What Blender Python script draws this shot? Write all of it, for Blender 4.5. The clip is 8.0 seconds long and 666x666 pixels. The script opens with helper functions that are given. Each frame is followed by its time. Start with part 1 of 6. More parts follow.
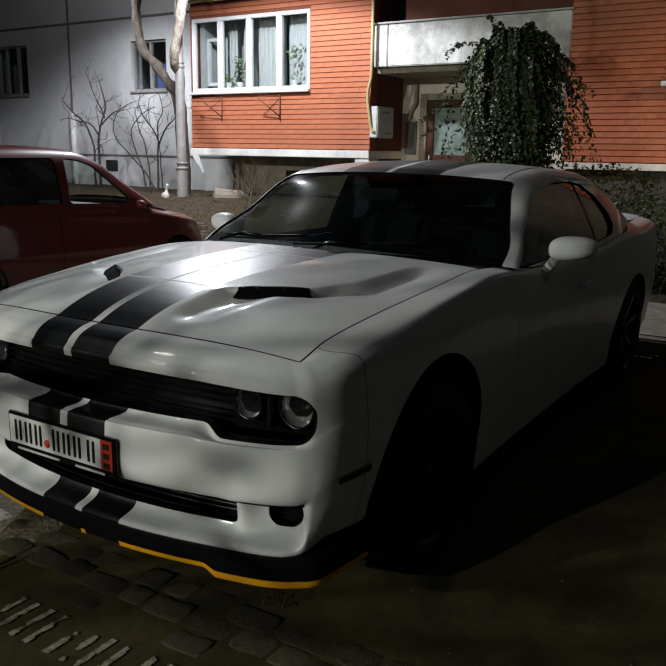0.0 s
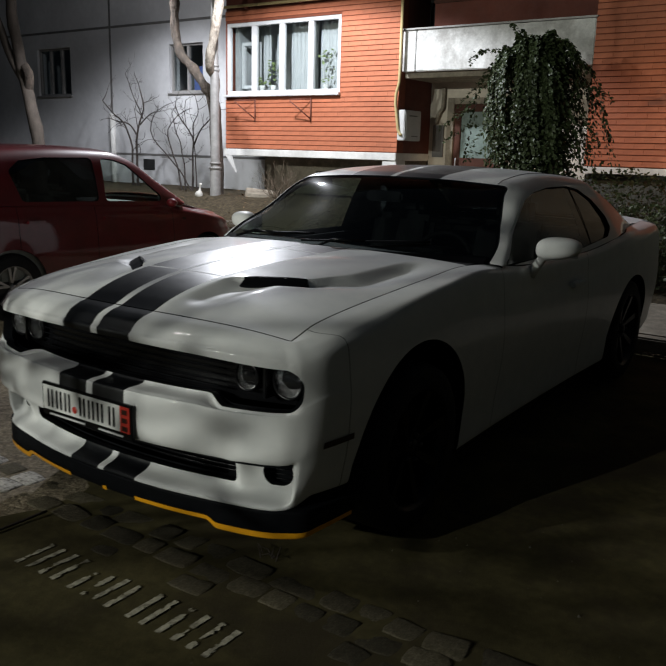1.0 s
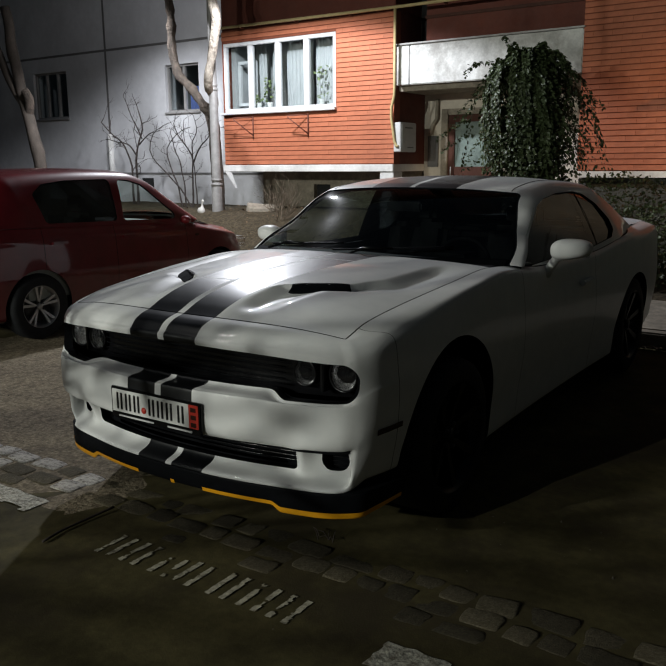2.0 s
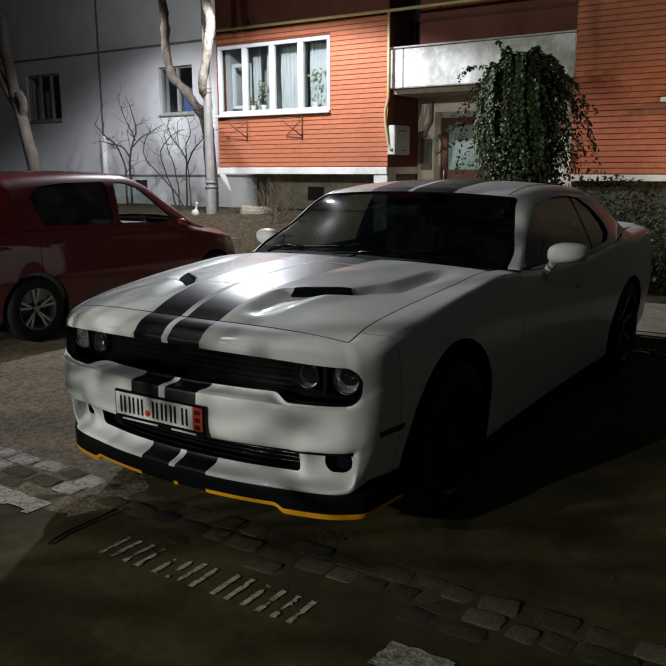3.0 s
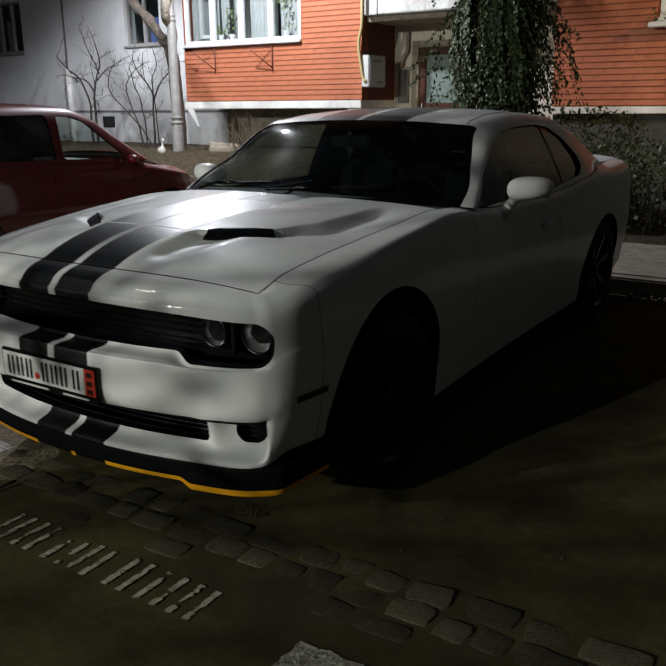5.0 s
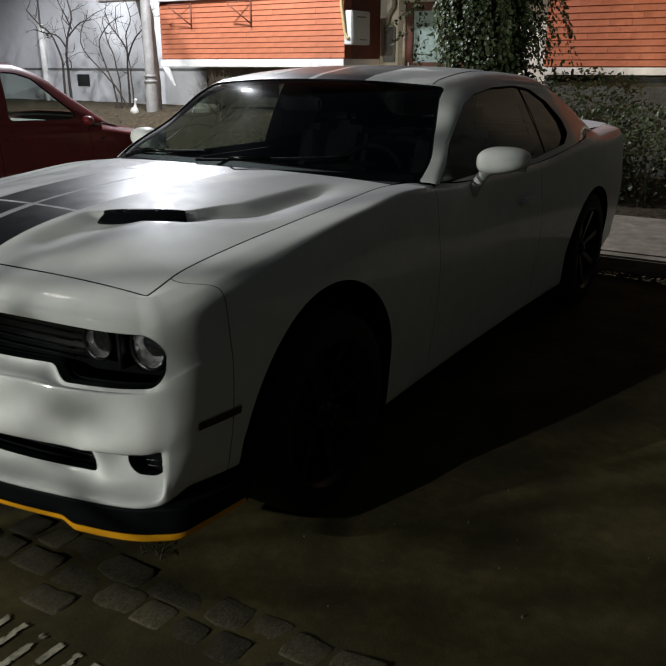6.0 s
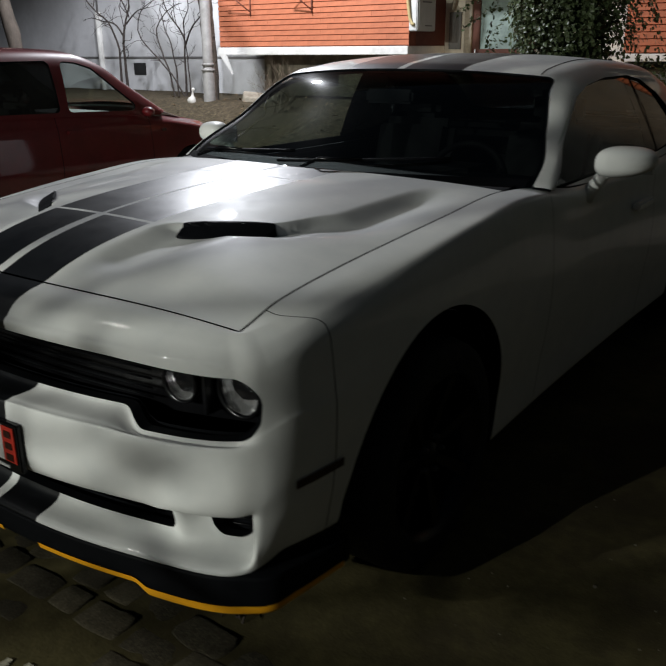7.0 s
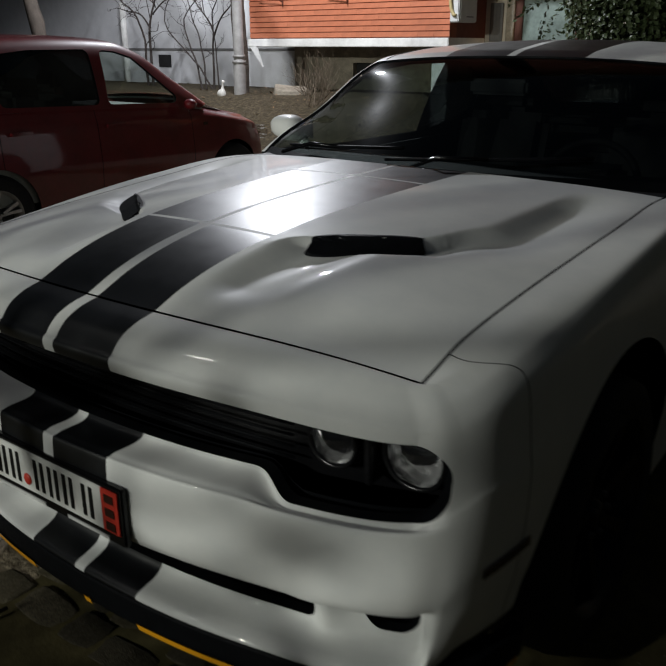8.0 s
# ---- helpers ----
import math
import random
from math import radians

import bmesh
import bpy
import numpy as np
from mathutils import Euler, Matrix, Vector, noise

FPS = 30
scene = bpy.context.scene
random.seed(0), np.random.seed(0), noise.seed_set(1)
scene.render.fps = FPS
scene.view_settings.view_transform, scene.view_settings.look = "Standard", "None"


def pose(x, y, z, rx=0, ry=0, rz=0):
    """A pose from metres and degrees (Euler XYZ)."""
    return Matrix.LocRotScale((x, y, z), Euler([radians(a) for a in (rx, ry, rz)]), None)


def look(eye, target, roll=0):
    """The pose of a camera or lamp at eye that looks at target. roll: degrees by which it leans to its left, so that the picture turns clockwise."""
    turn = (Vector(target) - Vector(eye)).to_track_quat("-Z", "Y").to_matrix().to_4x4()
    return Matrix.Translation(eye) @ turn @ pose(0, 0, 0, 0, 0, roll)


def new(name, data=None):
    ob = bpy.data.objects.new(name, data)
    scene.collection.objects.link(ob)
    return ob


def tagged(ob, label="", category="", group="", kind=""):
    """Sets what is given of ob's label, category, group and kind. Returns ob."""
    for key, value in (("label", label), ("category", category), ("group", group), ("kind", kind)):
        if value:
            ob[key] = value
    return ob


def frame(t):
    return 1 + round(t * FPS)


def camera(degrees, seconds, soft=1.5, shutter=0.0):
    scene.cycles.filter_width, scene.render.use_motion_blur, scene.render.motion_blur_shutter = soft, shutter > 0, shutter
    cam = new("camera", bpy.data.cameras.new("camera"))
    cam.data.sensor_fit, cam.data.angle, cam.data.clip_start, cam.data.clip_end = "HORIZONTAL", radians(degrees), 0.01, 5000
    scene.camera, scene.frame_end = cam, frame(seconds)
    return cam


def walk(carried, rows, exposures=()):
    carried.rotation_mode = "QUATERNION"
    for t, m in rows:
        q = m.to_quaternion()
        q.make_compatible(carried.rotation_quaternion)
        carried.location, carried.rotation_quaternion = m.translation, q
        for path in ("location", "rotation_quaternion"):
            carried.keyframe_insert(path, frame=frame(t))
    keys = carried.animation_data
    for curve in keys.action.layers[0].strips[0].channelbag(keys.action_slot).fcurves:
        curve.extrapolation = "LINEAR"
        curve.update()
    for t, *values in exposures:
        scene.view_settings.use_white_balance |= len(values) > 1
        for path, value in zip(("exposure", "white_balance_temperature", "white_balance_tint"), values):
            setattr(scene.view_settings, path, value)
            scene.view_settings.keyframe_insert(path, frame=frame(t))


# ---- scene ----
cam = camera(44.9, 8.0, 1.5, 0.5)
PATH = [
    (0, (2.107, -4.143, 1.533), (1.066, -2.493, 1.093), 0.9),
    (0.5, (2.314, -4.267, 1.563), (1.241, -2.639, 1.121), 1.2),
    (1, (2.44, -4.362, 1.561), (1.328, -2.76, 1.12), 1.5),
    (1.5, (2.44, -4.613, 1.567), (1.325, -3.007, 1.145), 0.1),
    (3, (2.417, -4.803, 1.593), (1.336, -3.171, 1.184), -0.3),
    (3.5, (2.416, -4.804, 1.591), (1.342, -3.167, 1.184), 0.1),
    (4, (2.449, -4.697, 1.563), (1.382, -3.057, 1.148), -0.6),
    (5.5, (2.357, -3.996, 1.517), (1.332, -2.391, 0.905), -0.3),
    (6, (2.303, -3.694, 1.504), (1.284, -2.096, 0.867), -0.1),
    (6.5, (2.183, -3.519, 1.484), (1.079, -1.983, 0.834), -0.8),
    (7, (1.947, -3.474, 1.509), (0.837, -1.948, 0.845), -0.4),
    (7.5, (1.706, -3.442, 1.493), (0.583, -1.928, 0.823), -0.1),
    (8, (1.428, -3.349, 1.472), (0.302, -1.841, 0.797), -0.1),
]
walk(cam, [(t, look(eye, target, roll)) for t, eye, target, roll in PATH], [(0, -0.03), (1, 0.04), (4, 0.03), (5.5, 0.20), (6, 0.44), (6.5, 0.42), (7, 0.33), (7.5, 0.18), (8, -0.11)])

# ---- light: a night street, one bright lamp by the building, far lamps in the street, added fills ----
world = bpy.data.worlds.new("night")
world.use_nodes = True
scene.world = world
bg = world.node_tree.nodes["Background"]
bg.inputs["Color"].default_value = (0.085, 0.125, 0.17, 1)
bg.inputs["Strength"].default_value = 0.080
scene.view_settings.exposure = 0.0


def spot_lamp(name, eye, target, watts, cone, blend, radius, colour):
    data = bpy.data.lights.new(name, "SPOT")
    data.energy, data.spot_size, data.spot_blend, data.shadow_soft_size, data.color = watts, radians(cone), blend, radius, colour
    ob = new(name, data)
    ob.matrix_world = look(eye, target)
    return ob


spot_lamp("street_lamp_and_fill", (-5.4, 4.3, 4.72), (-5.75, 4.2, 0.0), 1270, 151, 0.21, 0.10, (0.90, 0.93, 1.0))
# second head added to brighten the left wall; only the pole is known
spot_lamp("street_lamp_and_fill", (-9.0, 5.4, 4.65), (-9.9, 7.0, 0.0), 470, 118, 0.6, 0.10, (0.90, 0.93, 1.0))
for lamp_x, lamp_y in ((-6.6, -17.3), (-3.7, -18.8)):
    spot_lamp("far_lamp_and_fill", (lamp_x, lamp_y, 5.4), (0.0, -2.5, -0.4), 3300, 66, 0.5, 0.05, (0.97, 1.0, 0.90))
# unseen overhead fill, added to lift the coupe's roof and bonnet
spot_lamp("far_lamp_and_fill", (-5.6, -7.0, 10.5), (-0.2, -0.8, 0.6), 290, 44, 0.5, 0.5, (1.0, 0.975, 0.93))
# warm fill added for the right-hand brick wall; no source is seen
spot_lamp("warm_wall_fill", (7.8, 3.0, 4.8), (1.0, 7.0, 2.1), 1900, 23, 0.9, 0.15, (1.0, 0.70, 0.40))
# added fill along the left wall, past the cut-off of the second head's spot
spot_lamp("left_wall_fill", (-9.02, 5.4, 4.64), (-10.02, 5.9, 4.54), 62, 172, 0.3, 0.10, (0.92, 0.94, 1.0))


# ---- materials ----
def nodes_of(name):
    m = bpy.data.materials.new(name)
    m.use_nodes = True
    return m, m.node_tree.nodes, m.node_tree.links, m.node_tree.nodes["Principled BSDF"]


def value_noise(nt, scale, detail=4.0, stretch=(1, 1, 1), rough=0.6):
    co = nt.nodes.new("ShaderNodeTexCoord")
    mp = nt.nodes.new("ShaderNodeMapping")
    mp.inputs["Scale"].default_value = stretch
    no = nt.nodes.new("ShaderNodeTexNoise")
    no.inputs["Scale"].default_value, no.inputs["Detail"].default_value, no.inputs["Roughness"].default_value = scale, detail, rough
    nt.links.new(co.outputs["Object"], mp.inputs["Vector"])
    nt.links.new(mp.outputs["Vector"], no.inputs["Vector"])
    return no.outputs["Fac"]


def ramp(nt, fac, stops):
    r = nt.nodes.new("ShaderNodeValToRGB")
    while len(r.color_ramp.elements) < len(stops):
        r.color_ramp.elements.new(0.5)
    for e, (p, c) in zip(r.color_ramp.elements, stops):
        e.position, e.color = p, (*c, 1)
    nt.links.new(fac, r.inputs["Fac"])
    return r.outputs["Color"]


def shade(c, k):
    return tuple(min(1, a * k) for a in c)


def surface(name, colour, rough=0.6, metal=0.0, scale=6.0, vary=0.25, bump=0.0, bump_scale=60.0, coat=0.0, stain=None, stretch=(1, 1, 1), spec=0.5, per_object=0.0):
    """A plain material with grain at two scales, fine relief, and stains where given."""
    m, nodes, links, p = nodes_of(name)
    nt = m.node_tree
    col = ramp(nt, value_noise(nt, scale, 6, stretch), [(0.3, shade(colour, 1 - vary)), (0.7, shade(colour, 1 + vary))])
    mix = nodes.new("ShaderNodeMix")
    mix.data_type, mix.blend_type = "RGBA", "MULTIPLY"
    mix.inputs[0].default_value = min(1, vary * 2)
    links.new(col, mix.inputs[6])
    links.new(ramp(nt, value_noise(nt, scale * 7, 3, stretch), [(0.35, (0.7, 0.7, 0.7)), (0.65, (1, 1, 1))]), mix.inputs[7])
    out = mix.outputs[2]
    if stain:
        m2 = nodes.new("ShaderNodeMix")
        m2.data_type = "RGBA"
        links.new(ramp(nt, value_noise(nt, scale * 0.35, 8, stretch, 0.7), [(0.48, (0, 0, 0)), (0.62, (0.8, 0.8, 0.8))]), m2.inputs[0])
        links.new(out, m2.inputs[6])
        m2.inputs[7].default_value = (*stain, 1)
        out = m2.outputs[2]
    if per_object:
        info = nodes.new("ShaderNodeObjectInfo")
        hsv = nodes.new("ShaderNodeHueSaturation")
        rng = nodes.new("ShaderNodeMapRange")
        rng.inputs["To Min"].default_value, rng.inputs["To Max"].default_value = 1 - per_object, 1 + per_object
        links.new(info.outputs["Random"], rng.inputs["Value"])
        links.new(rng.outputs["Result"], hsv.inputs["Value"])
        links.new(out, hsv.inputs["Color"])
        out = hsv.outputs["Color"]
    links.new(out, p.inputs["Base Color"])
    rr = nodes.new("ShaderNodeMapRange")
    rr.inputs["To Min"].default_value, rr.inputs["To Max"].default_value = max(0.02, rough * 0.8), min(1, rough * 1.2)
    links.new(value_noise(nt, scale * 2.3, 4), rr.inputs["Value"])
    links.new(rr.outputs["Result"], p.inputs["Roughness"])
    p.inputs["Metallic"].default_value = metal
    p.inputs["Specular IOR Level"].default_value = spec
    p.inputs["Coat Weight"].default_value = coat
    p.inputs["Coat Roughness"].default_value = 0.06
    if bump:
        b = nodes.new("ShaderNodeBump")
        b.inputs["Strength"].default_value, b.inputs["Distance"].default_value = 1.0, bump
        links.new(value_noise(nt, bump_scale, 5), b.inputs["Height"])
        links.new(b.outputs["Normal"], p.inputs["Normal"])
    return m


def glass(name, tint, gloss_rough=0.02, film=0.0):
    """A thin pane: it lets tinted light through and reflects by Fresnel; a film of dust scatters some light."""
    m = bpy.data.materials.new(name)
    m.use_nodes = True
    nodes, links = m.node_tree.nodes, m.node_tree.links
    nodes.clear()
    out, mix, tr, gl, fr = (nodes.new(k) for k in ("ShaderNodeOutputMaterial", "ShaderNodeMixShader", "ShaderNodeBsdfTransparent", "ShaderNodeBsdfGlossy", "ShaderNodeLayerWeight"))
    tr.inputs["Color"].default_value = (*tint, 1)
    gl.inputs["Roughness"].default_value = gloss_rough
    fr.inputs["Blend"].default_value = 0.5
    steep = math_node(m.node_tree, "POWER", fr.outputs["Facing"], 5.0)
    links.new(math_node(m.node_tree, "MULTIPLY_ADD", steep, 0.92, 0.05), mix.inputs[0])
    links.new(tr.outputs[0], mix.inputs[1])
    links.new(gl.outputs[0], mix.inputs[2])
    links.new(mix.outputs[0], out.inputs[0])
    if film:
        dust, veil = nodes.new("ShaderNodeBsdfGlossy"), nodes.new("ShaderNodeMixShader")
        dust.inputs["Roughness"].default_value = 0.2
        links.new(math_node(m.node_tree, "MULTIPLY_ADD", value_noise(m.node_tree, 5, 5), film * 1.2, film * 0.4), veil.inputs[0])
        links.new(mix.outputs[0], veil.inputs[1])
        links.new(dust.outputs[0], veil.inputs[2])
        links.new(veil.outputs[0], out.inputs[0])
    return m


def math_node(nt, op, a, b=None, c=None):
    n = nt.nodes.new("ShaderNodeMath")
    n.operation = op
    for i, v in enumerate((a, b, c)):
        if v is None:
            continue
        if isinstance(v, (int, float)):
            n.inputs[i].default_value = v
        else:
            nt.links.new(v, n.inputs[i])
    return n.outputs[0]


def striped_paint():
    """White car paint with two black vinyl stripes along the middle; the vinyl's joints show the paint."""
    m, nodes, links, p = nodes_of("white_paint_black_stripes")
    nt = m.node_tree
    co = nodes.new("ShaderNodeTexCoord")
    sep = nodes.new("ShaderNodeSeparateXYZ")
    links.new(co.outputs["Object"], sep.inputs[0])
    ax = math_node(nt, "ABSOLUTE", sep.outputs[0])
    y = sep.outputs[1]
    edge = math_node(nt, "ADD", math_node(nt, "MULTIPLY", math_node(nt, "MAXIMUM", y, -2.45), 0.048), 0.306)
    inside = math_node(nt, "LESS_THAN", ax, edge)
    # the middle line is wide up to the first joint of the vinyl and on the roof, and a hair behind it
    back = math_node(nt, "MULTIPLY", math_node(nt, "GREATER_THAN", y, -1.955), math_node(nt, "LESS_THAN", y, -0.9))
    half = math_node(nt, "SUBTRACT", 0.0175, math_node(nt, "MULTIPLY", back, 0.0085))
    outside = math_node(nt, "GREATER_THAN", ax, half)
    j1 = math_node(nt, "GREATER_THAN", math_node(nt, "ABSOLUTE", math_node(nt, "SUBTRACT", y, -1.955)), 0.007)
    j2 = math_node(nt, "GREATER_THAN", math_node(nt, "ABSOLUTE", math_node(nt, "SUBTRACT", y, -1.32)), 0.0065)
    mask = math_node(nt, "MULTIPLY", math_node(nt, "MULTIPLY", inside, outside), math_node(nt, "MULTIPLY", j1, j2))
    mix = nodes.new("ShaderNodeMix")
    mix.data_type = "RGBA"
    links.new(mask, mix.inputs[0])
    links.new(ramp(nt, value_noise(nt, 9, 6), [(0.3, (0.70, 0.71, 0.71)), (0.7, (0.78, 0.78, 0.77))]), mix.inputs[6])
    links.new(ramp(nt, value_noise(nt, 30, 5), [(0.3, (0.0045, 0.005, 0.0065)), (0.7, (0.008, 0.0088, 0.0105))]), mix.inputs[7])
    links.new(mix.outputs[2], p.inputs["Base Color"])
    dust = nodes.new("ShaderNodeMapRange")
    dust.inputs["To Min"].default_value, dust.inputs["To Max"].default_value = 0.36, 0.50
    links.new(value_noise(nt, 14, 6), dust.inputs["Value"])
    links.new(math_node(nt, "ADD", dust.outputs[0], math_node(nt, "MULTIPLY", mask, -0.06)), p.inputs["Roughness"])
    links.new(math_node(nt, "MULTIPLY_ADD", mask, 0.36, 0.05), p.inputs["Specular IOR Level"])
    coat = math_node(nt, "SUBTRACT", 0.36, math_node(nt, "MULTIPLY", mask, 0.32))
    links.new(coat, p.inputs["Coat Weight"])
    p.inputs["Coat Roughness"].default_value = 0.035
    return m


PAINT = striped_paint()
BLACK_GLOSS = surface("black_gloss_plastic", (0.006, 0.006, 0.007), 0.2, vary=0.1, scale=20, spec=0.3)
BLACK_MATTE = surface("black_matte_plastic", (0.006, 0.0066, 0.0082), 0.55, vary=0.2, scale=30, bump=0.0006, bump_scale=300, spec=0.06)
RUBBER = surface("tyre_rubber", (0.014, 0.015, 0.017), 0.75, spec=0.2, vary=0.25, scale=18, bump=0.0008, bump_scale=160)
CHROME = surface("lamp_chrome", (0.75, 0.75, 0.75), 0.12, 1.0, vary=0.05, scale=20)
LAMP_BOWL = surface("lamp_reflector", (0.93, 0.93, 0.95), 0.16, 0.80, vary=0.06, scale=40)
DARK_RIM = surface("black_painted_rim", (0.006, 0.006, 0.007), 0.35, spec=0.25, vary=0.15, scale=25)
YELLOW = surface("yellow_lip_guard", (0.95, 0.42, 0.012), 0.38, vary=0.08, scale=12)
AMBER = surface("dark_amber_lens", (0.045, 0.020, 0.016), 0.2, vary=0.1, scale=30)
TAIL_RED = surface("tail_lamp_red", (0.25, 0.01, 0.01), 0.15, vary=0.1, scale=30)
CABIN = surface("dark_cabin_trim", (0.003, 0.003, 0.0033), 0.7, spec=0.06, vary=0.2, scale=25, bump=0.0006, bump_scale=200)
WINDSCREEN = glass("windscreen_glass", (0.50, 0.58, 0.56), film=0.0045)
SIDE_GLASS = glass("side_window_glass", (0.66, 0.73, 0.69))
TINTED = glass("tinted_glass", (0.02, 0.022, 0.023))
GREY_CLOTH = surface("grey_seat_cloth", (0.22, 0.235, 0.22), 0.9, vary=0.12, scale=20, bump=0.001, bump_scale=250)
CLEAR = glass("clear_lens", (0.9, 0.9, 0.9))
PANE = glass("window_pane", (0.8, 0.84, 0.84))
RED_PAINT = surface("red_car_paint", (0.105, 0.006, 0.009), 0.42, vary=0.16, scale=5, coat=0.7, spec=0.2)
ALLOY = surface("silver_alloy", (0.42, 0.42, 0.43), 0.42, 0.5, vary=0.12, scale=20)
TRIM_GREY = surface("grey_bumper_trim", (0.03, 0.03, 0.032), 0.5, vary=0.2, scale=20)
ASPHALT = surface("worn_dirty_asphalt", (0.076, 0.064, 0.028), 0.85, spec=0.15, vary=0.42, scale=3.0, bump=0.0014, bump_scale=110, stain=(0.038, 0.030, 0.018))
# worn road paint dimmed for the lettering: the shade there is in its colour
LETTERING = surface("worn_lettering_paint_in_shade", (0.46, 0.43, 0.33), 0.85, vary=0.45, scale=45, bump=0.002, bump_scale=160, stain=(0.06, 0.05, 0.03))
STONE = surface("kerb_stone", (0.092, 0.079, 0.052), 0.85, spec=0.2, vary=0.55, scale=16, bump=0.006, bump_scale=35, stain=(0.055, 0.045, 0.026), per_object=0.5)
DIRT = surface("gravelly_dirt_with_lamplight", (0.255, 0.210, 0.145), 0.95, spec=0.2, vary=0.6, scale=48, bump=0.012, bump_scale=55, stain=(0.10, 0.078, 0.05))
SOIL = surface("bare_soil_dry_leaves", (0.064, 0.049, 0.029), 0.95, spec=0.2, vary=0.8, scale=26, bump=0.02, bump_scale=24, stain=(0.030, 0.024, 0.012))
ROADPAINT = surface("worn_white_road_paint", (0.52, 0.50, 0.42), 0.85, vary=0.75, scale=60, bump=0.006, bump_scale=110, stain=(0.13, 0.11, 0.075))
CONCRETE = surface("pale_concrete", (0.30, 0.262, 0.205), 0.85, vary=0.3, scale=9, bump=0.004, bump_scale=60, stain=(0.17, 0.145, 0.11))
RENDER_GREY = surface("grey_white_render", (0.60, 0.60, 0.61), 0.9, vary=0.10, scale=1.3, bump=0.003, bump_scale=45, stain=(0.50, 0.50, 0.51))
RENDER_WHITE = surface("weathered_white_render", (0.70, 0.69, 0.66), 0.85, vary=0.12, scale=2.5, bump=0.003, bump_scale=50, stain=(0.46, 0.45, 0.42))
DARK_BASE = surface("dark_base_render", (0.06, 0.062, 0.055), 0.9, vary=0.25, scale=3, bump=0.004, bump_scale=50)
DARK_PANE = glass("dark_tinted_glass", (0.02, 0.022, 0.022))
STAINED = surface("stained_white_concrete", (0.62, 0.62, 0.60), 0.85, vary=0.22, scale=4.5, bump=0.003, bump_scale=50, stain=(0.30, 0.29, 0.27))
PLINTH = surface("dark_plinth_render", (0.16, 0.155, 0.15), 0.9, vary=0.2, scale=3, bump=0.004, bump_scale=50, stain=(0.1, 0.1, 0.1))
ORANGE = surface("orange_cladding_brick", (0.44, 0.140, 0.068), 0.75, vary=0.14, scale=9, bump=0.002, bump_scale=120, per_object=0.05)
MORTAR = surface("dark_joint", (0.20, 0.055, 0.026), 0.9, vary=0.2, scale=12)
MAROON = surface("maroon_panel", (0.11, 0.028, 0.016), 0.8, vary=0.15, scale=3, bump=0.002, bump_scale=70)
PVC = surface("white_window_plastic", (0.62, 0.62, 0.62), 0.4, vary=0.05, scale=12)
DOOR_BROWN = surface("brown_door", (0.062, 0.021, 0.012), 0.6, vary=0.2, scale=8, spec=0.2)
FROSTED = surface("frosted_door_glass", (0.19, 0.24, 0.215), 0.22, vary=0.35, scale=2.5, spec=0.6)
CURTAIN = surface("white_net_curtain", (0.47, 0.48, 0.48), 0.9, vary=0.08, scale=20)
ROOM = surface("dim_room", (0.42, 0.43, 0.43), 0.9, vary=0.1, scale=3)
PIPE_YELLOW = surface("yellow_gas_pipe", (0.44, 0.35, 0.17), 0.5, vary=0.12, scale=14)
BOX_GREY = surface("light_grey_box", (0.5, 0.5, 0.49), 0.5, vary=0.08, scale=10)
RUST = surface("rusty_bracket", (0.16, 0.05, 0.03), 0.8, vary=0.3, scale=30)
GALV = surface("grey_pole_paint", (0.30, 0.29, 0.28), 0.55, 0.2, vary=0.15, scale=9, stain=(0.2, 0.19, 0.18))
# bark of the right limb, paled: the near lamp's brightness is in its colour
LIT_LIMB_BARK = surface("bark_with_lamplight", (0.44, 0.385, 0.32), 0.9, vary=0.6, scale=13, bump=0.03, bump_scale=26, stretch=(1, 1, 0.45), stain=(0.15, 0.115, 0.085))
BARK = surface("brown_bark", (0.10, 0.076, 0.058), 0.9, vary=0.6, scale=14, bump=0.05, bump_scale=30, stretch=(1, 1, 0.35), stain=(0.05, 0.04, 0.032))
DARK_BARK = surface("dark_bark", (0.085, 0.068, 0.054), 0.9, vary=0.35, scale=9, bump=0.008, bump_scale=28, stretch=(1, 1, 0.35))
TWIG = surface("bare_twig", (0.035, 0.026, 0.022), 0.9, vary=0.25, scale=30)
DRY_TWIG = surface("pale_dry_twig", (0.13, 0.098, 0.066), 0.9, vary=0.3, scale=30)
LEAF = surface("dark_evergreen_leaf", (0.044, 0.060, 0.026), 0.40, spec=0.17, vary=0.3, scale=40, per_object=0.2)
HEDGE_LEAF = surface("hedge_leaf", (0.070, 0.092, 0.035), 0.5, vary=0.35, scale=30)
DRY_LEAF = surface("dry_leaf", (0.16, 0.10, 0.05), 0.8, vary=0.35, scale=40)
POT_GREEN = surface("house_plant", (0.17, 0.22, 0.08), 0.6, vary=0.3, scale=30)
WHITE_PLASTER = surface("weathered_white_ornament", (0.60, 0.58, 0.54), 0.4, vary=0.05, scale=20)
PLATE_WHITE = surface("plate_white", (0.78, 0.78, 0.76), 0.35, vary=0.05, scale=15)
PLATE_RED = surface("plate_red", (0.70, 0.05, 0.03), 0.4, vary=0.05, scale=15)
INK = surface("black_ink", (0.008, 0.008, 0.008), 0.5, spec=0.15, vary=0.1, scale=20)
PALE_INK = surface("pale_ink", (0.6, 0.6, 0.6), 0.5, vary=0.1, scale=20)
BLUE_CLOTH = surface("blue_blind", (0.12, 0.17, 0.42), 0.8, vary=0.15, scale=10)
# near-black colour stands in for the unlit depth of loggia and vents
BLACK_VOID = surface("unlit_opening_black", (0.01, 0.01, 0.01), 0.9, vary=0.1, scale=5)


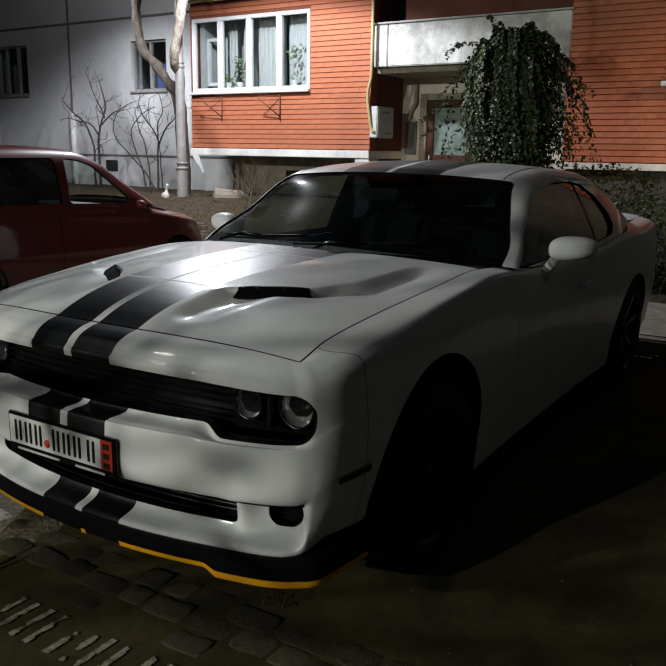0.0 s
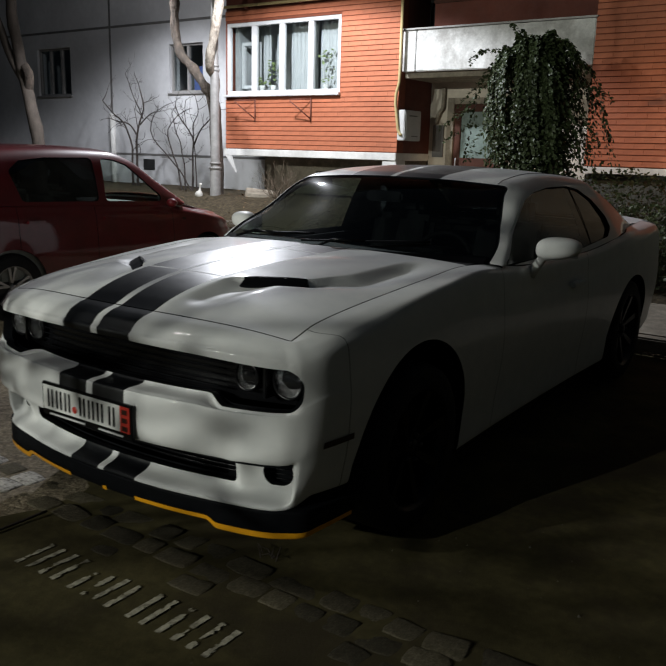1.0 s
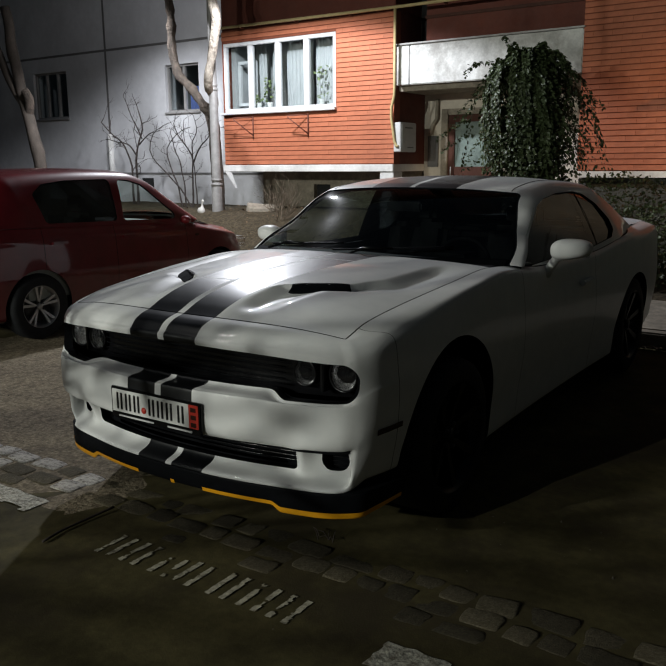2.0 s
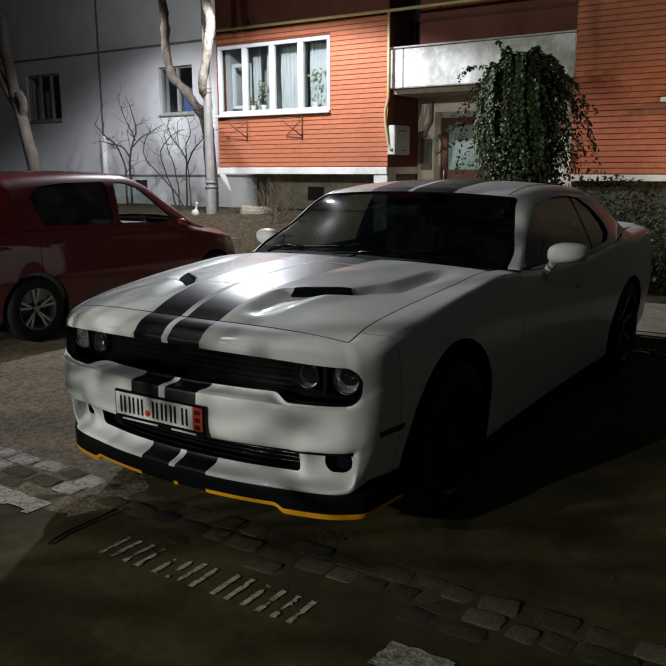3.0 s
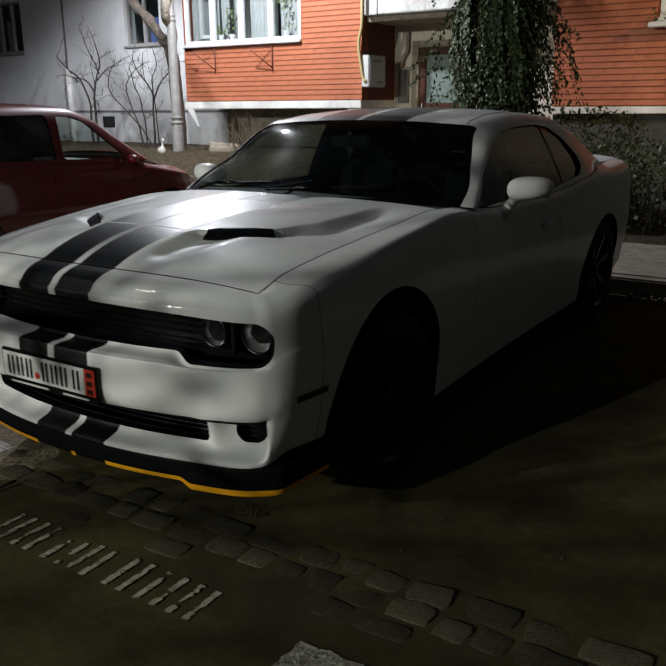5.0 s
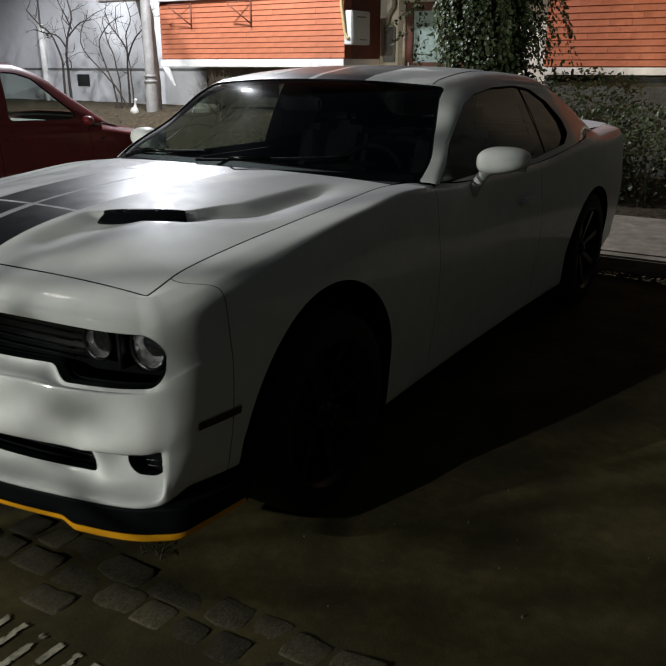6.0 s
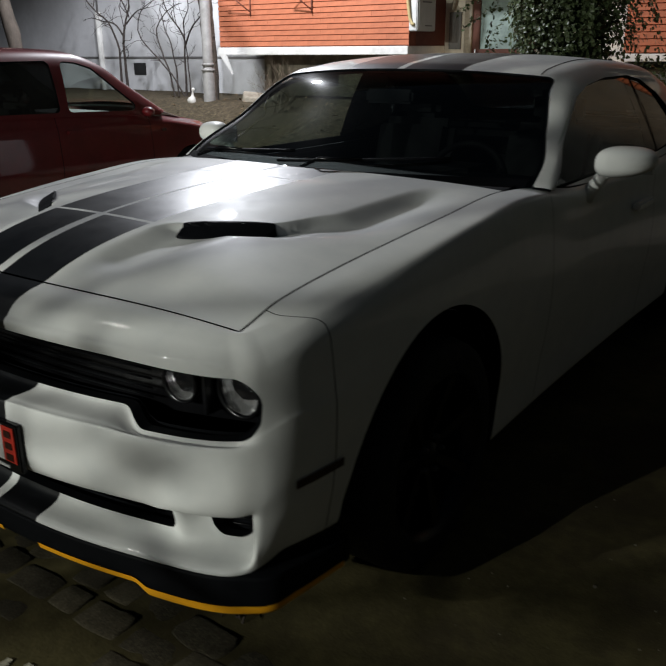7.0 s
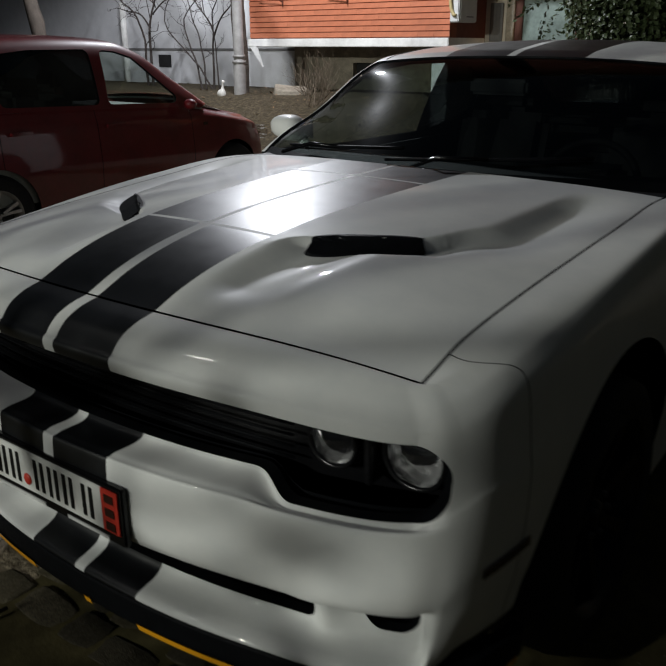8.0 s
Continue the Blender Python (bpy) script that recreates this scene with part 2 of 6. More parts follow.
# ---- mesh helpers ----
def mesh_object(name, verts, faces, material, parent=None, label="", smooth=False, outward=None):
    me = bpy.data.meshes.new(name)
    me.from_pydata([tuple(map(float, v)) for v in verts], [], [tuple(map(int, f)) for f in faces])
    me.materials.append(material)
    if smooth:
        me.polygons.foreach_set("use_smooth", [True] * len(me.polygons))
    me.update()
    if outward is not None and sum((p.center - Vector(outward)).dot(p.normal) for p in me.polygons) < 0:
        me.flip_normals()
    ob = new(name, me)
    if parent is not None:
        ob.parent = parent
    if label:
        tagged(ob, label)
    return ob


def part(name, bm, material, parent=None, label="", smooth=False):
    me = bpy.data.meshes.new(name)
    bmesh.ops.recalc_face_normals(bm, faces=bm.faces)
    if smooth:
        for f in bm.faces:
            f.smooth = True
    bm.to_mesh(me)
    bm.free()
    me.materials.append(material)
    ob = new(name, me)
    if parent is not None:
        ob.parent = parent
    if label:
        tagged(ob, label)
    return ob


def thing(name, label, category, at=(0, 0, 0), turn=0.0, group="", kind=""):
    ob = new(name)
    ob.matrix_world = pose(*at, 0, 0, turn)
    return tagged(ob, label, category, group, kind)


def box_bm(x0, x1, y0, y1, z0, z1, bevel=0.0, bm=None):
    bm = bm or bmesh.new()
    m = Matrix.LocRotScale(((x0 + x1) / 2, (y0 + y1) / 2, (z0 + z1) / 2), None, (abs(x1 - x0), abs(y1 - y0), abs(z1 - z0)))
    made = bmesh.ops.create_cube(bm, size=1, matrix=m)
    if bevel:
        edges = {e for v in made["verts"] for e in v.link_edges}
        bmesh.ops.bevel(bm, geom=list(edges), offset=bevel, segments=2, affect="EDGES")
    return bm


def box(name, x0, x1, y0, y1, z0, z1, material, parent=None, bevel=0.004, label=""):
    return part(name, box_bm(x0, x1, y0, y1, z0, z1, bevel), material, parent, label)


def tube_mesh(points, radii, sides=8, closed_ends=True):
    """Verts and faces of a round tube along points."""
    pts = [Vector(p) for p in points]
    verts, faces = [], []
    side = None
    for i, p in enumerate(pts):
        d = (pts[min(i + 1, len(pts) - 1)] - pts[max(i - 1, 0)]).normalized()
        if side is None:
            side = d.orthogonal().normalized()
        side = (side - d * side.dot(d)).normalized()
        up = d.cross(side)
        for k in range(sides):
            a = 2 * math.pi * k / sides
            verts.append(p + radii[i] * (math.cos(a) * side + math.sin(a) * up))
    for i in range(len(pts) - 1):
        for k in range(sides):
            a, b = i * sides + k, i * sides + (k + 1) % sides
            faces.append((a, b, b + sides, a + sides))
    if closed_ends:
        faces.append(tuple(range(sides))[::-1])
        faces.append(tuple(range((len(pts) - 1) * sides, len(pts) * sides)))
    return verts, faces


def tube(name, points, radius, material, parent=None, sides=8, label=""):
    radii = radius if isinstance(radius, (list, tuple)) else [radius] * len(points)
    v, f = tube_mesh(points, radii, sides)
    return mesh_object(name, v, f, material, parent, label, smooth=True)


def lathe(name, profile, material, parent=None, axis="x", at=(0, 0, 0), steps=40, label="", closed=False):
    """A turned body: profile of (radius, along axis)."""
    verts, faces = [], []
    n = len(profile)
    for k in range(steps):
        a = 2 * math.pi * k / steps
        for r, h in profile:
            c, s = r * math.cos(a), r * math.sin(a)
            verts.append({"x": (h, c, s), "y": (c, h, s), "z": (c, s, h)}[axis])
    for k in range(steps):
        for i in range(n if closed else n - 1):
            a, b = k * n + i, k * n + (i + 1) % n
            c, d = ((k + 1) % steps) * n + (i + 1) % n, ((k + 1) % steps) * n + i
            faces.append((a, b, c, d) if axis != "y" else (d, c, b, a))
    verts = [Vector(v) + Vector(at) for v in verts]
    return mesh_object(name, verts, faces, material, parent, label, smooth=True)


def pchip(xs, ys):
    """A smooth curve through (xs, ys) that does not overshoot."""
    xs, ys = np.array(xs, float), np.array(ys, float)
    h, d = np.diff(xs), np.diff(ys) / np.diff(xs)
    m = np.zeros(len(xs))
    m[0], m[-1] = d[0], d[-1]
    for i in range(1, len(xs) - 1):
        if d[i - 1] * d[i] > 0:
            w1, w2 = 2 * h[i] + h[i - 1], h[i] + 2 * h[i - 1]
            m[i] = (w1 + w2) / (w1 / d[i - 1] + w2 / d[i])

    def at(x):
        x = np.clip(np.asarray(x, float), xs[0], xs[-1])
        i = np.clip(np.searchsorted(xs, x) - 1, 0, len(h) - 1)
        t = (x - xs[i]) / h[i]
        return (2 * t**3 - 3 * t**2 + 1) * ys[i] + (t**3 - 2 * t**2 + t) * h[i] * m[i] + (3 * t**2 - 2 * t**3) * ys[i + 1] + (t**3 - t**2) * h[i] * m[i + 1]

    return at


def spline(xs, ys):
    """A natural cubic spline through (xs, ys)."""
    xs, ys = np.array(xs, float), np.array(ys, float)
    n, h = len(xs), np.diff(xs)
    a = np.eye(n)
    r = np.zeros(n)
    for i in range(1, n - 1):
        a[i, i - 1], a[i, i], a[i, i + 1] = h[i - 1], 2 * (h[i - 1] + h[i]), h[i]
        r[i] = 6 * ((ys[i + 1] - ys[i]) / h[i] - (ys[i] - ys[i - 1]) / h[i - 1])
    k = np.linalg.solve(a, r)

    def at(x):
        x = np.clip(np.asarray(x, float), xs[0], xs[-1])
        i = np.clip(np.searchsorted(xs, x) - 1, 0, n - 2)
        u, v = xs[i + 1] - x, x - xs[i]
        return (k[i] * u**3 + k[i + 1] * v**3) / (6 * h[i]) + (ys[i] / h[i] - k[i] * h[i] / 6) * u + (ys[i + 1] / h[i] - k[i + 1] * h[i] / 6) * v

    return at


def sstep(a, b, x):
    t = np.clip((np.asarray(x, float) - a) / (b - a), 0, 1)
    return t * t * (3 - 2 * t)


def grid_panel(fn, ss, vv, holes=(), rim=None):
    """Verts and faces of the surface fn(s, v) over the lattice ss x vv, with openings cut where a hole's distance is negative.
    The lattice is drawn onto each opening's outline; rim(points) gives the inner edge of its return."""
    s, v = np.meshgrid(np.array(ss, float), np.array(vv, float), indexing="ij")
    ds, dv = np.gradient(s, axis=0), np.gradient(v, axis=1)

    def dist(a, b):
        p = fn(a, b)
        out = np.full(a.shape, 9.0)
        for h in holes:
            out = np.minimum(out, h(p, a, b))
        return out

    d = dist(s, v) if holes else np.full(s.shape, 9.0)
    if holes:
        near = np.zeros(s.shape, bool)
        for sa, sb in (((slice(0, -1), slice(None)), (slice(1, None), slice(None))), ((slice(None), slice(0, -1)), (slice(None), slice(1, None)))):
            cross = d[sa] * d[sb] < 0
            first = np.abs(d[sa]) <= np.abs(d[sb])
            near[sa] |= cross & first
            near[sb] |= cross & ~first
        a, b = s[near], v[near]
        es, ev = np.abs(ds[near]) * 0.05, np.abs(dv[near]) * 0.05
        a0, b0 = a.copy(), b.copy()
        for _ in range(6):
            d0 = dist(a, b)
            gs, gv = (dist(a + es, b) - d0) / 0.05, (dist(a, b + ev) - d0) / 0.05
            q = d0 / np.maximum(gs**2 + gv**2, 1e-9)
            a = a - np.clip(q * gs, -0.5, 0.5) * es / 0.05
            b = b - np.clip(q * gv, -0.5, 0.5) * ev / 0.05
            a = np.clip(a, a0 - 0.75 * es / 0.05, a0 + 0.75 * es / 0.05)
            b = np.clip(b, b0 - 0.75 * ev / 0.05, b0 + 0.75 * ev / 0.05)
        s[near], v[near] = a, b
        d = dist(s, v)
        d[near] = 0.0
    p = fn(s, v)
    n, m = s.shape
    verts = p.reshape(-1, 3)
    sign = np.where(d > 1e-9, 1, np.where(d < -1e-9, -1, 0))
    index = np.arange(n * m).reshape(n, m)
    faces = []
    for i in range(n - 1):
        for j in range(m - 1):
            q = [(i, j), (i + 1, j), (i + 1, j + 1), (i, j + 1)]
            g = [sign[c] for c in q]
            f = [index[c] for c in q]
            if min(g) >= 0 and max(g) > 0:
                faces.append(f)
            elif max(g) > 0 and min(g) < 0:
                k = 0 if g[0] == 0 else 1
                for tri in ((k, (k + 1) % 4, (k + 2) % 4), (k, (k + 2) % 4, (k + 3) % 4)):
                    if min(g[t] for t in tri) >= 0:
                        faces.append([f[t] for t in tri])
    verts, faces = verts.tolist(), [list(f) for f in faces]
    body = len(faces)
    if holes and rim is not None:
        flat = sign.reshape(-1)
        count = {}
        for f in faces:
            for a, b in zip(f, f[1:] + f[:1]):
                count.setdefault((min(a, b), max(a, b)), []).append((a, b))
        copies = {}
        for e, uses in count.items():
            if len(uses) == 1 and flat[e[0]] == 0 and flat[e[1]] == 0:
                a, b = uses[0]
                for c in (a, b):
                    if c not in copies:
                        base = np.array(verts[c])
                        copies[c] = len(verts)
                        verts.append(base.tolist())
                        verts.append(rim(base).tolist())
                faces.append([copies[b], copies[a], copies[a] + 1, copies[b] + 1])
    return compact(verts, faces) if rim is None else (compact(verts, faces[:body]), compact(verts, faces[body:]))


def compact(verts, faces):
    """Verts and faces without the verts that no face uses."""
    used = sorted({c for f in faces for c in f})
    new_index = {c: k for k, c in enumerate(used)}
    return [verts[c] for c in used], [[new_index[c] for c in f] for f in faces]


def rounded_box_distance(cx, cz, hx, hz, r, a, b):
    qx, qz = np.abs(a - cx) - (hx - r), np.abs(b - cz) - (hz - r)
    return np.hypot(np.maximum(qx, 0), np.maximum(qz, 0)) + np.minimum(np.maximum(qx, qz), 0) - r


def polygon_distance(points, a, b):
    """Signed distance to a closed polygon, negative inside."""
    pts = np.array(points, float)
    best, inside = np.full(np.shape(a), 1e9), np.zeros(np.shape(a), bool)
    for (x0, y0), (x1, y1) in zip(pts, np.roll(pts, -1, 0)):
        ex, ey = x1 - x0, y1 - y0
        t = np.clip(((a - x0) * ex + (b - y0) * ey) / (ex * ex + ey * ey), 0, 1)
        best = np.minimum(best, np.hypot(a - x0 - t * ex, b - y0 - t * ey))
        with np.errstate(divide="ignore", invalid="ignore"):
            inside ^= ((y0 > b) != (y1 > b)) & (a < ex * (b - y0) / (ey if ey else 1e-12) + x0)
    return np.where(inside, -best, best)


def rows_curve(rows, v, tight=0.42):
    """Point at v along a list of row arrays, by cardinal splines."""
    n = len(rows)
    stack = np.stack(rows)
    i = np.clip(np.floor(v).astype(int), 0, n - 2)
    t = v - i
    pick = lambda k: np.take_along_axis(stack, np.clip(k, 0, n - 1)[None, ..., None], 0)[0]
    p0, p1, p2, p3 = pick(i - 1), pick(i), pick(i + 1), pick(i + 2)
    m1, m2, t = tight * (p2 - p0), tight * (p3 - p1), t[..., None]
    return (2 * t**3 - 3 * t**2 + 1) * p1 + (t**3 - 2 * t**2 + t) * m1 + (3 * t**2 - 2 * t**3) * p2 + (t**3 - t**2) * m2


class Outline:
    """A car's plan, half, from the nose's middle round to the tail's middle, by arc length."""

    def __init__(self, pts):
        pts = np.array(pts, float)
        self.s = np.r_[0, np.cumsum(np.hypot(*np.diff(pts, axis=0).T))]
        self.x, self.y, self.length = spline(self.s, pts[:, 0]), spline(self.s, pts[:, 1]), self.s[-1]
        fine = np.linspace(0, self.length, 1500)
        k = np.argmax(self.x(fine))
        self.at_y = lambda y: float(np.interp(y, self.y(fine), fine))

    def local(self, s):
        e = 0.004
        a, b = np.clip(s - e, 0, self.length), np.clip(s + e, 0, self.length)
        tx, ty = self.x(b) - self.x(a), self.y(b) - self.y(a)
        k = np.maximum(np.hypot(tx, ty), 1e-9)
        return self.x(s), self.y(s), ty / k, -tx / k


def greenhouse(keys, base, rail, crown, power=2.2, r0=0.40, r1=0.565):
    """The cabin's shell over t (front to rear) and sigma (-1 belt, 0 middle, 1 belt)."""
    curves = [[pchip(keys, [row[k] for row in table]) for k in range(3)] for table in (base, rail, crown)]

    def section(b, r, c, w):
        low, a = np.clip(w * 2, 0, 1)[..., None], np.clip((1 - w) * 2, 0, 1)[..., None]
        side = b + (r - b) * low
        side = side + np.concatenate([0.016 * np.sin(np.pi * low), 0 * low, 0 * low], -1)
        top = np.concatenate([r[..., :1] * a, c[..., 1:2] + (r - c)[..., 1:2] * a**2, c[..., 2:] + (r - c)[..., 2:] * a**power], -1)
        return np.where((w < 0.5)[..., None], side, top)

    def fn(t, sigma):
        t, sigma = np.asarray(t, float), np.asarray(sigma, float)
        b, r, c = (np.stack([k(t) for k in cs], -1) for cs in curves)
        w = 1 - np.abs(sigma)
        p = section(b, r, c, w)
        pa, pb = section(b, r, c, np.full(w.shape, r0)), section(b, r, c, np.full(w.shape, r1))
        q = np.clip((w - r0) / (r1 - r0), 0, 1)[..., None]
        bent = (1 - q) ** 2 * pa + 2 * q * (1 - q) * r + q**2 * pb
        p = np.where(((w > r0) & (w < r1))[..., None], bent, p)
        return np.concatenate([p[..., :1] * np.sign(sigma)[..., None], p[..., 1:]], -1)

    return fn


def wheel(car, x, y, z, radius, width, rim_material, spokes, rim_radius, label, fork=0.0):
    """Tyre, rim with spokes (each one split in two where fork is given), brake disc."""
    side = 1 if x > 0 else -1
    hub = lathe("wheel", [(radius * f, side * width * g) for f, g in ((rim_radius, -0.5), (0.86, -0.52), (0.97, -0.45), (1.0, -0.3), (1.0, 0.3), (0.97, 0.45), (0.86, 0.52), (rim_radius, 0.5))], RUBBER, car, "x", (x, y, z), 48, label)
    rr = radius * rim_radius
    lathe("rim", [(rr, side * width * 0.5), (rr * 0.95, side * width * 0.46), (rr * 0.9, side * width * 0.2), (rr * 0.9, -side * width * 0.4)], rim_material, hub, "x", (x, y, z), 48)
    bm = bmesh.new()
    for arm in range(spokes * (2 if fork else 1)):
        k, lean = (arm // 2, (arm % 2 - 0.5) * 2 * fork) if fork else (arm, 0.0)
        a0 = 2 * math.pi * k / spokes + 0.3
        ring = []
        for r, half, h, spread in ((0.12, 0.30, 0.30, 0.4), (0.5, 0.125 - 0.15 * fork, 0.36, 0.8), (0.95, 0.085 - 0.1 * fork, 0.44, 1.0)):
            for sgn in (-1, 1):
                a = a0 + sgn * half + lean * spread
                for dh in (0, -0.12):
                    ring.append(bm.verts.new((x + side * width * (h + dh), y + rr * r * math.cos(a), z + rr * r * math.sin(a))))
        for i in (0, 4):
            a, b, c, d, e, f, g, h = ring[i : i + 8]
            for quad in ((a, c, g, e), (b, d, h, f), (a, b, f, e), (c, d, h, g)):
                bm.faces.new(quad)
    part("spokes", bm, rim_material, hub)
    lathe("hub_cap", [(0.001, side * width * 0.4), (rr * 0.13, side * width * 0.39), (rr * 0.16, side * width * 0.3)], rim_material, hub, "x", (x, y, z), 20)
    for k in range(5):
        a = 2 * math.pi * k / 5
        lathe("wheel_bolt", [(0.001, side * width * 0.42), (rr * 0.035, side * width * 0.415), (rr * 0.04, side * width * 0.36)], TRIM_GREY, hub, "x", (x, y + rr * 0.22 * math.cos(a), z + rr * 0.22 * math.sin(a)), 10)
    lathe("brake_disc", [(0.001, side * width * 0.08), (rr * 0.78, side * width * 0.08), (rr * 0.78, side * width * 0.0)], TRIM_GREY, hub, "x", (x, y, z), 32)
    return hub


# ---- the white coupe ----
def build_coupe():
    car = thing("muscle_coupe", "white two-door muscle coupe with twin black racing stripes, parked nose outward", "car")
    plan = Outline([(0, -2.468), (0.2, -2.461), (0.4, -2.438), (0.58, -2.402), (0.725, -2.366), (0.832, -2.310), (0.896, -2.224), (0.923, -2.108), (0.936, -1.97), (0.948, -1.75), (0.955, -1.5),
                    (0.95, -1.1), (0.94, -0.6), (0.938, 0), (0.945, 0.6), (0.958, 1.1), (0.965, 1.45), (0.958, 1.85), (0.935, 2.2), (0.88, 2.40), (0.75, 2.48), (0.4, 2.53), (0, 2.545)])
    top_z = pchip([-2.3, -2.24, -2.09, -1.85, -1.6, -1.35, -1.0, -0.8, -0.4, 0.5, 1.1, 1.6, 2.2, 2.55], [0.908, 0.915, 0.957, 0.988, 1.010, 1.030, 1.054, 1.046, 1.010, 1.0, 1.04, 1.075, 1.085, 1.075])
    top_in = pchip([-0.95, -0.74, -0.56, 0.8, 1.3, 1.8, 2.6], [0.135, 0.115, 0.042, 0.042, 0.06, 0.16, 0.16])
    sill = pchip([-2.1, -1.95, -1.2, -1.1, 1.0, 2.0, 2.2], [0.335, 0.33, 0.215, 0.205, 0.205, 0.25, 0.28])

    mid_z = pchip([-2.34, -2.316, -2.23, -2.147, -2.05, -1.967, -1.737, -1.302, -0.95], [0.948, 0.957, 0.994, 1.020, 1.041, 1.054, 1.076, 1.095, 1.102])

    def hood_half(y):
        return 0.7795 + 0.024 * np.clip((np.asarray(y, float) + 2.2) / 1.0, 0, 1)

    def bonnet_base(x, y):
        return mid_z(y) + (top_z(y) - mid_z(y)) * np.clip(np.abs(x) / (hood_half(y) + 0.0025), 0, 1.02) ** 2.3

    def cut_front(x):
        return -2.316 + 0.092 * (np.abs(x) / 0.8) ** 2.2

    s_front, s_mid, s_corner = plan.at_y(-2.335), plan.at_y(-2.24), plan.at_y(-2.08)
    cut_x = lambda x: x * (0.965 - 0.035 * sstep(0.5, 0.84, x))
    cut_end = float(cut_x(plan.x(s_front)))

    def upper_edge(a):
        """Where the body's upper edge lies: the bonnet's joint, the belt, the boot."""
        x, y, nx, ny = plan.local(a)
        wf, wr = sstep(0.2, 0.8, -ny), sstep(0.3, 0.9, ny)
        tx = np.where(y < -0.95, np.minimum(hood_half(y) + 0.0065, x - 0.06 * (1 - wf)), x - top_in(y))
        turn, run = np.clip((a - s_front) / (s_mid - s_front), 0, 1), np.clip((a - s_mid) / (s_corner - s_mid), 0, 1)
        tx = np.where(a < s_mid, np.where(a < s_front, cut_x(x), cut_end + (0.786 - cut_end) * turn), np.where(a < s_corner, 0.786 + 0.0029 * run, tx))
        ty = np.where(a < s_mid, cut_front(tx), np.where(a < s_corner, -2.2275 + 0.1475 * run, y))
        ty = np.where(wr > 0, y - 0.10 * wr, ty)
        return np.stack([tx, ty, np.where(a < s_mid, bonnet_base(tx, ty) - 0.001, top_z(np.where(a < s_corner, ty, y)))], -1)

    def skirt(s, v):
        sign, a = np.where(np.asarray(s) < 0, -1.0, 1.0), np.clip(np.abs(s), 0, plan.length)
        x, y, nx, ny = plan.local(a)
        wf, wr = sstep(0.2, 0.8, -ny), sstep(0.3, 0.9, ny)
        mid, out = sstep(0.49, 0.60, x), sstep(0.828, 0.876, x)
        drop = 0.032 * (np.clip(x, 0, 0.86) / 0.8) ** 2
        sl = sill(y)
        edge = upper_edge(a)
        soft = sum(upper_edge(np.clip(a + d, 0, plan.length)) for d in np.linspace(-0.13, 0.13, 7)) / 7
        zt = edge[..., 2]
        end, low_end, pocket = sstep(0.818, 0.870, x), sstep(0.800, 0.862, x), sstep(0.645, 0.705, x)
        deep = 0.055 * sstep(0.592, 0.640, x) * (1 - pocket)
        front_in = [0.10 + 0 * x, 0.045 + 0 * x, 0.042 - 0.01 * end, 0.115 - 0.25 * deep - (0.095 - 0.25 * deep) * low_end, 0.105 - deep - (0.092 - deep) * end, 0.004 + 0 * x, 0 * x, 0.018 - 0.013 * out, 0.10 - 0.065 * mid - 0.025 * out, 0.032 - 0.012 * out]
        front_z = [0.285 + 0 * x, 0.306 + 0 * x, 0.325 + 0 * x, 0.358 + 0.02 * end, 0.486 - 0.015 * end, 0.501 + 0.01 * end, 0.664 + 0 * x, 0.684 - 0.014 * mid + 0.014 * out, 0.703 - 0.026 * mid + 0.03 * out, 0.868 - drop]
        rise = sstep(-2.22, -1.65, y)
        side_in = [0.075, 0.045, 0.035, 0.028, 0.014, 0.004, 0.0, 0.0, 0.004, 0.016]
        side_z = [sl, sl + 0.02, sl + (0.45 - sl) * 0.4, sl + (0.45 - sl) * 0.75, 0.49 + 0 * x, 0.58 + 0 * x, 0.66 + 0 * x, 0.725 + 0 * x, 0.748 + 0.042 * rise, zt - 0.090 - 0.035 * rise]
        tuck = [0.012, 0.014, 0.010, 0.004, 0, 0, 0, 0, 0, 0]
        rear_in = [0.12, 0.05, 0.03, 0.02, 0.01, 0.0, 0.0, 0.01, 0.015, 0.03]
        rear_z = [0.28, 0.32, 0.40, 0.46, 0.52, 0.60, 0.68, 0.75, 0.82, 0.95]
        ws = 1 - wf - wr
        low = sstep(0.78, 0.88, x) * (1 - sstep(-2.24, -2.02, y))
        rows = []
        for k in range(10):
            inset = wf * front_in[k] + ws * side_in[k] + wr * rear_in[k] + low * tuck[k]
            z = wf * front_z[k] + ws * side_z[k] + wr * rear_z[k]
            square = pocket * (1 - end) * wf if k in (3, 4) else 0.0
            rows.append(np.stack([x - nx * inset * (1 - 0.85 * square), y - (ny - (1 + ny) * square) * inset, z], -1))
        last = rows[9]
        # the fender's shoulder is round at the nose and folds to a crisp edge towards the door
        crisp = ws * sstep(-2.05, -1.35, y) * (1 - sstep(-0.9, -0.5, y))
        blunt = 1 - sstep(-2.2, -1.6, y)
        for g0, h0, g1, h1, g2, h2 in ((0.06, 0.43, 0.10, 0.62, 0.09, 0.365), (0.23, 0.75, 0.22, 0.90, 0.315, 0.685), (0.56, 0.905, 0.55, 0.965, 0.645, 0.893), (1.0, 1.0, 1.0, 1.0, 1.0, 1.0)):
            g, h = ((p0 + (p1 - p0) * crisp + (p2 - p0) * blunt)[..., None] for p0, p1, p2 in ((g0, g1, g2), (h0, h1, h2)))
            end = edge if g0 == 1.0 else edge + (soft - edge) * blunt[..., None]
            rows.append(np.concatenate([last[..., :2] + (end - last)[..., :2] * g, last[..., 2:] + (end - last)[..., 2:] * h], -1))
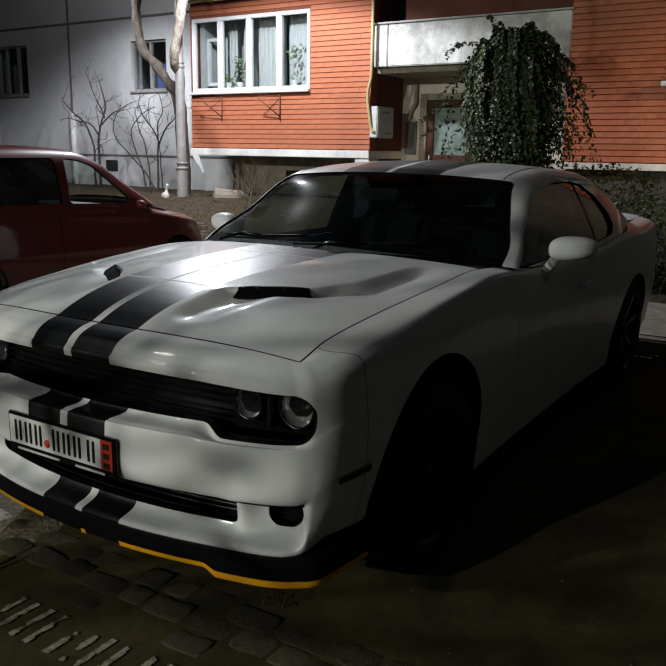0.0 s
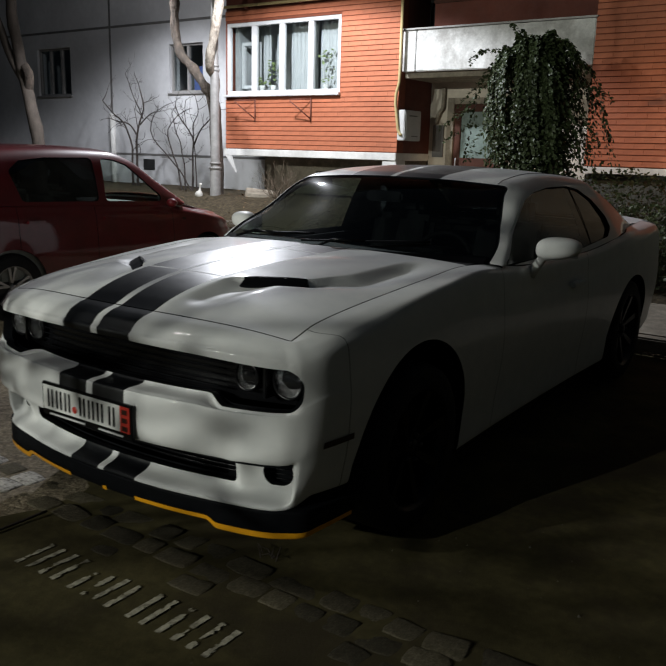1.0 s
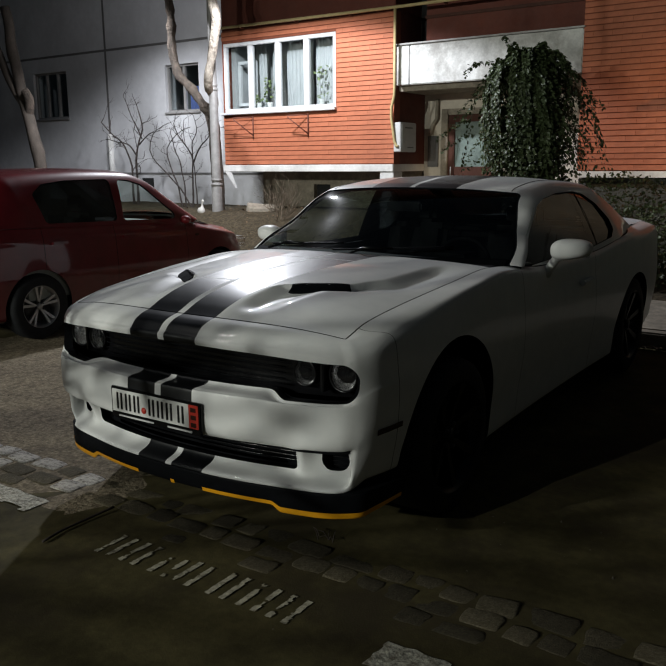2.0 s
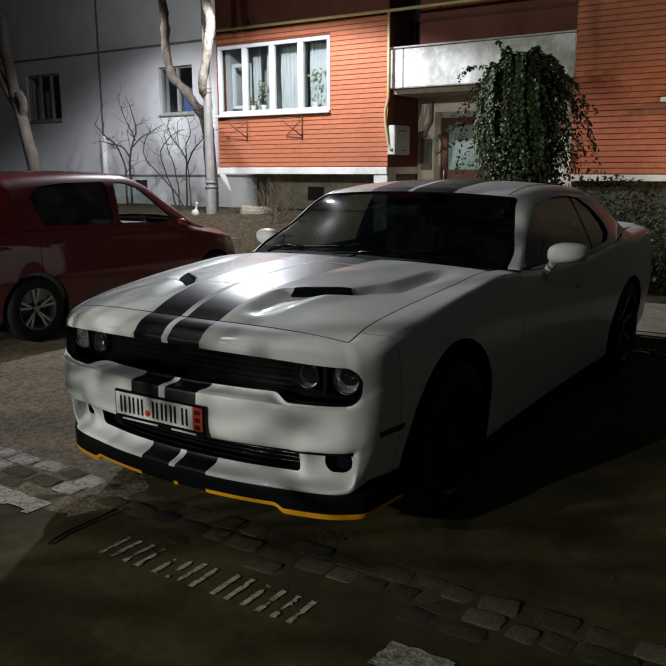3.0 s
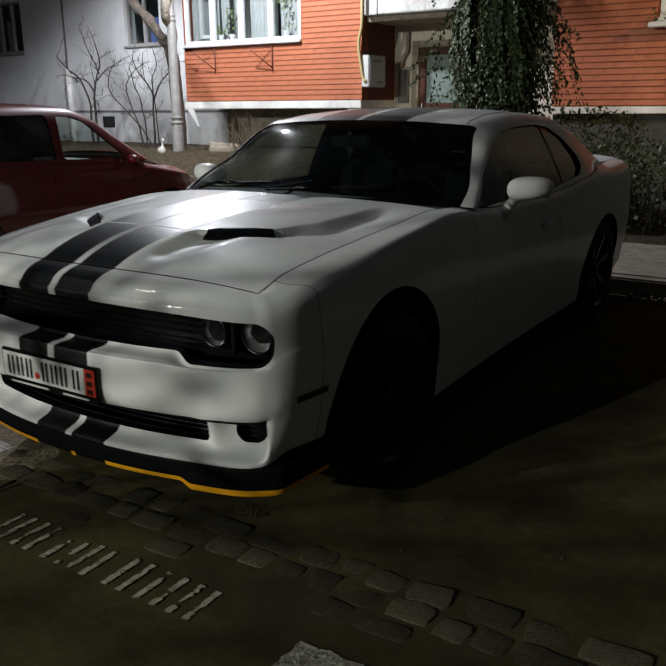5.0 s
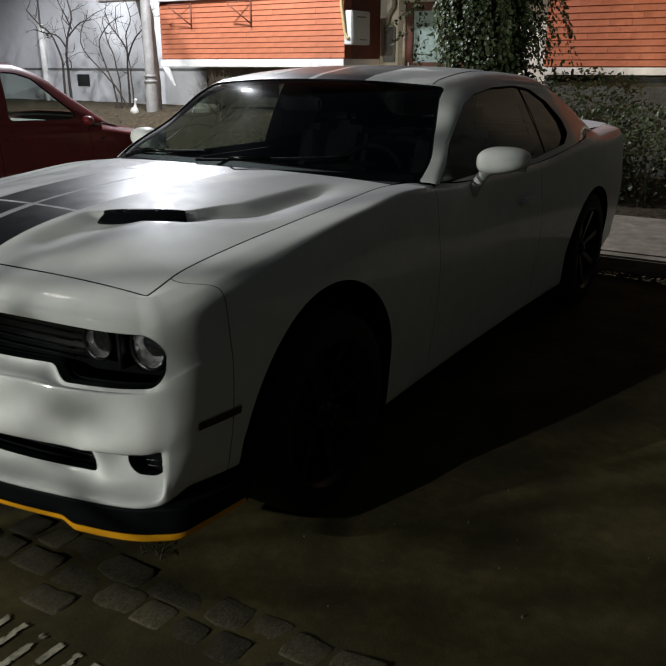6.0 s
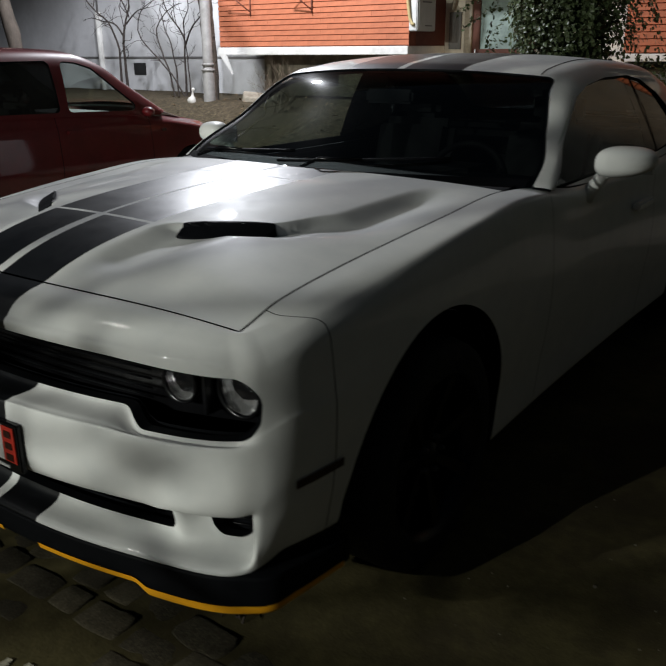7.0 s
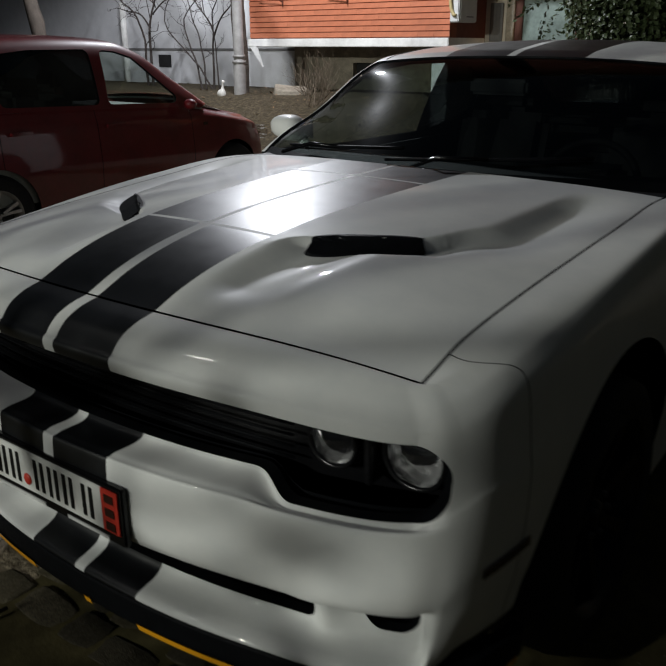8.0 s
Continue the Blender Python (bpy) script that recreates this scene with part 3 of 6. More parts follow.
        p = rows_curve(rows, np.broadcast_to(np.asarray(v, float), x.shape))
        return np.concatenate([p[..., :1] * sign[..., None], p[..., 1:]], -1)

    # openings
    def band(p, s, v):
        x, z = np.abs(p[..., 0]), p[..., 2]
        low = 0.699 - 0.022 * sstep(0.51, 0.60, x) + 0 * z
        high = 0.864 - 0.032 * (np.minimum(x, 0.86) / 0.8) ** 2
        mid, half = (low + high) / 2, (high - low) / 2
        r = 0.062
        qx, qz = x - (0.866 - r), np.abs(z - mid) - (half - r)
        d = np.hypot(np.maximum(qx, 0), np.maximum(qz, 0)) + np.minimum(np.maximum(qx, qz), 0) - r
        return np.where(p[..., 1] < -2.0, d, 9.0)

    def intake(p, s, v):
        x, z = np.abs(p[..., 0]), p[..., 2]
        d = np.minimum(rounded_box_distance(0, 0.424, 0.588, 0.059, 0.024, x, z), rounded_box_distance(0.748, 0.425, 0.052, 0.046, 0.038, plan.x(np.clip(np.abs(s), 0, plan.length)), z))
        return np.where(p[..., 1] < -2.0, d, 9.0)

    def arch(cy, r, top):
        def h(p, s, v):
            y, z = p[..., 1] - cy, p[..., 2] - 0.36
            d = np.hypot(y * np.where(y < 0, 0.96, 1.0), np.maximum(z, 0) * (r / top)) - r
            return np.where(np.abs(p[..., 0]) > 0.7, d, 9.0)

        return h

    front_arch, rear_arch = arch(-1.555, 0.435, 0.465), arch(1.50, 0.43, 0.40)
    rows = np.unique(np.r_[np.linspace(0, 3, 16), np.linspace(3, 4, 14), np.linspace(4, 5, 10), np.linspace(5, 7, 14), np.linspace(7, 8, 14), np.linspace(8, 9, 22), np.linspace(9, 13, 26)])
    cuts = {"nose": plan.at_y(-2.06), "fender": plan.at_y(-0.74), "door": plan.at_y(0.52), "tail": plan.length}
    gap = 0.0016
    back = lambda base: base + np.array((-0.03 * np.sign(base[0]) * float(sstep(0.70, 0.88, abs(base[0]))), 0.03, 0))
    inward = lambda base: base - np.array((0.05 * np.sign(base[0]), 0, 0))
    n = cuts["nose"] - gap
    # the joint between bumper and fender runs forward over the shoulder
    lean = lambda v: 0.085 * sstep(10.2, 12.6, v)
    nose = lambda s, v: skirt(s - np.sign(s) * lean(v) * (np.abs(s) / cuts["nose"]) ** 6, v)
    fender = lambda s, v: skirt(s - np.sign(s) * lean(v) * np.clip(1 - (np.abs(s) - cuts["nose"]) / 0.5, 0, 1) ** 2, v)
    (v, f), (rv, rf) = grid_panel(nose, np.linspace(-n, n, 430), rows, (band, intake), back)
    cover = mesh_object("front_bumper_cover", v, f, PAINT, car, smooth=True)
    mesh_object("opening_edge", rv, rf, BLACK_MATTE, cover)
    for sg in (-1, 1):
        for name, a, b, holes, step in (("front_fender", cuts["nose"], cuts["fender"], (front_arch,), 0.014), ("door", cuts["fender"], cuts["door"], (), 0.03), ("rear_quarter", cuts["door"], cuts["tail"], (rear_arch,), 0.018)):
            ss = np.linspace(a + gap, b - (gap if b < plan.length else 0), max(8, int((b - a) / step)))
            (v, f), (rv, rf) = grid_panel(fender if name == "front_fender" else skirt, sg * ss, rows, holes, inward)
            panel = mesh_object(name, v, f, PAINT, car, smooth=True)
            if rf:
                mesh_object("arch_edge", rv, rf, BLACK_MATTE, panel)
            if name == "door":
                hs = plan.at_y(0.30)
                hx, hy = float(plan.x(hs)), float(plan.y(hs))
                bm = box_bm(sg * (hx - 0.01), sg * (hx + 0.026), hy - 0.11, hy + 0.11, 0.825, 0.858, 0.008)
                part("door_handle", bm, PAINT, panel)
    inner = lambda s, v: skirt(s, v) * np.array((0.985, 1, 1)) + np.where(np.abs(s)[..., None] < cuts["nose"] + 0.3, 1.0, 0.0) * np.array((0, 0.05, -0.03))
    v, f = grid_panel(inner, np.linspace(-plan.length, plan.length, 420), rows[::2], (band, lambda p, s, v: np.where(np.abs(p[..., 0]) < 0.52, intake(p, s, v), 9.0), front_arch, rear_arch))
    mesh_object("inner_shell", v, f, BLACK_MATTE, car)

    # side marker lamps, laid on the fender corner
    for sg in (-1, 1):
        s0, s1 = plan.at_y(-2.19), plan.at_y(-2.03)
        lifted = lambda s, v: skirt(s, v) + np.array((0.004 * sg, -0.001, 0))
        v, f = grid_panel(lifted, sg * np.linspace(s0, s1, 14), np.linspace(4.57, 4.82, 5))
        mesh_object("side_marker", v, f, AMBER, car, smooth=True)

    # bonnet

    def scoop_line(x):
        return -1.923 + (np.abs(x) - 0.283) * 0.714

    def bonnet_z(x, y):
        ax = np.abs(x)
        z = bonnet_base(x, y)
        blur = 0.008 + 0.15 * sstep(0.50, 0.56, ax) + 0.10 * (1 - sstep(0.20, 0.27, ax))
        q = sstep(-1, 1, (y - scoop_line(x)) / blur)
        edge = (0.215 + 0.06 * (y + 2.2)) * (1 - q) + (0.552 + 0.07 * (y + 1.75)) * q
        wide = 0.09 * (1 - q) + 0.08 * q
        side = 0.29 + 0.22 * np.clip(y + 2.22, 0, 0.4)
        channel = np.maximum(1 - sstep(side, side + 0.13, ax), sstep(-0.13, -0.03, y - scoop_line(x)) * (1 - sstep(0.50, 0.62, ax)))
        valley = sstep(0, 1, (ax - edge) / wide) * (channel * (1 - q) + (1 - sstep(0.61, 0.80, ax)) * q)
        amp = (0.030 * (1 - q) * sstep(-2.45, -2.0, y) + 0.035 * q) * sstep(-2.27, -2.15, y) * (1 - sstep(-1.30, -1.08, y - 0.35 * (ax - 0.55)))
        return z - amp * valley

    def bonnet_xy(a, b):
        y0, y1 = cut_front(a * 0.7795) + 0.004, -1.09 + 0.17 * np.abs(a) ** 2
        y = y0 + b * (y1 - y0)
        return a * hood_half(y), y

    def bonnet(a, b):
        x, y = bonnet_xy(a, b)
        return np.stack([x, y, bonnet_z(x, y)], -1)

    v, f = grid_panel(bonnet, np.linspace(-1, 1, 181), np.linspace(0, 1, 181))
    hood = mesh_object("hood", v, f, PAINT, car, smooth=True)
    under = lambda a, b: bonnet(a * 1.012, b * 1.03 - 0.015) - np.array((0, 0, 0.022))
    v, f = grid_panel(under, np.linspace(-1, 1, 40), np.linspace(0, 1, 40))
    mesh_object("hood_gap_seal", v, f, BLACK_MATTE, car, smooth=True)
    for sg in (-1, 1):
        verts, faces = [], []
        for q, inset in enumerate((1.0, 0.95, 0.8, 0.6, 0.4, 0.2, 0.06)):
            for k in range(40):
                c, s = math.cos(2 * math.pi * k / 40), math.sin(2 * math.pi * k / 40)
                u, w = inset * 0.110 * math.copysign(abs(c) ** 0.5, c), inset * 0.038 * math.copysign(abs(s) ** 0.55, s)
                x = 0.407 + u - 0.12 * w
                y = scoop_line(x) - 0.022 + w
                low, high = (float(bonnet_z(np.array(x), np.array(scoop_line(x) + dy))) for dy in (-0.06, 0.016))
                here = float(bonnet_z(np.array(x), np.array(y)))
                verts.append((sg * x, y, max(here, low + (high - low) * (w + 0.038) / 0.076) + 0.003 if q else here + 0.001))
            if q:
                faces += [((q - 1) * 40 + k, (q - 1) * 40 + (k + 1) % 40, q * 40 + (k + 1) % 40, q * 40 + k) for k in range(40)]
        faces.append(tuple(range(240, 280)))
        mesh_object("hood_scoop", verts, faces, BLACK_MATTE, hood, "black slot-shaped air scoop mouth")

    # grille, head lamps and lower intakes
    grille = mesh_object("grille", *grid_panel(lambda a, b: np.stack([a * 0.868, -2.29 + 0.15 * np.abs(a) ** 2.4 + 0 * b, 0.672 + (0.20 - 0.035 * np.abs(a) ** 3) * b], -1), np.linspace(-1, 1, 40), np.linspace(0, 1, 4)), BLACK_GLOSS, car, "black recessed grille band")
    for k in range(6):
        z = 0.722 + 0.024 * k
        pts = [(x, -2.318 + 0.15 * abs(x / 0.88) ** 2.4, z - 0.012 * (x / 0.6) ** 2) for x in np.linspace(-0.53, 0.53, 15)]
        tube("grille_bar", pts, 0.003, BLACK_MATTE, grille, 6)
    for sg in (-1, 1):
        for x, y, r in ((0.612, -2.245, 0.049), (0.772, -2.212, 0.058)):
            lamp = lathe("headlamp", [(r * 1.0, -0.012), (r * 0.97, 0.004), (r * 0.86, 0.022), (r * 0.68, 0.036), (r * 0.42, 0.046)], LAMP_BOWL, car, "y", (sg * x, y, 0.769), 18, "round projector headlamp with chrome bowl")
            rnd = random.Random(int(1000 * x))
            for w in lamp.data.vertices:
                w.co.y += rnd.uniform(-0.004, 0.004)
            for face in lamp.data.polygons:
                face.use_smooth = False
            lens = lathe("lens", [(0.0005, -0.036), (r * 0.5, -0.032), (r * 0.85, -0.02), (r * 0.98, -0.004)], CLEAR, lamp, "y", (sg * x, y, 0.769), 28)
            lens.visible_shadow = False
            lathe("projector", [(0.0005, 0.014), (r * 0.16, 0.017), (r * 0.25, 0.028), (r * 0.30, 0.046)], BLACK_GLOSS, lamp, "y", (sg * x, y, 0.769), 24)
            lathe("bezel", [(r * 1.18, 0.04), (r * 1.18, -0.014), (r * 1.1, -0.022), (r * 1.0, -0.014)], BLACK_GLOSS, lamp, "y", (sg * x, y, 0.769), 32)
        box("lamp_pod_divider", sg * 0.692 - 0.008, sg * 0.692 + 0.008, -2.26, -2.15, 0.70, 0.85, BLACK_GLOSS, grille, 0.003)
    low = mesh_object("lower_grille", *grid_panel(lambda a, b: np.stack([a * 0.84, -2.25 + 0.13 * np.abs(a) ** 2.4 + 0 * b, 0.36 + 0.15 * b], -1), np.linspace(-1, 1, 40), np.linspace(0, 1, 4)), BLACK_MATTE, car)
    for k in range(6):
        z = 0.385 + 0.018 * k
        tube("grille_bar", [(x, -2.285 + 0.13 * abs(x / 0.84) ** 2.4, z) for x in np.linspace(-0.81, 0.81, 21)], 0.004, BLACK_GLOSS, low, 6)

    # chin splitter and its yellow guard
    def chin(s, v):
        sign, a = np.where(np.asarray(s) < 0, -1.0, 1.0), np.abs(s)
        x, y, nx, ny = plan.local(a)
        step = sstep(0.525, 0.575, x)
        zb = 0.238 - 0.028 * step + 0.03 * sstep(0.9, 1.25, a)
        inset = pchip([0, 1, 2, 3, 4], [0.085, 0.035, 0.034, 0.040, 0.13])(v)
        z = np.where(v < 1, 0.316 - 0.006 * v, np.where(v < 3, 0.310 + (zb - 0.310) * (v - 1) / 2, zb))
        ease = 1 - 0.6 * sstep(0.95, 1.3, a)
        wf = sstep(0.2, 0.8, -ny)
        inset = inset + 4 * wf * (1 - wf) * pchip([0, 1, 4], [0.03, -0.014, -0.006])(v)
        return np.stack([(x - nx * inset * ease) * sign, y - ny * inset * ease, z], -1)

    span = plan.at_y(-1.99)
    v, f = grid_panel(chin, np.linspace(-span, span, 200), np.linspace(0, 4, 21))
    chin_ob = mesh_object("chin_splitter", v, f, BLACK_MATTE, car, "black chin splitter", smooth=True)
    guard = lambda s, v: chin(s, 2.0 + v) + np.stack([0.003 * np.sign(s) * sstep(0.8, 1.2, np.abs(s)), -0.004 + 0 * s, -0.002 - 0.002 * v], -1)
    for a, b, m in ((0.195, span - 0.02, 90), (0.014, 0.036, 3), (-span + 0.02, -0.195, 90)):
        v, f = grid_panel(guard, np.linspace(a, b, m), np.linspace(0.52, 1.15, 6))
        mesh_object("lip_guard", v, f, YELLOW, chin_ob, "yellow protective lip guard", smooth=True)

    # licence plate in its frame; its writing is plain bars
    plate = box("number_plate", -0.283, 0.249, -2.486, -2.470, 0.497, 0.634, BLACK_GLOSS, car, 0.004, "white plate with red end strip in a black frame")
    box("plate_face", -0.272, 0.186, -2.489, -2.485, 0.524, 0.624, PLATE_WHITE, plate, 0.001)
    box("plate_end_strip", 0.186, 0.238, -2.4895, -2.4855, 0.524, 0.624, PLATE_RED, plate, 0.001)
    for x in (-0.225, -0.172, -0.120, -0.030, 0.022, 0.074, 0.140):
        for dx in (-0.012, 0.012):
            box("character_bar", x + dx - 0.0055, x + dx + 0.0055, -2.4905, -2.4885, 0.537, 0.611, INK, plate, 0)
    for z in (0.54, 0.572, 0.604):
        box("character_bar", 0.198, 0.226, -2.4915, -2.489, z - 0.009, z + 0.009, DOOR_BROWN, plate, 0)
    lathe("seal", [(0.0005, -0.002), (0.014, -0.002), (0.014, 0.0)], PLATE_RED, plate, "y", (-0.076, -2.489, 0.553), 16)
    box("caption_bar", -0.235, -0.02, -2.4885, -2.4855, 0.504, 0.511, PALE_INK, plate, 0)
    box("caption_bar", 0.06, 0.2, -2.4885, -2.4855, 0.504, 0.511, PALE_INK, plate, 0)
    plate.matrix_world = Matrix.Translation((0, 0.008, 0))

    # cabin
    keys = [-0.14, 0, 0.5, 0.86, 1.12, 2, 3, 3.25, 4]
    base = [(0.875, -0.87, 0.93), (0.900, -0.71, 1.034), (0.897, -0.43, 1.018), (0.896, -0.23, 1.008), (0.896, -0.07, 1.004), (0.901, 0.45, 1.004), (0.91, 1.1, 1.043), (0.89, 1.3, 1.058), (0.80, 1.88, 1.04)]
    rail = [(0.862, -0.88, 0.935), (0.872, -0.745, 1.055), (0.801, -0.45, 1.227), (0.750, -0.265, 1.360), (0.733, -0.11, 1.414), (0.714, 0.35, 1.445), (0.688, 1.02, 1.418), (0.705, 1.25, 1.352), (0.79, 1.86, 1.075)]
    crown = [(0, -1.22, 1.035), (0, -1.11, 1.085), (0, -0.69, 1.268), (0, -0.385, 1.396), (0, -0.16, 1.452), (0, 0.3, 1.488), (0, 0.95, 1.462), (0, 1.17, 1.40), (0, 1.86, 1.08)]
    shell = greenhouse(keys, base, rail, crown)

    def screen_hole(p, t, sg):
        d = rounded_box_distance(0, 0.39, 1.0, 0.59, 0.05, np.abs(sg) * 2 / (1.065 - 0.125 * np.clip(t, 0, 1) - 0.03 * (1 - sstep(-0.1, 0.22, t))), t)
        # the shell ends at the belt in front of the pillars
        return np.minimum(d * 0.75, np.where(np.abs(sg) > 0.3, t + 0.012, 9.0))

    def rear_hole(p, t, sg):
        return rounded_box_distance(0, 3.48, 0.82, 0.40, 0.08, np.abs(sg) * 2, t) * 0.7

    dlo = [(-0.68, 1.043), (-0.365, 1.218), (-0.19, 1.315), (-0.045, 1.351), (0.2, 1.374), (0.55, 1.374), (0.75, 1.350), (0.92, 1.285), (1.04, 1.18), (1.05, 1.12), (0.96, 1.075), (0.5, 1.04)]

    def side_hole(p, t, sg):
        return np.where(np.abs(sg) > 0.5, polygon_distance(dlo, p[..., 1], p[..., 2]) - 0.012, 9.0)

    sig = np.unique(np.r_[np.linspace(-1, -0.62, 26), np.linspace(-0.62, -0.40, 18), np.linspace(-0.40, 0.40, 50), np.linspace(0.40, 0.62, 18), np.linspace(0.62, 1, 26)])
    tt = np.unique(np.r_[np.linspace(-0.14, 1.2, 98), np.linspace(1.2, 4, 110)])
    mid_t = lambda base: base - np.array((0.008 * np.sign(base[0]), 0, 0.007))
    (v, f), (rv, rf) = grid_panel(shell, tt, sig, (screen_hole, rear_hole, side_hole), mid_t)
    roof = mesh_object("roof_shell", v, f, PAINT, car, smooth=True)
    mesh_object("window_seal", rv, rf, BLACK_MATTE, roof)
    lining = lambda t, sg: shell(t, sg) * np.array((0.975, 1, 1)) - np.array((0, 0, 0.018))
    v, f = grid_panel(lining, tt[::2], sig[::2], (screen_hole, rear_hole, side_hole))
    mesh_object("headliner", v, f, CABIN, car, smooth=True)
    sunk = lambda t, sg: shell(t, sg) * np.array((0.992, 1, 1)) - np.array((0, 0, 0.006))
    for name, t0, t1, s0, s1, mat in (("windscreen", -0.13, 1.0, -0.54, 0.54, WINDSCREEN), ("rear_window", 3.03, 3.92, -0.46, 0.46, TINTED)):
        v, f = grid_panel(sunk, np.linspace(t0, t1, 30), np.linspace(s0, s1, 30))
        ob = mesh_object(name, v, f, mat, car, smooth=True, outward=(0, 0.3, 0.9))
        ob.visible_shadow = mat is TINTED
    # black edge band, added to cover the pale reflection low in the glass
    edge_band = lambda t, sg: shell(t, sg) * np.array((0.994, 1, 1)) + np.array((0, -0.002, -0.002))
    v, f = grid_panel(edge_band, np.linspace(-0.13, 0.035, 6), np.linspace(-0.5, 0.5, 40))
    mesh_object("windscreen_edge_band", v, f, BLACK_MATTE, car, "black printed edge along the foot of the windscreen", smooth=True, outward=(0, 0.3, 0.9))
    # side glass: one even curve laid through the cabin's side
    tq, sq = (q.ravel() for q in np.meshgrid(np.linspace(0.6, 3.2, 14), np.linspace(0.62, 0.96, 8)))
    px, py, pz = sunk(tq, sq).T
    fit_terms = lambda y, z: np.stack([np.ones_like(y), y, z, y * y, y * z, z * z], -1)
    coef = np.linalg.lstsq(fit_terms(py, pz), px, rcond=None)[0]
    for sg in (-1, 1):
        flank = lambda a, b: np.stack([sg * (fit_terms(a, 1.02 + 0.38 * b) @ coef - 0.004), a, 1.02 + 0.38 * b], -1)
        edge = lambda p, a, b: -(polygon_distance(dlo, p[..., 1], p[..., 2]) - 0.03)
        for name, y0, y1, pane in (("side_window", -0.75, 0.50, SIDE_GLASS), ("quarter_window", 0.504, 1.3, TINTED)):
            v, f = grid_panel(flank, np.linspace(y0, y1, 40), np.linspace(-0.05, 1.05, 24), (edge,))
            ob = mesh_object(name, v, f, pane, car, smooth=True, outward=(0, 0.3, 0.9))
            ob.visible_shadow = pane is TINTED
    # black edge of the windscreen, window surrounds, roof joint
    for sg in (-1, 1):
        pts = [tuple(shell(np.array(t), np.array(sg * 0.42))) for t in np.linspace(1.0, 3.0, 24)]
        tube("roof_joint", [(p[0], p[1], p[2] + 0.0005) for p in pts], 0.0022, BLACK_MATTE, roof, 5)
        b_post = [tuple(sunk(np.array(2.35 + 0.05 * k), np.array(sg * (0.97 - 0.4 * k)))) for k in (0, 0.3, 0.6, 1.0)]
        tube("window_divider", [(p[0] * 1.001, p[1], p[2]) for p in b_post], 0.0025, BLACK_MATTE, roof, 6)
    # boot lid and lip spoiler
    v, f = grid_panel(lambda a, b: np.stack([a * (0.80 - 0.02 * b), 1.74 + b * (0.72 - 0.05 * np.abs(a) ** 3), 1.108 - 0.018 * np.abs(a) ** 2 - 0.012 * b], -1), np.linspace(-1, 1, 30), np.linspace(0, 1, 14))
    boot = mesh_object("boot_lid", v, f, PAINT, car, smooth=True)
    verts, faces = [], []
    for k, x in enumerate(np.linspace(-0.76, 0.76, 21)):
        fall = 0.03 * abs(x / 0.80) ** 4
        ys = 2.36 - 0.12 * abs(x / 0.8) ** 3
        for dy, z in ((0, 1.08), (0.02, 1.098), (0.10, 1.112), (0.135, 1.108), (0.13, 1.09), (0.09, 1.07)):
            verts.append((x, ys + dy, z - fall))
        if k:
            faces += [((k - 1) * 6 + j, (k - 1) * 6 + (j + 1) % 6, k * 6 + (j + 1) % 6, k * 6 + j) for j in range(6)]
    faces += [tuple(range(6)), tuple(range(120, 126))]
    mesh_object("lip_spoiler", verts, faces, PAINT, boot)
    for sg in (-1, 1):
        box("tail_lamp", sg * 0.35, sg * 0.86, 2.44, 2.53, 0.84, 0.96, TAIL_RED, car, 0.02)

    # cowl, wipers
    v, f = grid_panel(lambda a, b: np.stack([a * 0.80, -1.135 + 0.17 * np.abs(a) ** 2 + (0.11 + 0.10 * np.abs(a) ** 2) * b, 1.080 - 0.03 * np.abs(a) ** 2 + 0.004 * b], -1), np.linspace(-1, 1, 30), np.linspace(0, 1, 5))
    mesh_object("cowl_panel", v, f, BLACK_MATTE, car, smooth=True)
    for x0, x1 in ((-0.66, -0.02), (-0.05, 0.56)):
        pts = []
        for k in range(12):
            x = x0 + (x1 - x0) * k / 11
            tq = 0.05 + 0.085 * k / 11
            p = shell(np.array(tq), np.array(x / 0.79 * 0.5))
            pts.append((x, float(p[1]) - 0.012, float(p[2]) + 0.010))
        wiper = tube("wiper_blade", pts, 0.006, BLACK_MATTE, car, 6)
        tube("wiper_arm", [(x0 + 0.06, -1.02 + 0.1 * abs(x0), 1.085), (x0 + 0.2, pts[3][1] - 0.03, pts[3][2] + 0.012), pts[6]], 0.007, BLACK_GLOSS, wiper, 6)

    # mirrors
    for sg in (-1, 1):
        bm = bmesh.new()
        bmesh.ops.create_uvsphere(bm, u_segments=28, v_segments=18, radius=1)
        for w in bm.verts:
            x, y, z = w.co
            k = 1.0 / (abs(x) ** 2.6 + abs(y) ** 2.6 + abs(z) ** 2.6) ** (1 / 2.6)
            x, y, z = x * k, y * k, z * k
            y = y * (0.085 if y < 0 else 0.05)
            w.co = (sg * (1.048 + 0.104 * x), -0.37 + y + 0.03 * x, 1.108 + (0.056 - 0.008 * x) * z + 0.006 * x)
        mirror = part("door_mirror", bm, PAINT, car, "white rounded door mirror", smooth=True)
        tube("mirror_stem", [(sg * 0.905, -0.37, 0.955), (sg * 0.920, -0.37, 0.985), (sg * 0.938, -0.37, 1.012), (sg * 0.965, -0.37, 1.052), (sg * 1.006, -0.37, 1.088)], [0.028, 0.026, 0.025, 0.024, 0.028], PAINT, mirror, 12)
        box("mirror_glass", sg * 0.946, sg * 1.131, -0.324, -0.318, 1.058, 1.143, CHROME, mirror, 0.002)

    # cabin fittings
    box("cabin_floor", -0.85, 0.85, -1.0, 1.7, 0.30, 0.36, CABIN, car, 0.01)
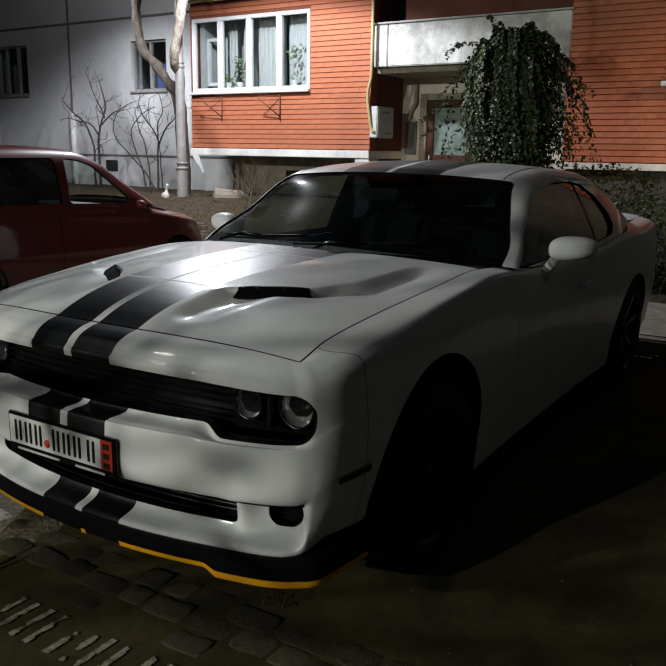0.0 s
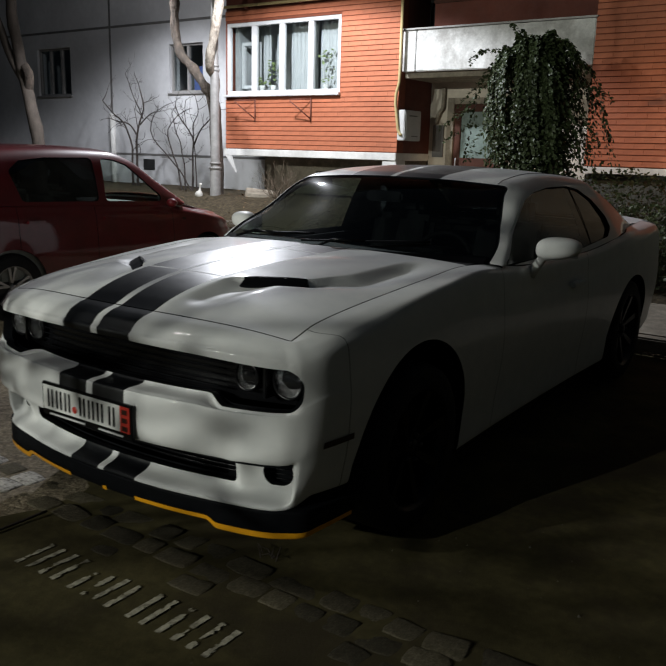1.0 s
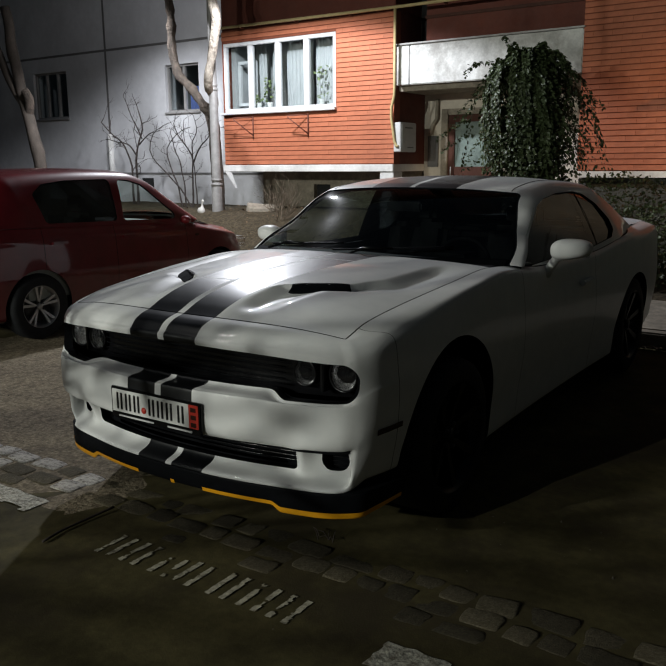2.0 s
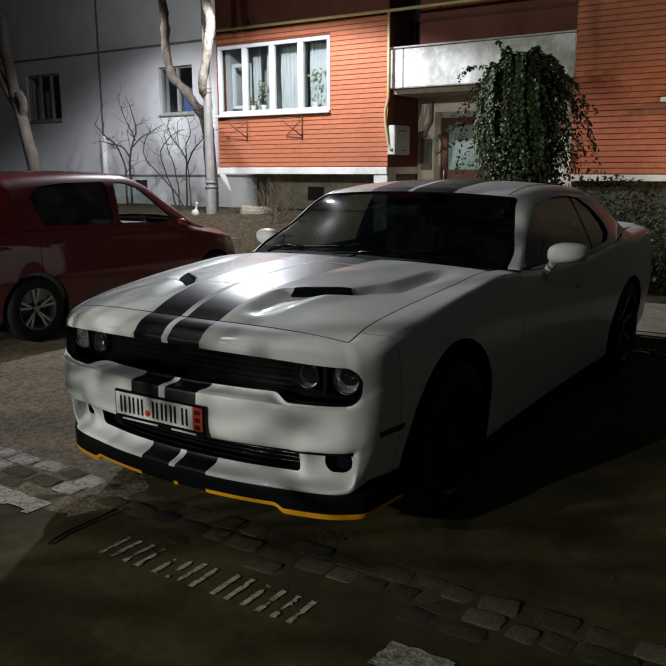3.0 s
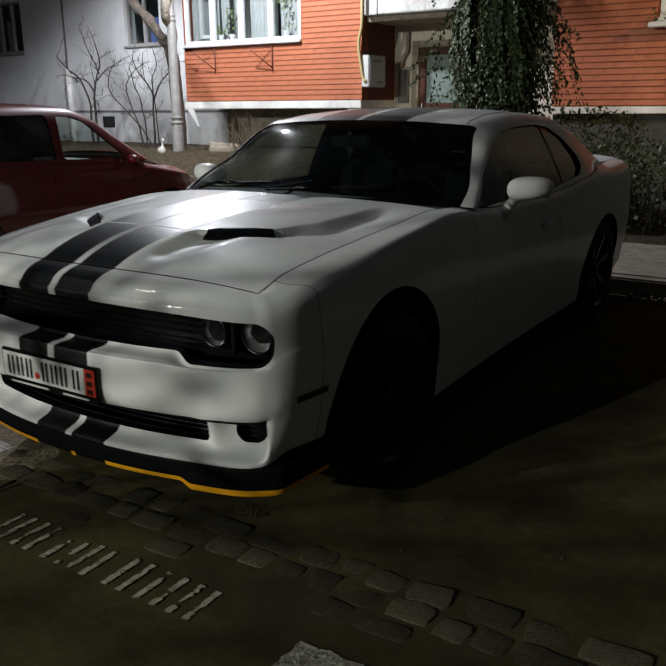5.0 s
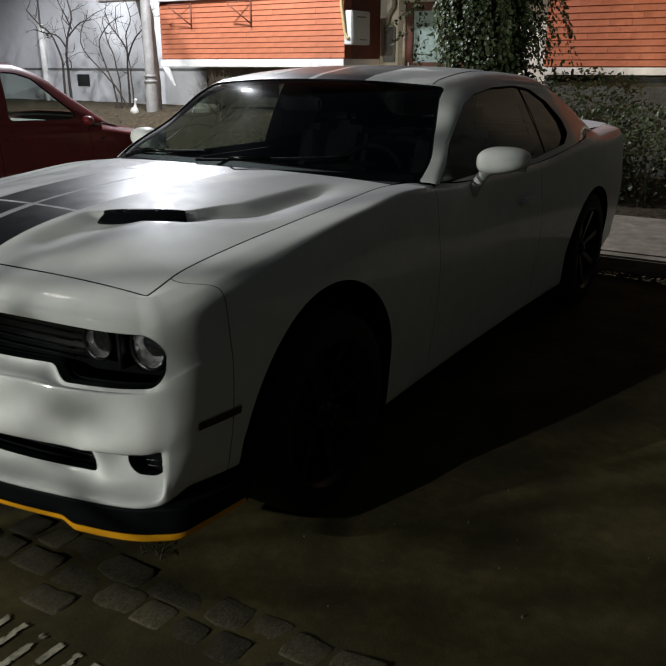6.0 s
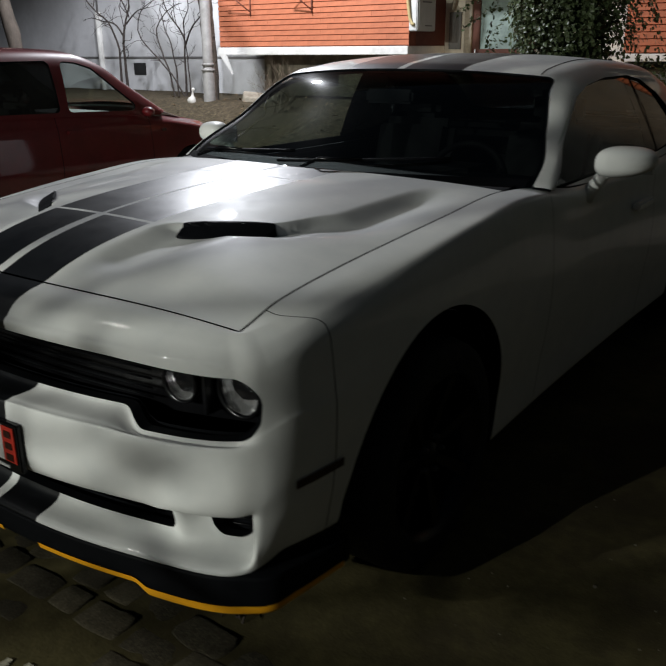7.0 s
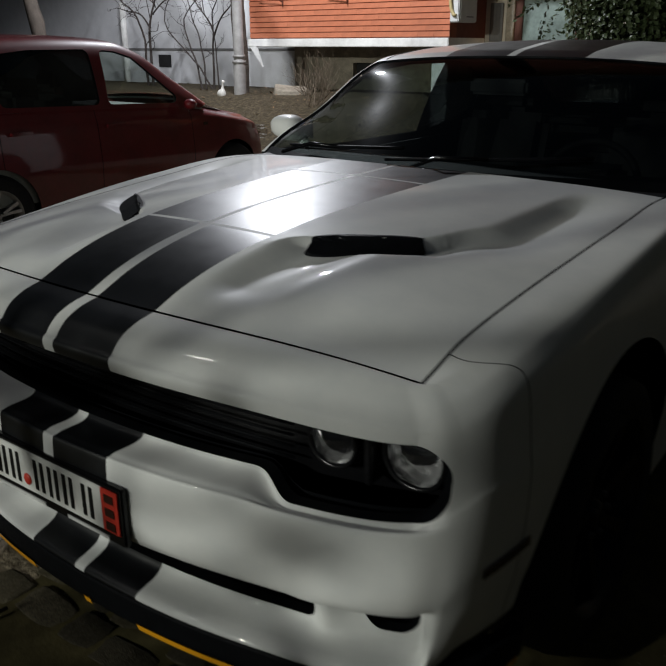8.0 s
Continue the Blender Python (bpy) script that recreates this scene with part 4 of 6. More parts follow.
    v, f = grid_panel(lambda a, b: np.stack([a * 0.80, -1.0 + 0.5 * b + 0.13 * np.abs(a) ** 2 * (1 - b), 1.045 + 0.02 * np.sin(np.pi * b) - 0.16 * sstep(0.8, 1, b)], -1), np.linspace(-1, 1, 24), np.linspace(0, 1, 16))
    dash = mesh_object("dashboard", v, f, CABIN, car, smooth=True)
    box("instrument_hood", 0.22, 0.58, -0.72, -0.52, 1.03, 1.085, CABIN, dash, 0.02)
    ring = [(0.40 + 0.185 * math.cos(a), -0.42 + 0.07 * math.sin(a), 0.965 + 0.17 * math.sin(a)) for a in np.linspace(0, 2 * math.pi, 33)]
    wheel_ring = tube("steering_wheel", ring, 0.014, CABIN, car, 8)
    box("steering_boss", 0.32, 0.48, -0.47, -0.41, 0.88, 0.98, CABIN, wheel_ring, 0.02)
    for sg in (-1, 1):
        bm = box_bm(sg * 0.40 - 0.25, sg * 0.40 + 0.25, -0.10, 0.45, 0.45, 0.62, 0.05)
        seat = part("seat", bm, CABIN, car)
        bm = bmesh.new()
        box_bm(sg * 0.40 - 0.24, sg * 0.40 + 0.24, -0.06, 0.06, 0, 0.62, 0.05, bm)
        bmesh.ops.transform(bm, matrix=pose(0, 0.42, 0.55, -16, 0, 0), verts=bm.verts)
        part("backrest", bm, CABIN, seat)
        part("headrest", box_bm(sg * 0.40 - 0.13, sg * 0.40 + 0.13, 0.56, 0.66, 1.14, 1.31, 0.04), CABIN, seat)
    box("rear_bulkhead", -0.80, 0.80, 1.50, 1.54, 0.3, 1.07, CABIN, car, 0.005)
    box("parcel_shelf", -0.80, 0.80, 1.40, 1.84, 1.03, 1.06, CABIN, car, 0.005)
    box("rear_bench", -0.62, 0.62, 0.95, 1.45, 0.55, 0.98, CABIN, car, 0.05)
    box("rear_view_mirror", -0.12, 0.12, -0.38, -0.355, 1.285, 1.345, BLACK_GLOSS, car, 0.012)
    for sg in (-1, 1):
        box("door_card", sg * 0.80, sg * 0.86, -0.80, 1.2, 0.40, 1.0, CABIN, car, 0.02)
    box("firewall", -0.78, 0.78, -1.02, -0.98, 0.3, 1.03, CABIN, car, 0.01)

    # wheels and what hides behind them
    for sg in (-1, 1):
        for y in (-1.555, 1.50):
            wheel(car, sg * 0.815, y, 0.36, 0.36, 0.265, DARK_RIM, 7, 0.72, "black alloy wheel with low-profile tyre")
            verts, faces = [], []
            for k in range(17):
                a = math.pi * k / 16
                for x in (0.55, 0.90):
                    verts.append((sg * x, y + 0.45 * math.cos(a), 0.34 + 0.46 * math.sin(a)))
                if k:
                    faces.append((2 * k - 2, 2 * k - 1, 2 * k + 1, 2 * k))
            faces.append(tuple(range(0, 34, 2)))
            mesh_object("wheel_arch_liner", verts, faces, BLACK_MATTE, car)
    box("underbody", -0.80, 0.80, -2.2, 2.35, 0.16, 0.30, BLACK_MATTE, car, 0.02)
    return car


build_coupe()


# ---- the small hatchback next to it ----
def build_hatchback():
    car = thing("hatchback_car", "dark red five-door hatchback, dusty, parked nose to the building", "car", (-4.72, 0.99, 0), 180)
    plan = Outline([(0, -1.93), (0.25, -1.925), (0.48, -1.89), (0.66, -1.81), (0.77, -1.68), (0.825, -1.5), (0.85, -1.2), (0.86, -0.8), (0.865, 0), (0.865, 0.8), (0.86, 1.2), (0.84, 1.5), (0.79, 1.70), (0.68, 1.80), (0.4, 1.845), (0, 1.86)])
    top_z = pchip([-1.95, -1.8, -1.6, -1.2, -0.9, -0.6, 0.5, 1.9], [0.74, 0.775, 0.83, 0.905, 0.95, 0.965, 1.0, 1.03])
    top_in = pchip([-1.95, -1.2, -0.85, -0.6, 1.9], [0.16, 0.16, 0.10, 0.055, 0.055])

    def skirt(s, v):
        sign, a = np.where(np.asarray(s) < 0, -1.0, 1.0), np.clip(np.abs(s), 0, plan.length)
        x, y, nx, ny = plan.local(a)
        wf = sstep(0.2, 0.9, -ny)
        zt = top_z(y)
        side_in = [0.07, 0.03, 0.025, 0.012, 0.0, 0.003, 0.020, 0.036]
        front_in = [0.09, 0.03, 0.01, 0.0, 0.0, 0.02, 0.05, 0.08]
        zs = [0.20, 0.23, 0.30, 0.42, 0.55, 0.66]
        rows = []
        for k in range(8):
            z = zs[k] * (1 - 0.12 * wf) if k < 6 else zt - (0.12, 0.06)[k - 6]
            inset = side_in[k] * (1 - wf) + front_in[k] * wf
            rows.append(np.stack([x - nx * inset, y - ny * inset, z + 0 * x], -1))
        ti = top_in(y)
        rows.append(np.stack([x - nx * ti * 0.86, y - ny * ti * 0.86, zt - 0.015], -1))
        rows.append(np.stack([x - nx * ti, y - ny * ti, zt], -1))
        p = rows_curve(rows, np.broadcast_to(np.asarray(v, float), x.shape))
        return np.concatenate([p[..., :1] * sign[..., None], p[..., 1:]], -1)

    def arch(cy):
        return lambda p, s, v: np.where(np.abs(p[..., 0]) > 0.6, np.hypot(p[..., 1] - cy, np.maximum(p[..., 2] - 0.30, 0)) - 0.345, 9.0)

    inward = lambda base: base - np.array((0.05 * np.sign(base[0]), 0, 0))
    cuts = [0, plan.at_y(-0.72), plan.at_y(0.28), plan.at_y(1.12), plan.length]
    (v, f), _ = grid_panel(skirt, np.linspace(-cuts[1] + 0.003, cuts[1] - 0.003, 170), np.linspace(0, 9, 46), (arch(-1.24),), inward)
    front = mesh_object("front_end", v, f, RED_PAINT, car, smooth=True)
    for sg in (-1, 1):
        for name, a, b, holes in (("front_door", cuts[1], cuts[2], ()), ("rear_door", cuts[2], cuts[3], (arch(1.20),)), ("rear_quarter", cuts[3], cuts[4], (arch(1.20),))):
            (v, f), _ = grid_panel(skirt, sg * np.linspace(a + 0.003, b - 0.003, 44), np.linspace(0, 9, 46), holes, inward)
            panel = mesh_object(name, v, f, RED_PAINT, car, smooth=True)
            if "door" in name:
                y = float(plan.y(b)) - 0.16
                box("door_handle", sg * 0.855, sg * 0.885, y - 0.09, y + 0.09, 0.86, 0.885, RED_PAINT, panel, 0.006)
        box("indicator_lamp", sg * 0.846, sg * 0.858, -0.90, -0.85, 0.80, 0.825, AMBER, car, 0.003)
        box("tail_lamp", sg * 0.66, sg * 0.80, 1.70, 1.84, 0.78, 1.02, TAIL_RED, car, 0.03)
        bm = bmesh.new()
        bmesh.ops.create_uvsphere(bm, u_segments=16, v_segments=10, radius=1)
        for w in bm.verts:
            w.co = (sg * (0.915 + 0.065 * w.co.x), -0.64 + 0.05 * w.co.y, 0.99 + 0.045 * w.co.z)
        part("door_mirror", bm, RED_PAINT, car, "red door mirror", smooth=True)
        box("headlamp", sg * 0.50, sg * 0.74, -1.86, -1.70, 0.60, 0.72, CLEAR, front, 0.03)
        for y in (-1.24, 1.20):
            wheel(car, sg * 0.755, y, 0.305, 0.305, 0.19, ALLOY, 5, 0.64, "silver alloy wheel with five forked spokes", 0.17)
            verts, faces = [], []
            for k in range(13):
                a = math.pi * k / 12
                for x in (0.5, 0.74):
                    verts.append((sg * x, y + 0.355 * math.cos(a), 0.29 + 0.365 * math.sin(a)))
                if k:
                    faces.append((2 * k - 2, 2 * k - 1, 2 * k + 1, 2 * k))
            faces.append(tuple(range(0, 26, 2)))
            mesh_object("wheel_arch_liner", verts, faces, BLACK_MATTE, car)
    v, f = grid_panel(lambda s, v: skirt(s, v) * np.array((0.985, 0.99, 1)), np.linspace(-plan.length, plan.length, 150), np.linspace(0, 9, 20), (arch(-1.24), arch(1.20)))
    mesh_object("inner_shell", v, f, BLACK_MATTE, car)
    # bonnet
    v, f = grid_panel(lambda a, b: np.stack([a * (0.63 + 0.12 * b), -1.80 + 0.13 * np.abs(a) ** 2.5 * (1 - b) + 0.80 * b + 0.1 * np.abs(a) ** 2 * b, 0.765 + 0.27 * b**0.75 - 0.05 * np.abs(a) ** 2.4], -1), np.linspace(-1, 1, 40), np.linspace(0, 1, 40))
    mesh_object("hood", v, f, RED_PAINT, car, smooth=True)
    keys = [0, 0.5, 0.9, 1.25, 2, 3, 3.3, 4]
    base = [(0.80, -0.88, 0.945), (0.81, -0.62, 0.96), (0.81, -0.40, 0.97), (0.81, -0.15, 0.978), (0.81, 0.4, 0.995), (0.80, 1.2, 1.02), (0.79, 1.38, 1.025), (0.74, 1.74, 1.03)]
    rail = [(0.76, -0.97, 0.985), (0.70, -0.62, 1.22), (0.655, -0.34, 1.405), (0.635, -0.08, 1.485), (0.63, 0.5, 1.505), (0.60, 1.28, 1.475), (0.61, 1.42, 1.40), (0.68, 1.74, 1.05)]
    crown = [(0, -1.08, 1.0), (0, -0.68, 1.26), (0, -0.38, 1.45), (0, -0.10, 1.53), (0, 0.5, 1.548), (0, 1.38, 1.515), (0, 1.52, 1.43), (0, 1.86, 1.05)]
    shell = greenhouse(keys, base, rail, crown, 2.4)

    def side_window(pts):
        return lambda p, t, sg: np.where(np.abs(sg) > 0.5, polygon_distance(pts, p[..., 1], p[..., 2]) - 0.042, 9.0)

    w1 = side_window([(-0.56, 1.045), (-0.42, 1.16), (-0.22, 1.335), (-0.08, 1.378), (0.03, 1.388), (0.075, 1.065)])
    w2 = side_window([(0.24, 1.07), (0.22, 1.395), (0.70, 1.392), (0.95, 1.365), (1.05, 1.30), (1.00, 1.09)])
    screen = lambda p, t, sg: rounded_box_distance(0, 0.52, 0.90, 0.48, 0.06, np.abs(sg) * 2, t) * 0.8
    back_pane = lambda p, t, sg: rounded_box_distance(0, 3.55, 0.80, 0.32, 0.06, np.abs(sg) * 2, t) * 0.7
    sig = np.unique(np.r_[np.linspace(-1, -0.4, 40), np.linspace(-0.4, 0.4, 24), np.linspace(0.4, 1, 40)])
    (v, f), (rv, rf) = grid_panel(shell, np.linspace(0, 4, 130), sig, (w1, w2, screen, back_pane), lambda b: b - np.array((0.012 * np.sign(b[0]), 0, 0.012)))
    shell_ob = mesh_object("cabin_shell", v, f, RED_PAINT, car, smooth=True)
    mesh_object("window_seal", rv, rf, BLACK_MATTE, shell_ob)
    lining = lambda t, sg: shell(t, sg) * np.array((0.97, 1, 1)) - np.array((0, 0, 0.02))
    v, f = grid_panel(lining, np.linspace(0, 4, 80), sig[::2], (w1, w2, screen, back_pane))
    mesh_object("headliner", v, f, GREY_CLOTH, car, smooth=True)
    sunk = lambda t, sg: shell(t, sg) * np.array((0.99, 1, 1)) - np.array((0, 0, 0.006))
    for name, t0, t1, s0, s1, pane in (("windscreen", 0.0, 1.05, -0.47, 0.47, CLEAR), ("rear_window", 3.2, 3.9, -0.45, 0.45, SIDE_GLASS), ("front_side_window", 0.25, 1.60, 0.54, 0.985, SIDE_GLASS), ("front_side_window", 0.25, 1.60, -0.985, -0.54, SIDE_GLASS), ("rear_side_window", 1.605, 3.2, 0.54, 0.985, DARK_PANE), ("rear_side_window", 1.605, 3.2, -0.985, -0.54, DARK_PANE)):
        v, f = grid_panel(sunk, np.linspace(t0, t1, 24), np.linspace(s0, s1, 24))
        ob = mesh_object(name, v, f, pane, car, smooth=True, outward=(0, 0.3, 0.9))
        ob.visible_shadow = False
    for sg in (-1, 1):
        for y in (0.02, 0.85):
            bm = box_bm(sg * 0.36 - 0.22, sg * 0.36 + 0.22, y - 0.25, y + 0.25, 0.42, 0.58, 0.05)
            seat = part("seat", bm, GREY_CLOTH, car)
            part("backrest", box_bm(sg * 0.36 - 0.22, sg * 0.36 + 0.22, y + 0.24, y + 0.36, 0.50, 1.10, 0.05), GREY_CLOTH, seat)
            part("headrest", box_bm(sg * 0.36 - 0.12, sg * 0.36 + 0.12, y + 0.28, y + 0.37, 1.12, 1.28, 0.035), GREY_CLOTH, seat)
    for sg in (-1, 1):
        box("door_card", sg * 0.76, sg * 0.80, -0.75, 1.3, 0.36, 0.985, GREY_CLOTH, car, 0.01)
    box("cabin_floor", -0.76, 0.76, -0.8, 1.7, 0.34, 0.38, CABIN, car, 0.01)
    box("dashboard", -0.74, 0.74, -0.85, -0.35, 0.78, 0.96, GREY_CLOTH, car, 0.04)
    box("underbody", -0.74, 0.74, -1.7, 1.7, 0.18, 0.34, BLACK_MATTE, car, 0.02)
    box("rear_wiper_base", -0.05, 0.05, 1.84, 1.88, 1.02, 1.06, BLACK_MATTE, car, 0.01)
    return car


build_hatchback()

# ---- ground ----
random.seed(7)


def ground_height(x, y):
    return 0.012 * noise.noise((x * 0.6, y * 0.6, 3.1)) + 0.005 * noise.noise((x * 3.1, y * 3.1, 1.7)) - 0.008


xs = np.unique(np.r_[-300, -120, -60, -30, np.linspace(-16, 8, 161), 30, 60, 120, 300])
ys = np.unique(np.r_[-300, -120, -60, -30, np.linspace(-14, 2.46, 131)])
gv = [(x, y, ground_height(x, y) if abs(x) < 20 and y > -20 else -0.008) for x in xs for y in ys]
gf = [(i * len(ys) + j, (i + 1) * len(ys) + j, (i + 1) * len(ys) + j + 1, i * len(ys) + j + 1) for i in range(len(xs) - 1) for j in range(len(ys) - 1)]
base_y = float(ys[-1])
n0 = len(gv)
gv += [(-300, base_y, -0.01), (300, base_y, -0.01), (300, 300, -0.01), (-300, 300, -0.01)]
gf.append((n0, n0 + 1, n0 + 2, n0 + 3))
ground = mesh_object("ground", gv, gf, ASPHALT, smooth=True)
tagged(ground, "worn brown-grey asphalt with dirt and fine gravel", "ground", kind="structure")

# a strip of trodden gravelly dirt between the parked cars; lamplight is put into its pale colour
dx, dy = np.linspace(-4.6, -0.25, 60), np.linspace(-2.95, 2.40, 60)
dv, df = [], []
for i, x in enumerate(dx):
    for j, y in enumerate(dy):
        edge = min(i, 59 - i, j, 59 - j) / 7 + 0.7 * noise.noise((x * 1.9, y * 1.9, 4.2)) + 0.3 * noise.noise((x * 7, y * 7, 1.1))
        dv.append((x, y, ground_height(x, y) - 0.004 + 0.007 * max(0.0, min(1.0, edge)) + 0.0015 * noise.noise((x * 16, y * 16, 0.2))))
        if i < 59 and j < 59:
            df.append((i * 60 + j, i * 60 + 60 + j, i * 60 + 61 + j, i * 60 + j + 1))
tagged(mesh_object("dirt_patch", dv, df, DIRT, smooth=True), "gravelly dirt trodden into the asphalt, paled for lamplight", "ground", kind="structure")

tagged(box("kerb", -30, 30, 2.42, 2.56, -0.1, 0.125, CONCRETE, None, 0.015), "pale concrete kerb behind the parked cars", "kerb", kind="structure")
tagged(box("pavement", -30, 30, 2.56, 4.15, -0.1, 0.13, CONCRETE, None, 0.01), "pale concrete pavement strip", "pavement", kind="structure")


def soil_height(x, y):
    """The planted strip banks up towards the building, beside the entrance it lies low."""
    bank = 0.60 * float(sstep(4.15, 6.2, y)) * (1 - float(sstep(-4.9, -4.35, x)))
    return 0.15 + bank + 0.03 * noise.noise((x * 1.3, y * 1.3, 0.4)) + 0.012 * noise.noise((x * 5, y * 5, 0.9))


gx, gy = np.linspace(-22, 14, 130), np.linspace(4.15, 9.6, 40)
sv = [(x, y, soil_height(x, y) - (0.06 if y < 4.2 else 0)) for x in gx for y in gy]
sf = [(i * 40 + j, (i + 1) * 40 + j, (i + 1) * 40 + j + 1, i * 40 + j + 1) for i in range(129) for j in range(39)]
tagged(mesh_object("garden_soil", sv, sf, SOIL, smooth=True), "bare brown soil with dry leaf litter", "soil", kind="structure")


def flat_scatter(name, material, boxes, count, size, label, lift, up=0.4, seed=1):
    """Many small leaves or grit chips lying on the ground, as one mesh."""
    rnd = random.Random(seed)
    v, f = [], []
    for _ in range(count):
        x0, x1, y0, y1, z = rnd.choice(boxes)
        c = Vector((rnd.uniform(x0, x1), rnd.uniform(y0, y1), z + lift))
        if c.y > 4.2:
            c.z = soil_height(c.x, c.y) + lift
        a, s = rnd.uniform(0, 6.28), size * rnd.uniform(0.5, 1.4)
        u = Vector((math.cos(a), math.sin(a), rnd.uniform(-up, up))) * s
        w = Vector((-math.sin(a), math.cos(a), rnd.uniform(-up, up))) * s * rnd.uniform(0.4, 0.8)
        k = len(v)
        v += [c - u, c + w * 0.8 + Vector((0, 0, s * 0.2)), c + u, c - w * 0.8]
        f.append((k, k + 1, k + 2, k + 3))
    return tagged(mesh_object(name, v, f, material), label, "litter", kind="stuff")


flat_scatter("leaf_litter", DRY_LEAF, [(-9, 1.5, 4.3, 7.6, 0.17), (0.4, 3.5, 2.28, 2.42, 0.0), (-8, -0.6, 2.6, 4.1, 0.135)], 1500, 0.028, "dry brown fallen leaves", 0.008, 0.5, 3)
GRIT = surface("pale_grit", (0.11, 0.097, 0.075), 0.85, vary=0.3, scale=40)


def build_grit():
    """Small stones on the asphalt, as one mesh."""
    rnd = random.Random(11)
    v, f = [], []
    for _ in range(2600):
        x, y = rnd.uniform(-6, 4), rnd.uniform(-4.2, 2.3)
        if rnd.random() < 0.92:
            x, y = rnd.uniform(-2.8, -0.75), rnd.uniform(-2.1, 0.8)
        elif rnd.random() < 0.3:
            x, y = rnd.gauss(1.5, 0.5), rnd.gauss(-1.0, 0.6)
        r = rnd.uniform(0.002, 0.006) * (2.0 if rnd.random() < 0.06 else 1)
        z = ground_height(x, y) + r * 0.4
        k, a = len(v), rnd.uniform(0, 6.28)
        v += [(x + r * math.cos(a + q * 2.09), y + r * math.sin(a + q * 2.09), z - r) for q in range(3)] + [(x, y, z + r * 0.7)]
        f += [(k, k + 1, k + 3), (k + 1, k + 2, k + 3), (k + 2, k, k + 3)]
    return tagged(mesh_object("grit", v, f, GRIT), "fine pale grit scattered on the asphalt", "grit", kind="stuff")


build_grit()


def stone_mesh(seed):
    """An uneven worn sett, about one unit wide, deep and high."""
    rnd = random.Random(seed)
    n = 16
    v, f = [], []
    for r, z in ((1.02, -1.0), (1.0, 0.2), (0.95, 0.36), (0.82, 0.42)):
        for k in range(n):
            a = 2 * math.pi * k / n
            c, s = math.cos(a), math.sin(a)
            q = 0.5 * r / (abs(c) ** 9 + abs(s) ** 9) ** (1 / 9)
            wob = 1 + 0.13 * noise.noise((c * 1.5 + seed * 3.7, s * 1.5, 0.3))
            v.append((c * q * wob, s * q * wob, z * 0.5 + 0.05 * noise.noise((c + seed, s, z))))
    for i in range(3):
        for k in range(n):
            f.append((i * n + k, i * n + (k + 1) % n, (i + 1) * n + (k + 1) % n, (i + 1) * n + k))
    top = len(v)
    v.append((0.05 * rnd.uniform(-1, 1), 0.05 * rnd.uniform(-1, 1), 0.245))
    f += [(3 * n + k, 3 * n + (k + 1) % n, top) for k in range(n)]
    me = bpy.data.meshes.new("stone")
    me.from_pydata(v, [], f)
    me.polygons.foreach_set("use_smooth", [True] * len(me.polygons))
    me.materials.append(STONE)
    return me


# ---- painted marks ----
def paint_patch(name, x0, x1, y0, y1, parent=None, label="", seed=0, cell=0.02, material=None):
    """A worn patch of road paint with a ragged edge, laid just over the ground."""
    rnd = random.Random(seed)
    nx, ny = max(4, int((x1 - x0) / cell)), max(3, int((y1 - y0) / cell))
    nx, ny = min(nx, 40), min(ny, 24)
    v, f = [], []
    for i in range(nx + 1):
        for j in range(ny + 1):
            jit = cell * 0.3
            x, y = x0 + (x1 - x0) * i / nx + rnd.uniform(-jit, jit), y0 + (y1 - y0) * j / ny + rnd.uniform(-jit, jit)
            v.append((x, y, ground_height(x, y) + 0.0045))
    for i in range(nx):
        for j in range(ny):
            c = v[i * (ny + 1) + j]
            worn = noise.noise((c[0] * 14, c[1] * 14, seed)) + 0.5 * noise.noise((c[0] * 40, c[1] * 40, seed))
            edge = 0.25 if i in (0, nx - 1) or j in (0, ny - 1) else 0.0
            if worn - edge > -0.45:
                a = i * (ny + 1) + j
                f.append((a, a + ny + 1, a + ny + 2, a + 1))
    return mesh_object(name, v, f, material or ROADPAINT, parent, label)


marks = thing("bay_marking", "worn white painted characters on the asphalt, shown as bars", "road marking", kind="structure")
for k, x in enumerate((-0.10, 0.045, 0.215, 0.345, 0.525, 0.675, 0.815)):
    for dx in (-0.038, 0.032):
        paint_patch("painted_bar", x + dx - 0.012, x + dx + 0.012, -2.735, -2.565, marks, "", k * 2 + (dx > 0), 0.007, LETTERING)
line = thing("bay_line", "worn white painted bay line on the asphalt", "road marking", kind="structure")
paint_patch("paint_patch", -2.6, -0.73, -2.655, -2.515, line, seed=31)
paint_patch("paint_patch", 1.21, 2.6, -2.78, -2.625, line, seed=32)

# ---- building ----
FRONT, BACK, TOP = 6.98, 8.05, 9.5


def wall(name, x0, x1, y0, y1, z0, z1, material, label, holes=()):
    """A thick wall along x, with rectangular openings (x0, x1, z0, z1) through it."""
    ob = thing(name, label, "wall", kind="structure")
    cuts = sorted(holes)
    segs, x = [], x0
    for hx0, hx1, hz0, hz1 in cuts:
        segs += [(x, hx0, z0, z1), (hx0, hx1, z0, hz0), (hx0, hx1, hz1, z1)]
        x = hx1
    segs.append((x, x1, z0, z1))
    for a, b, c, d in segs:
        if b - a > 0.01 and d - c > 0.01:
            box("wall_panel", a, b, y0, y1, c, d, material, ob, 0)
    return ob


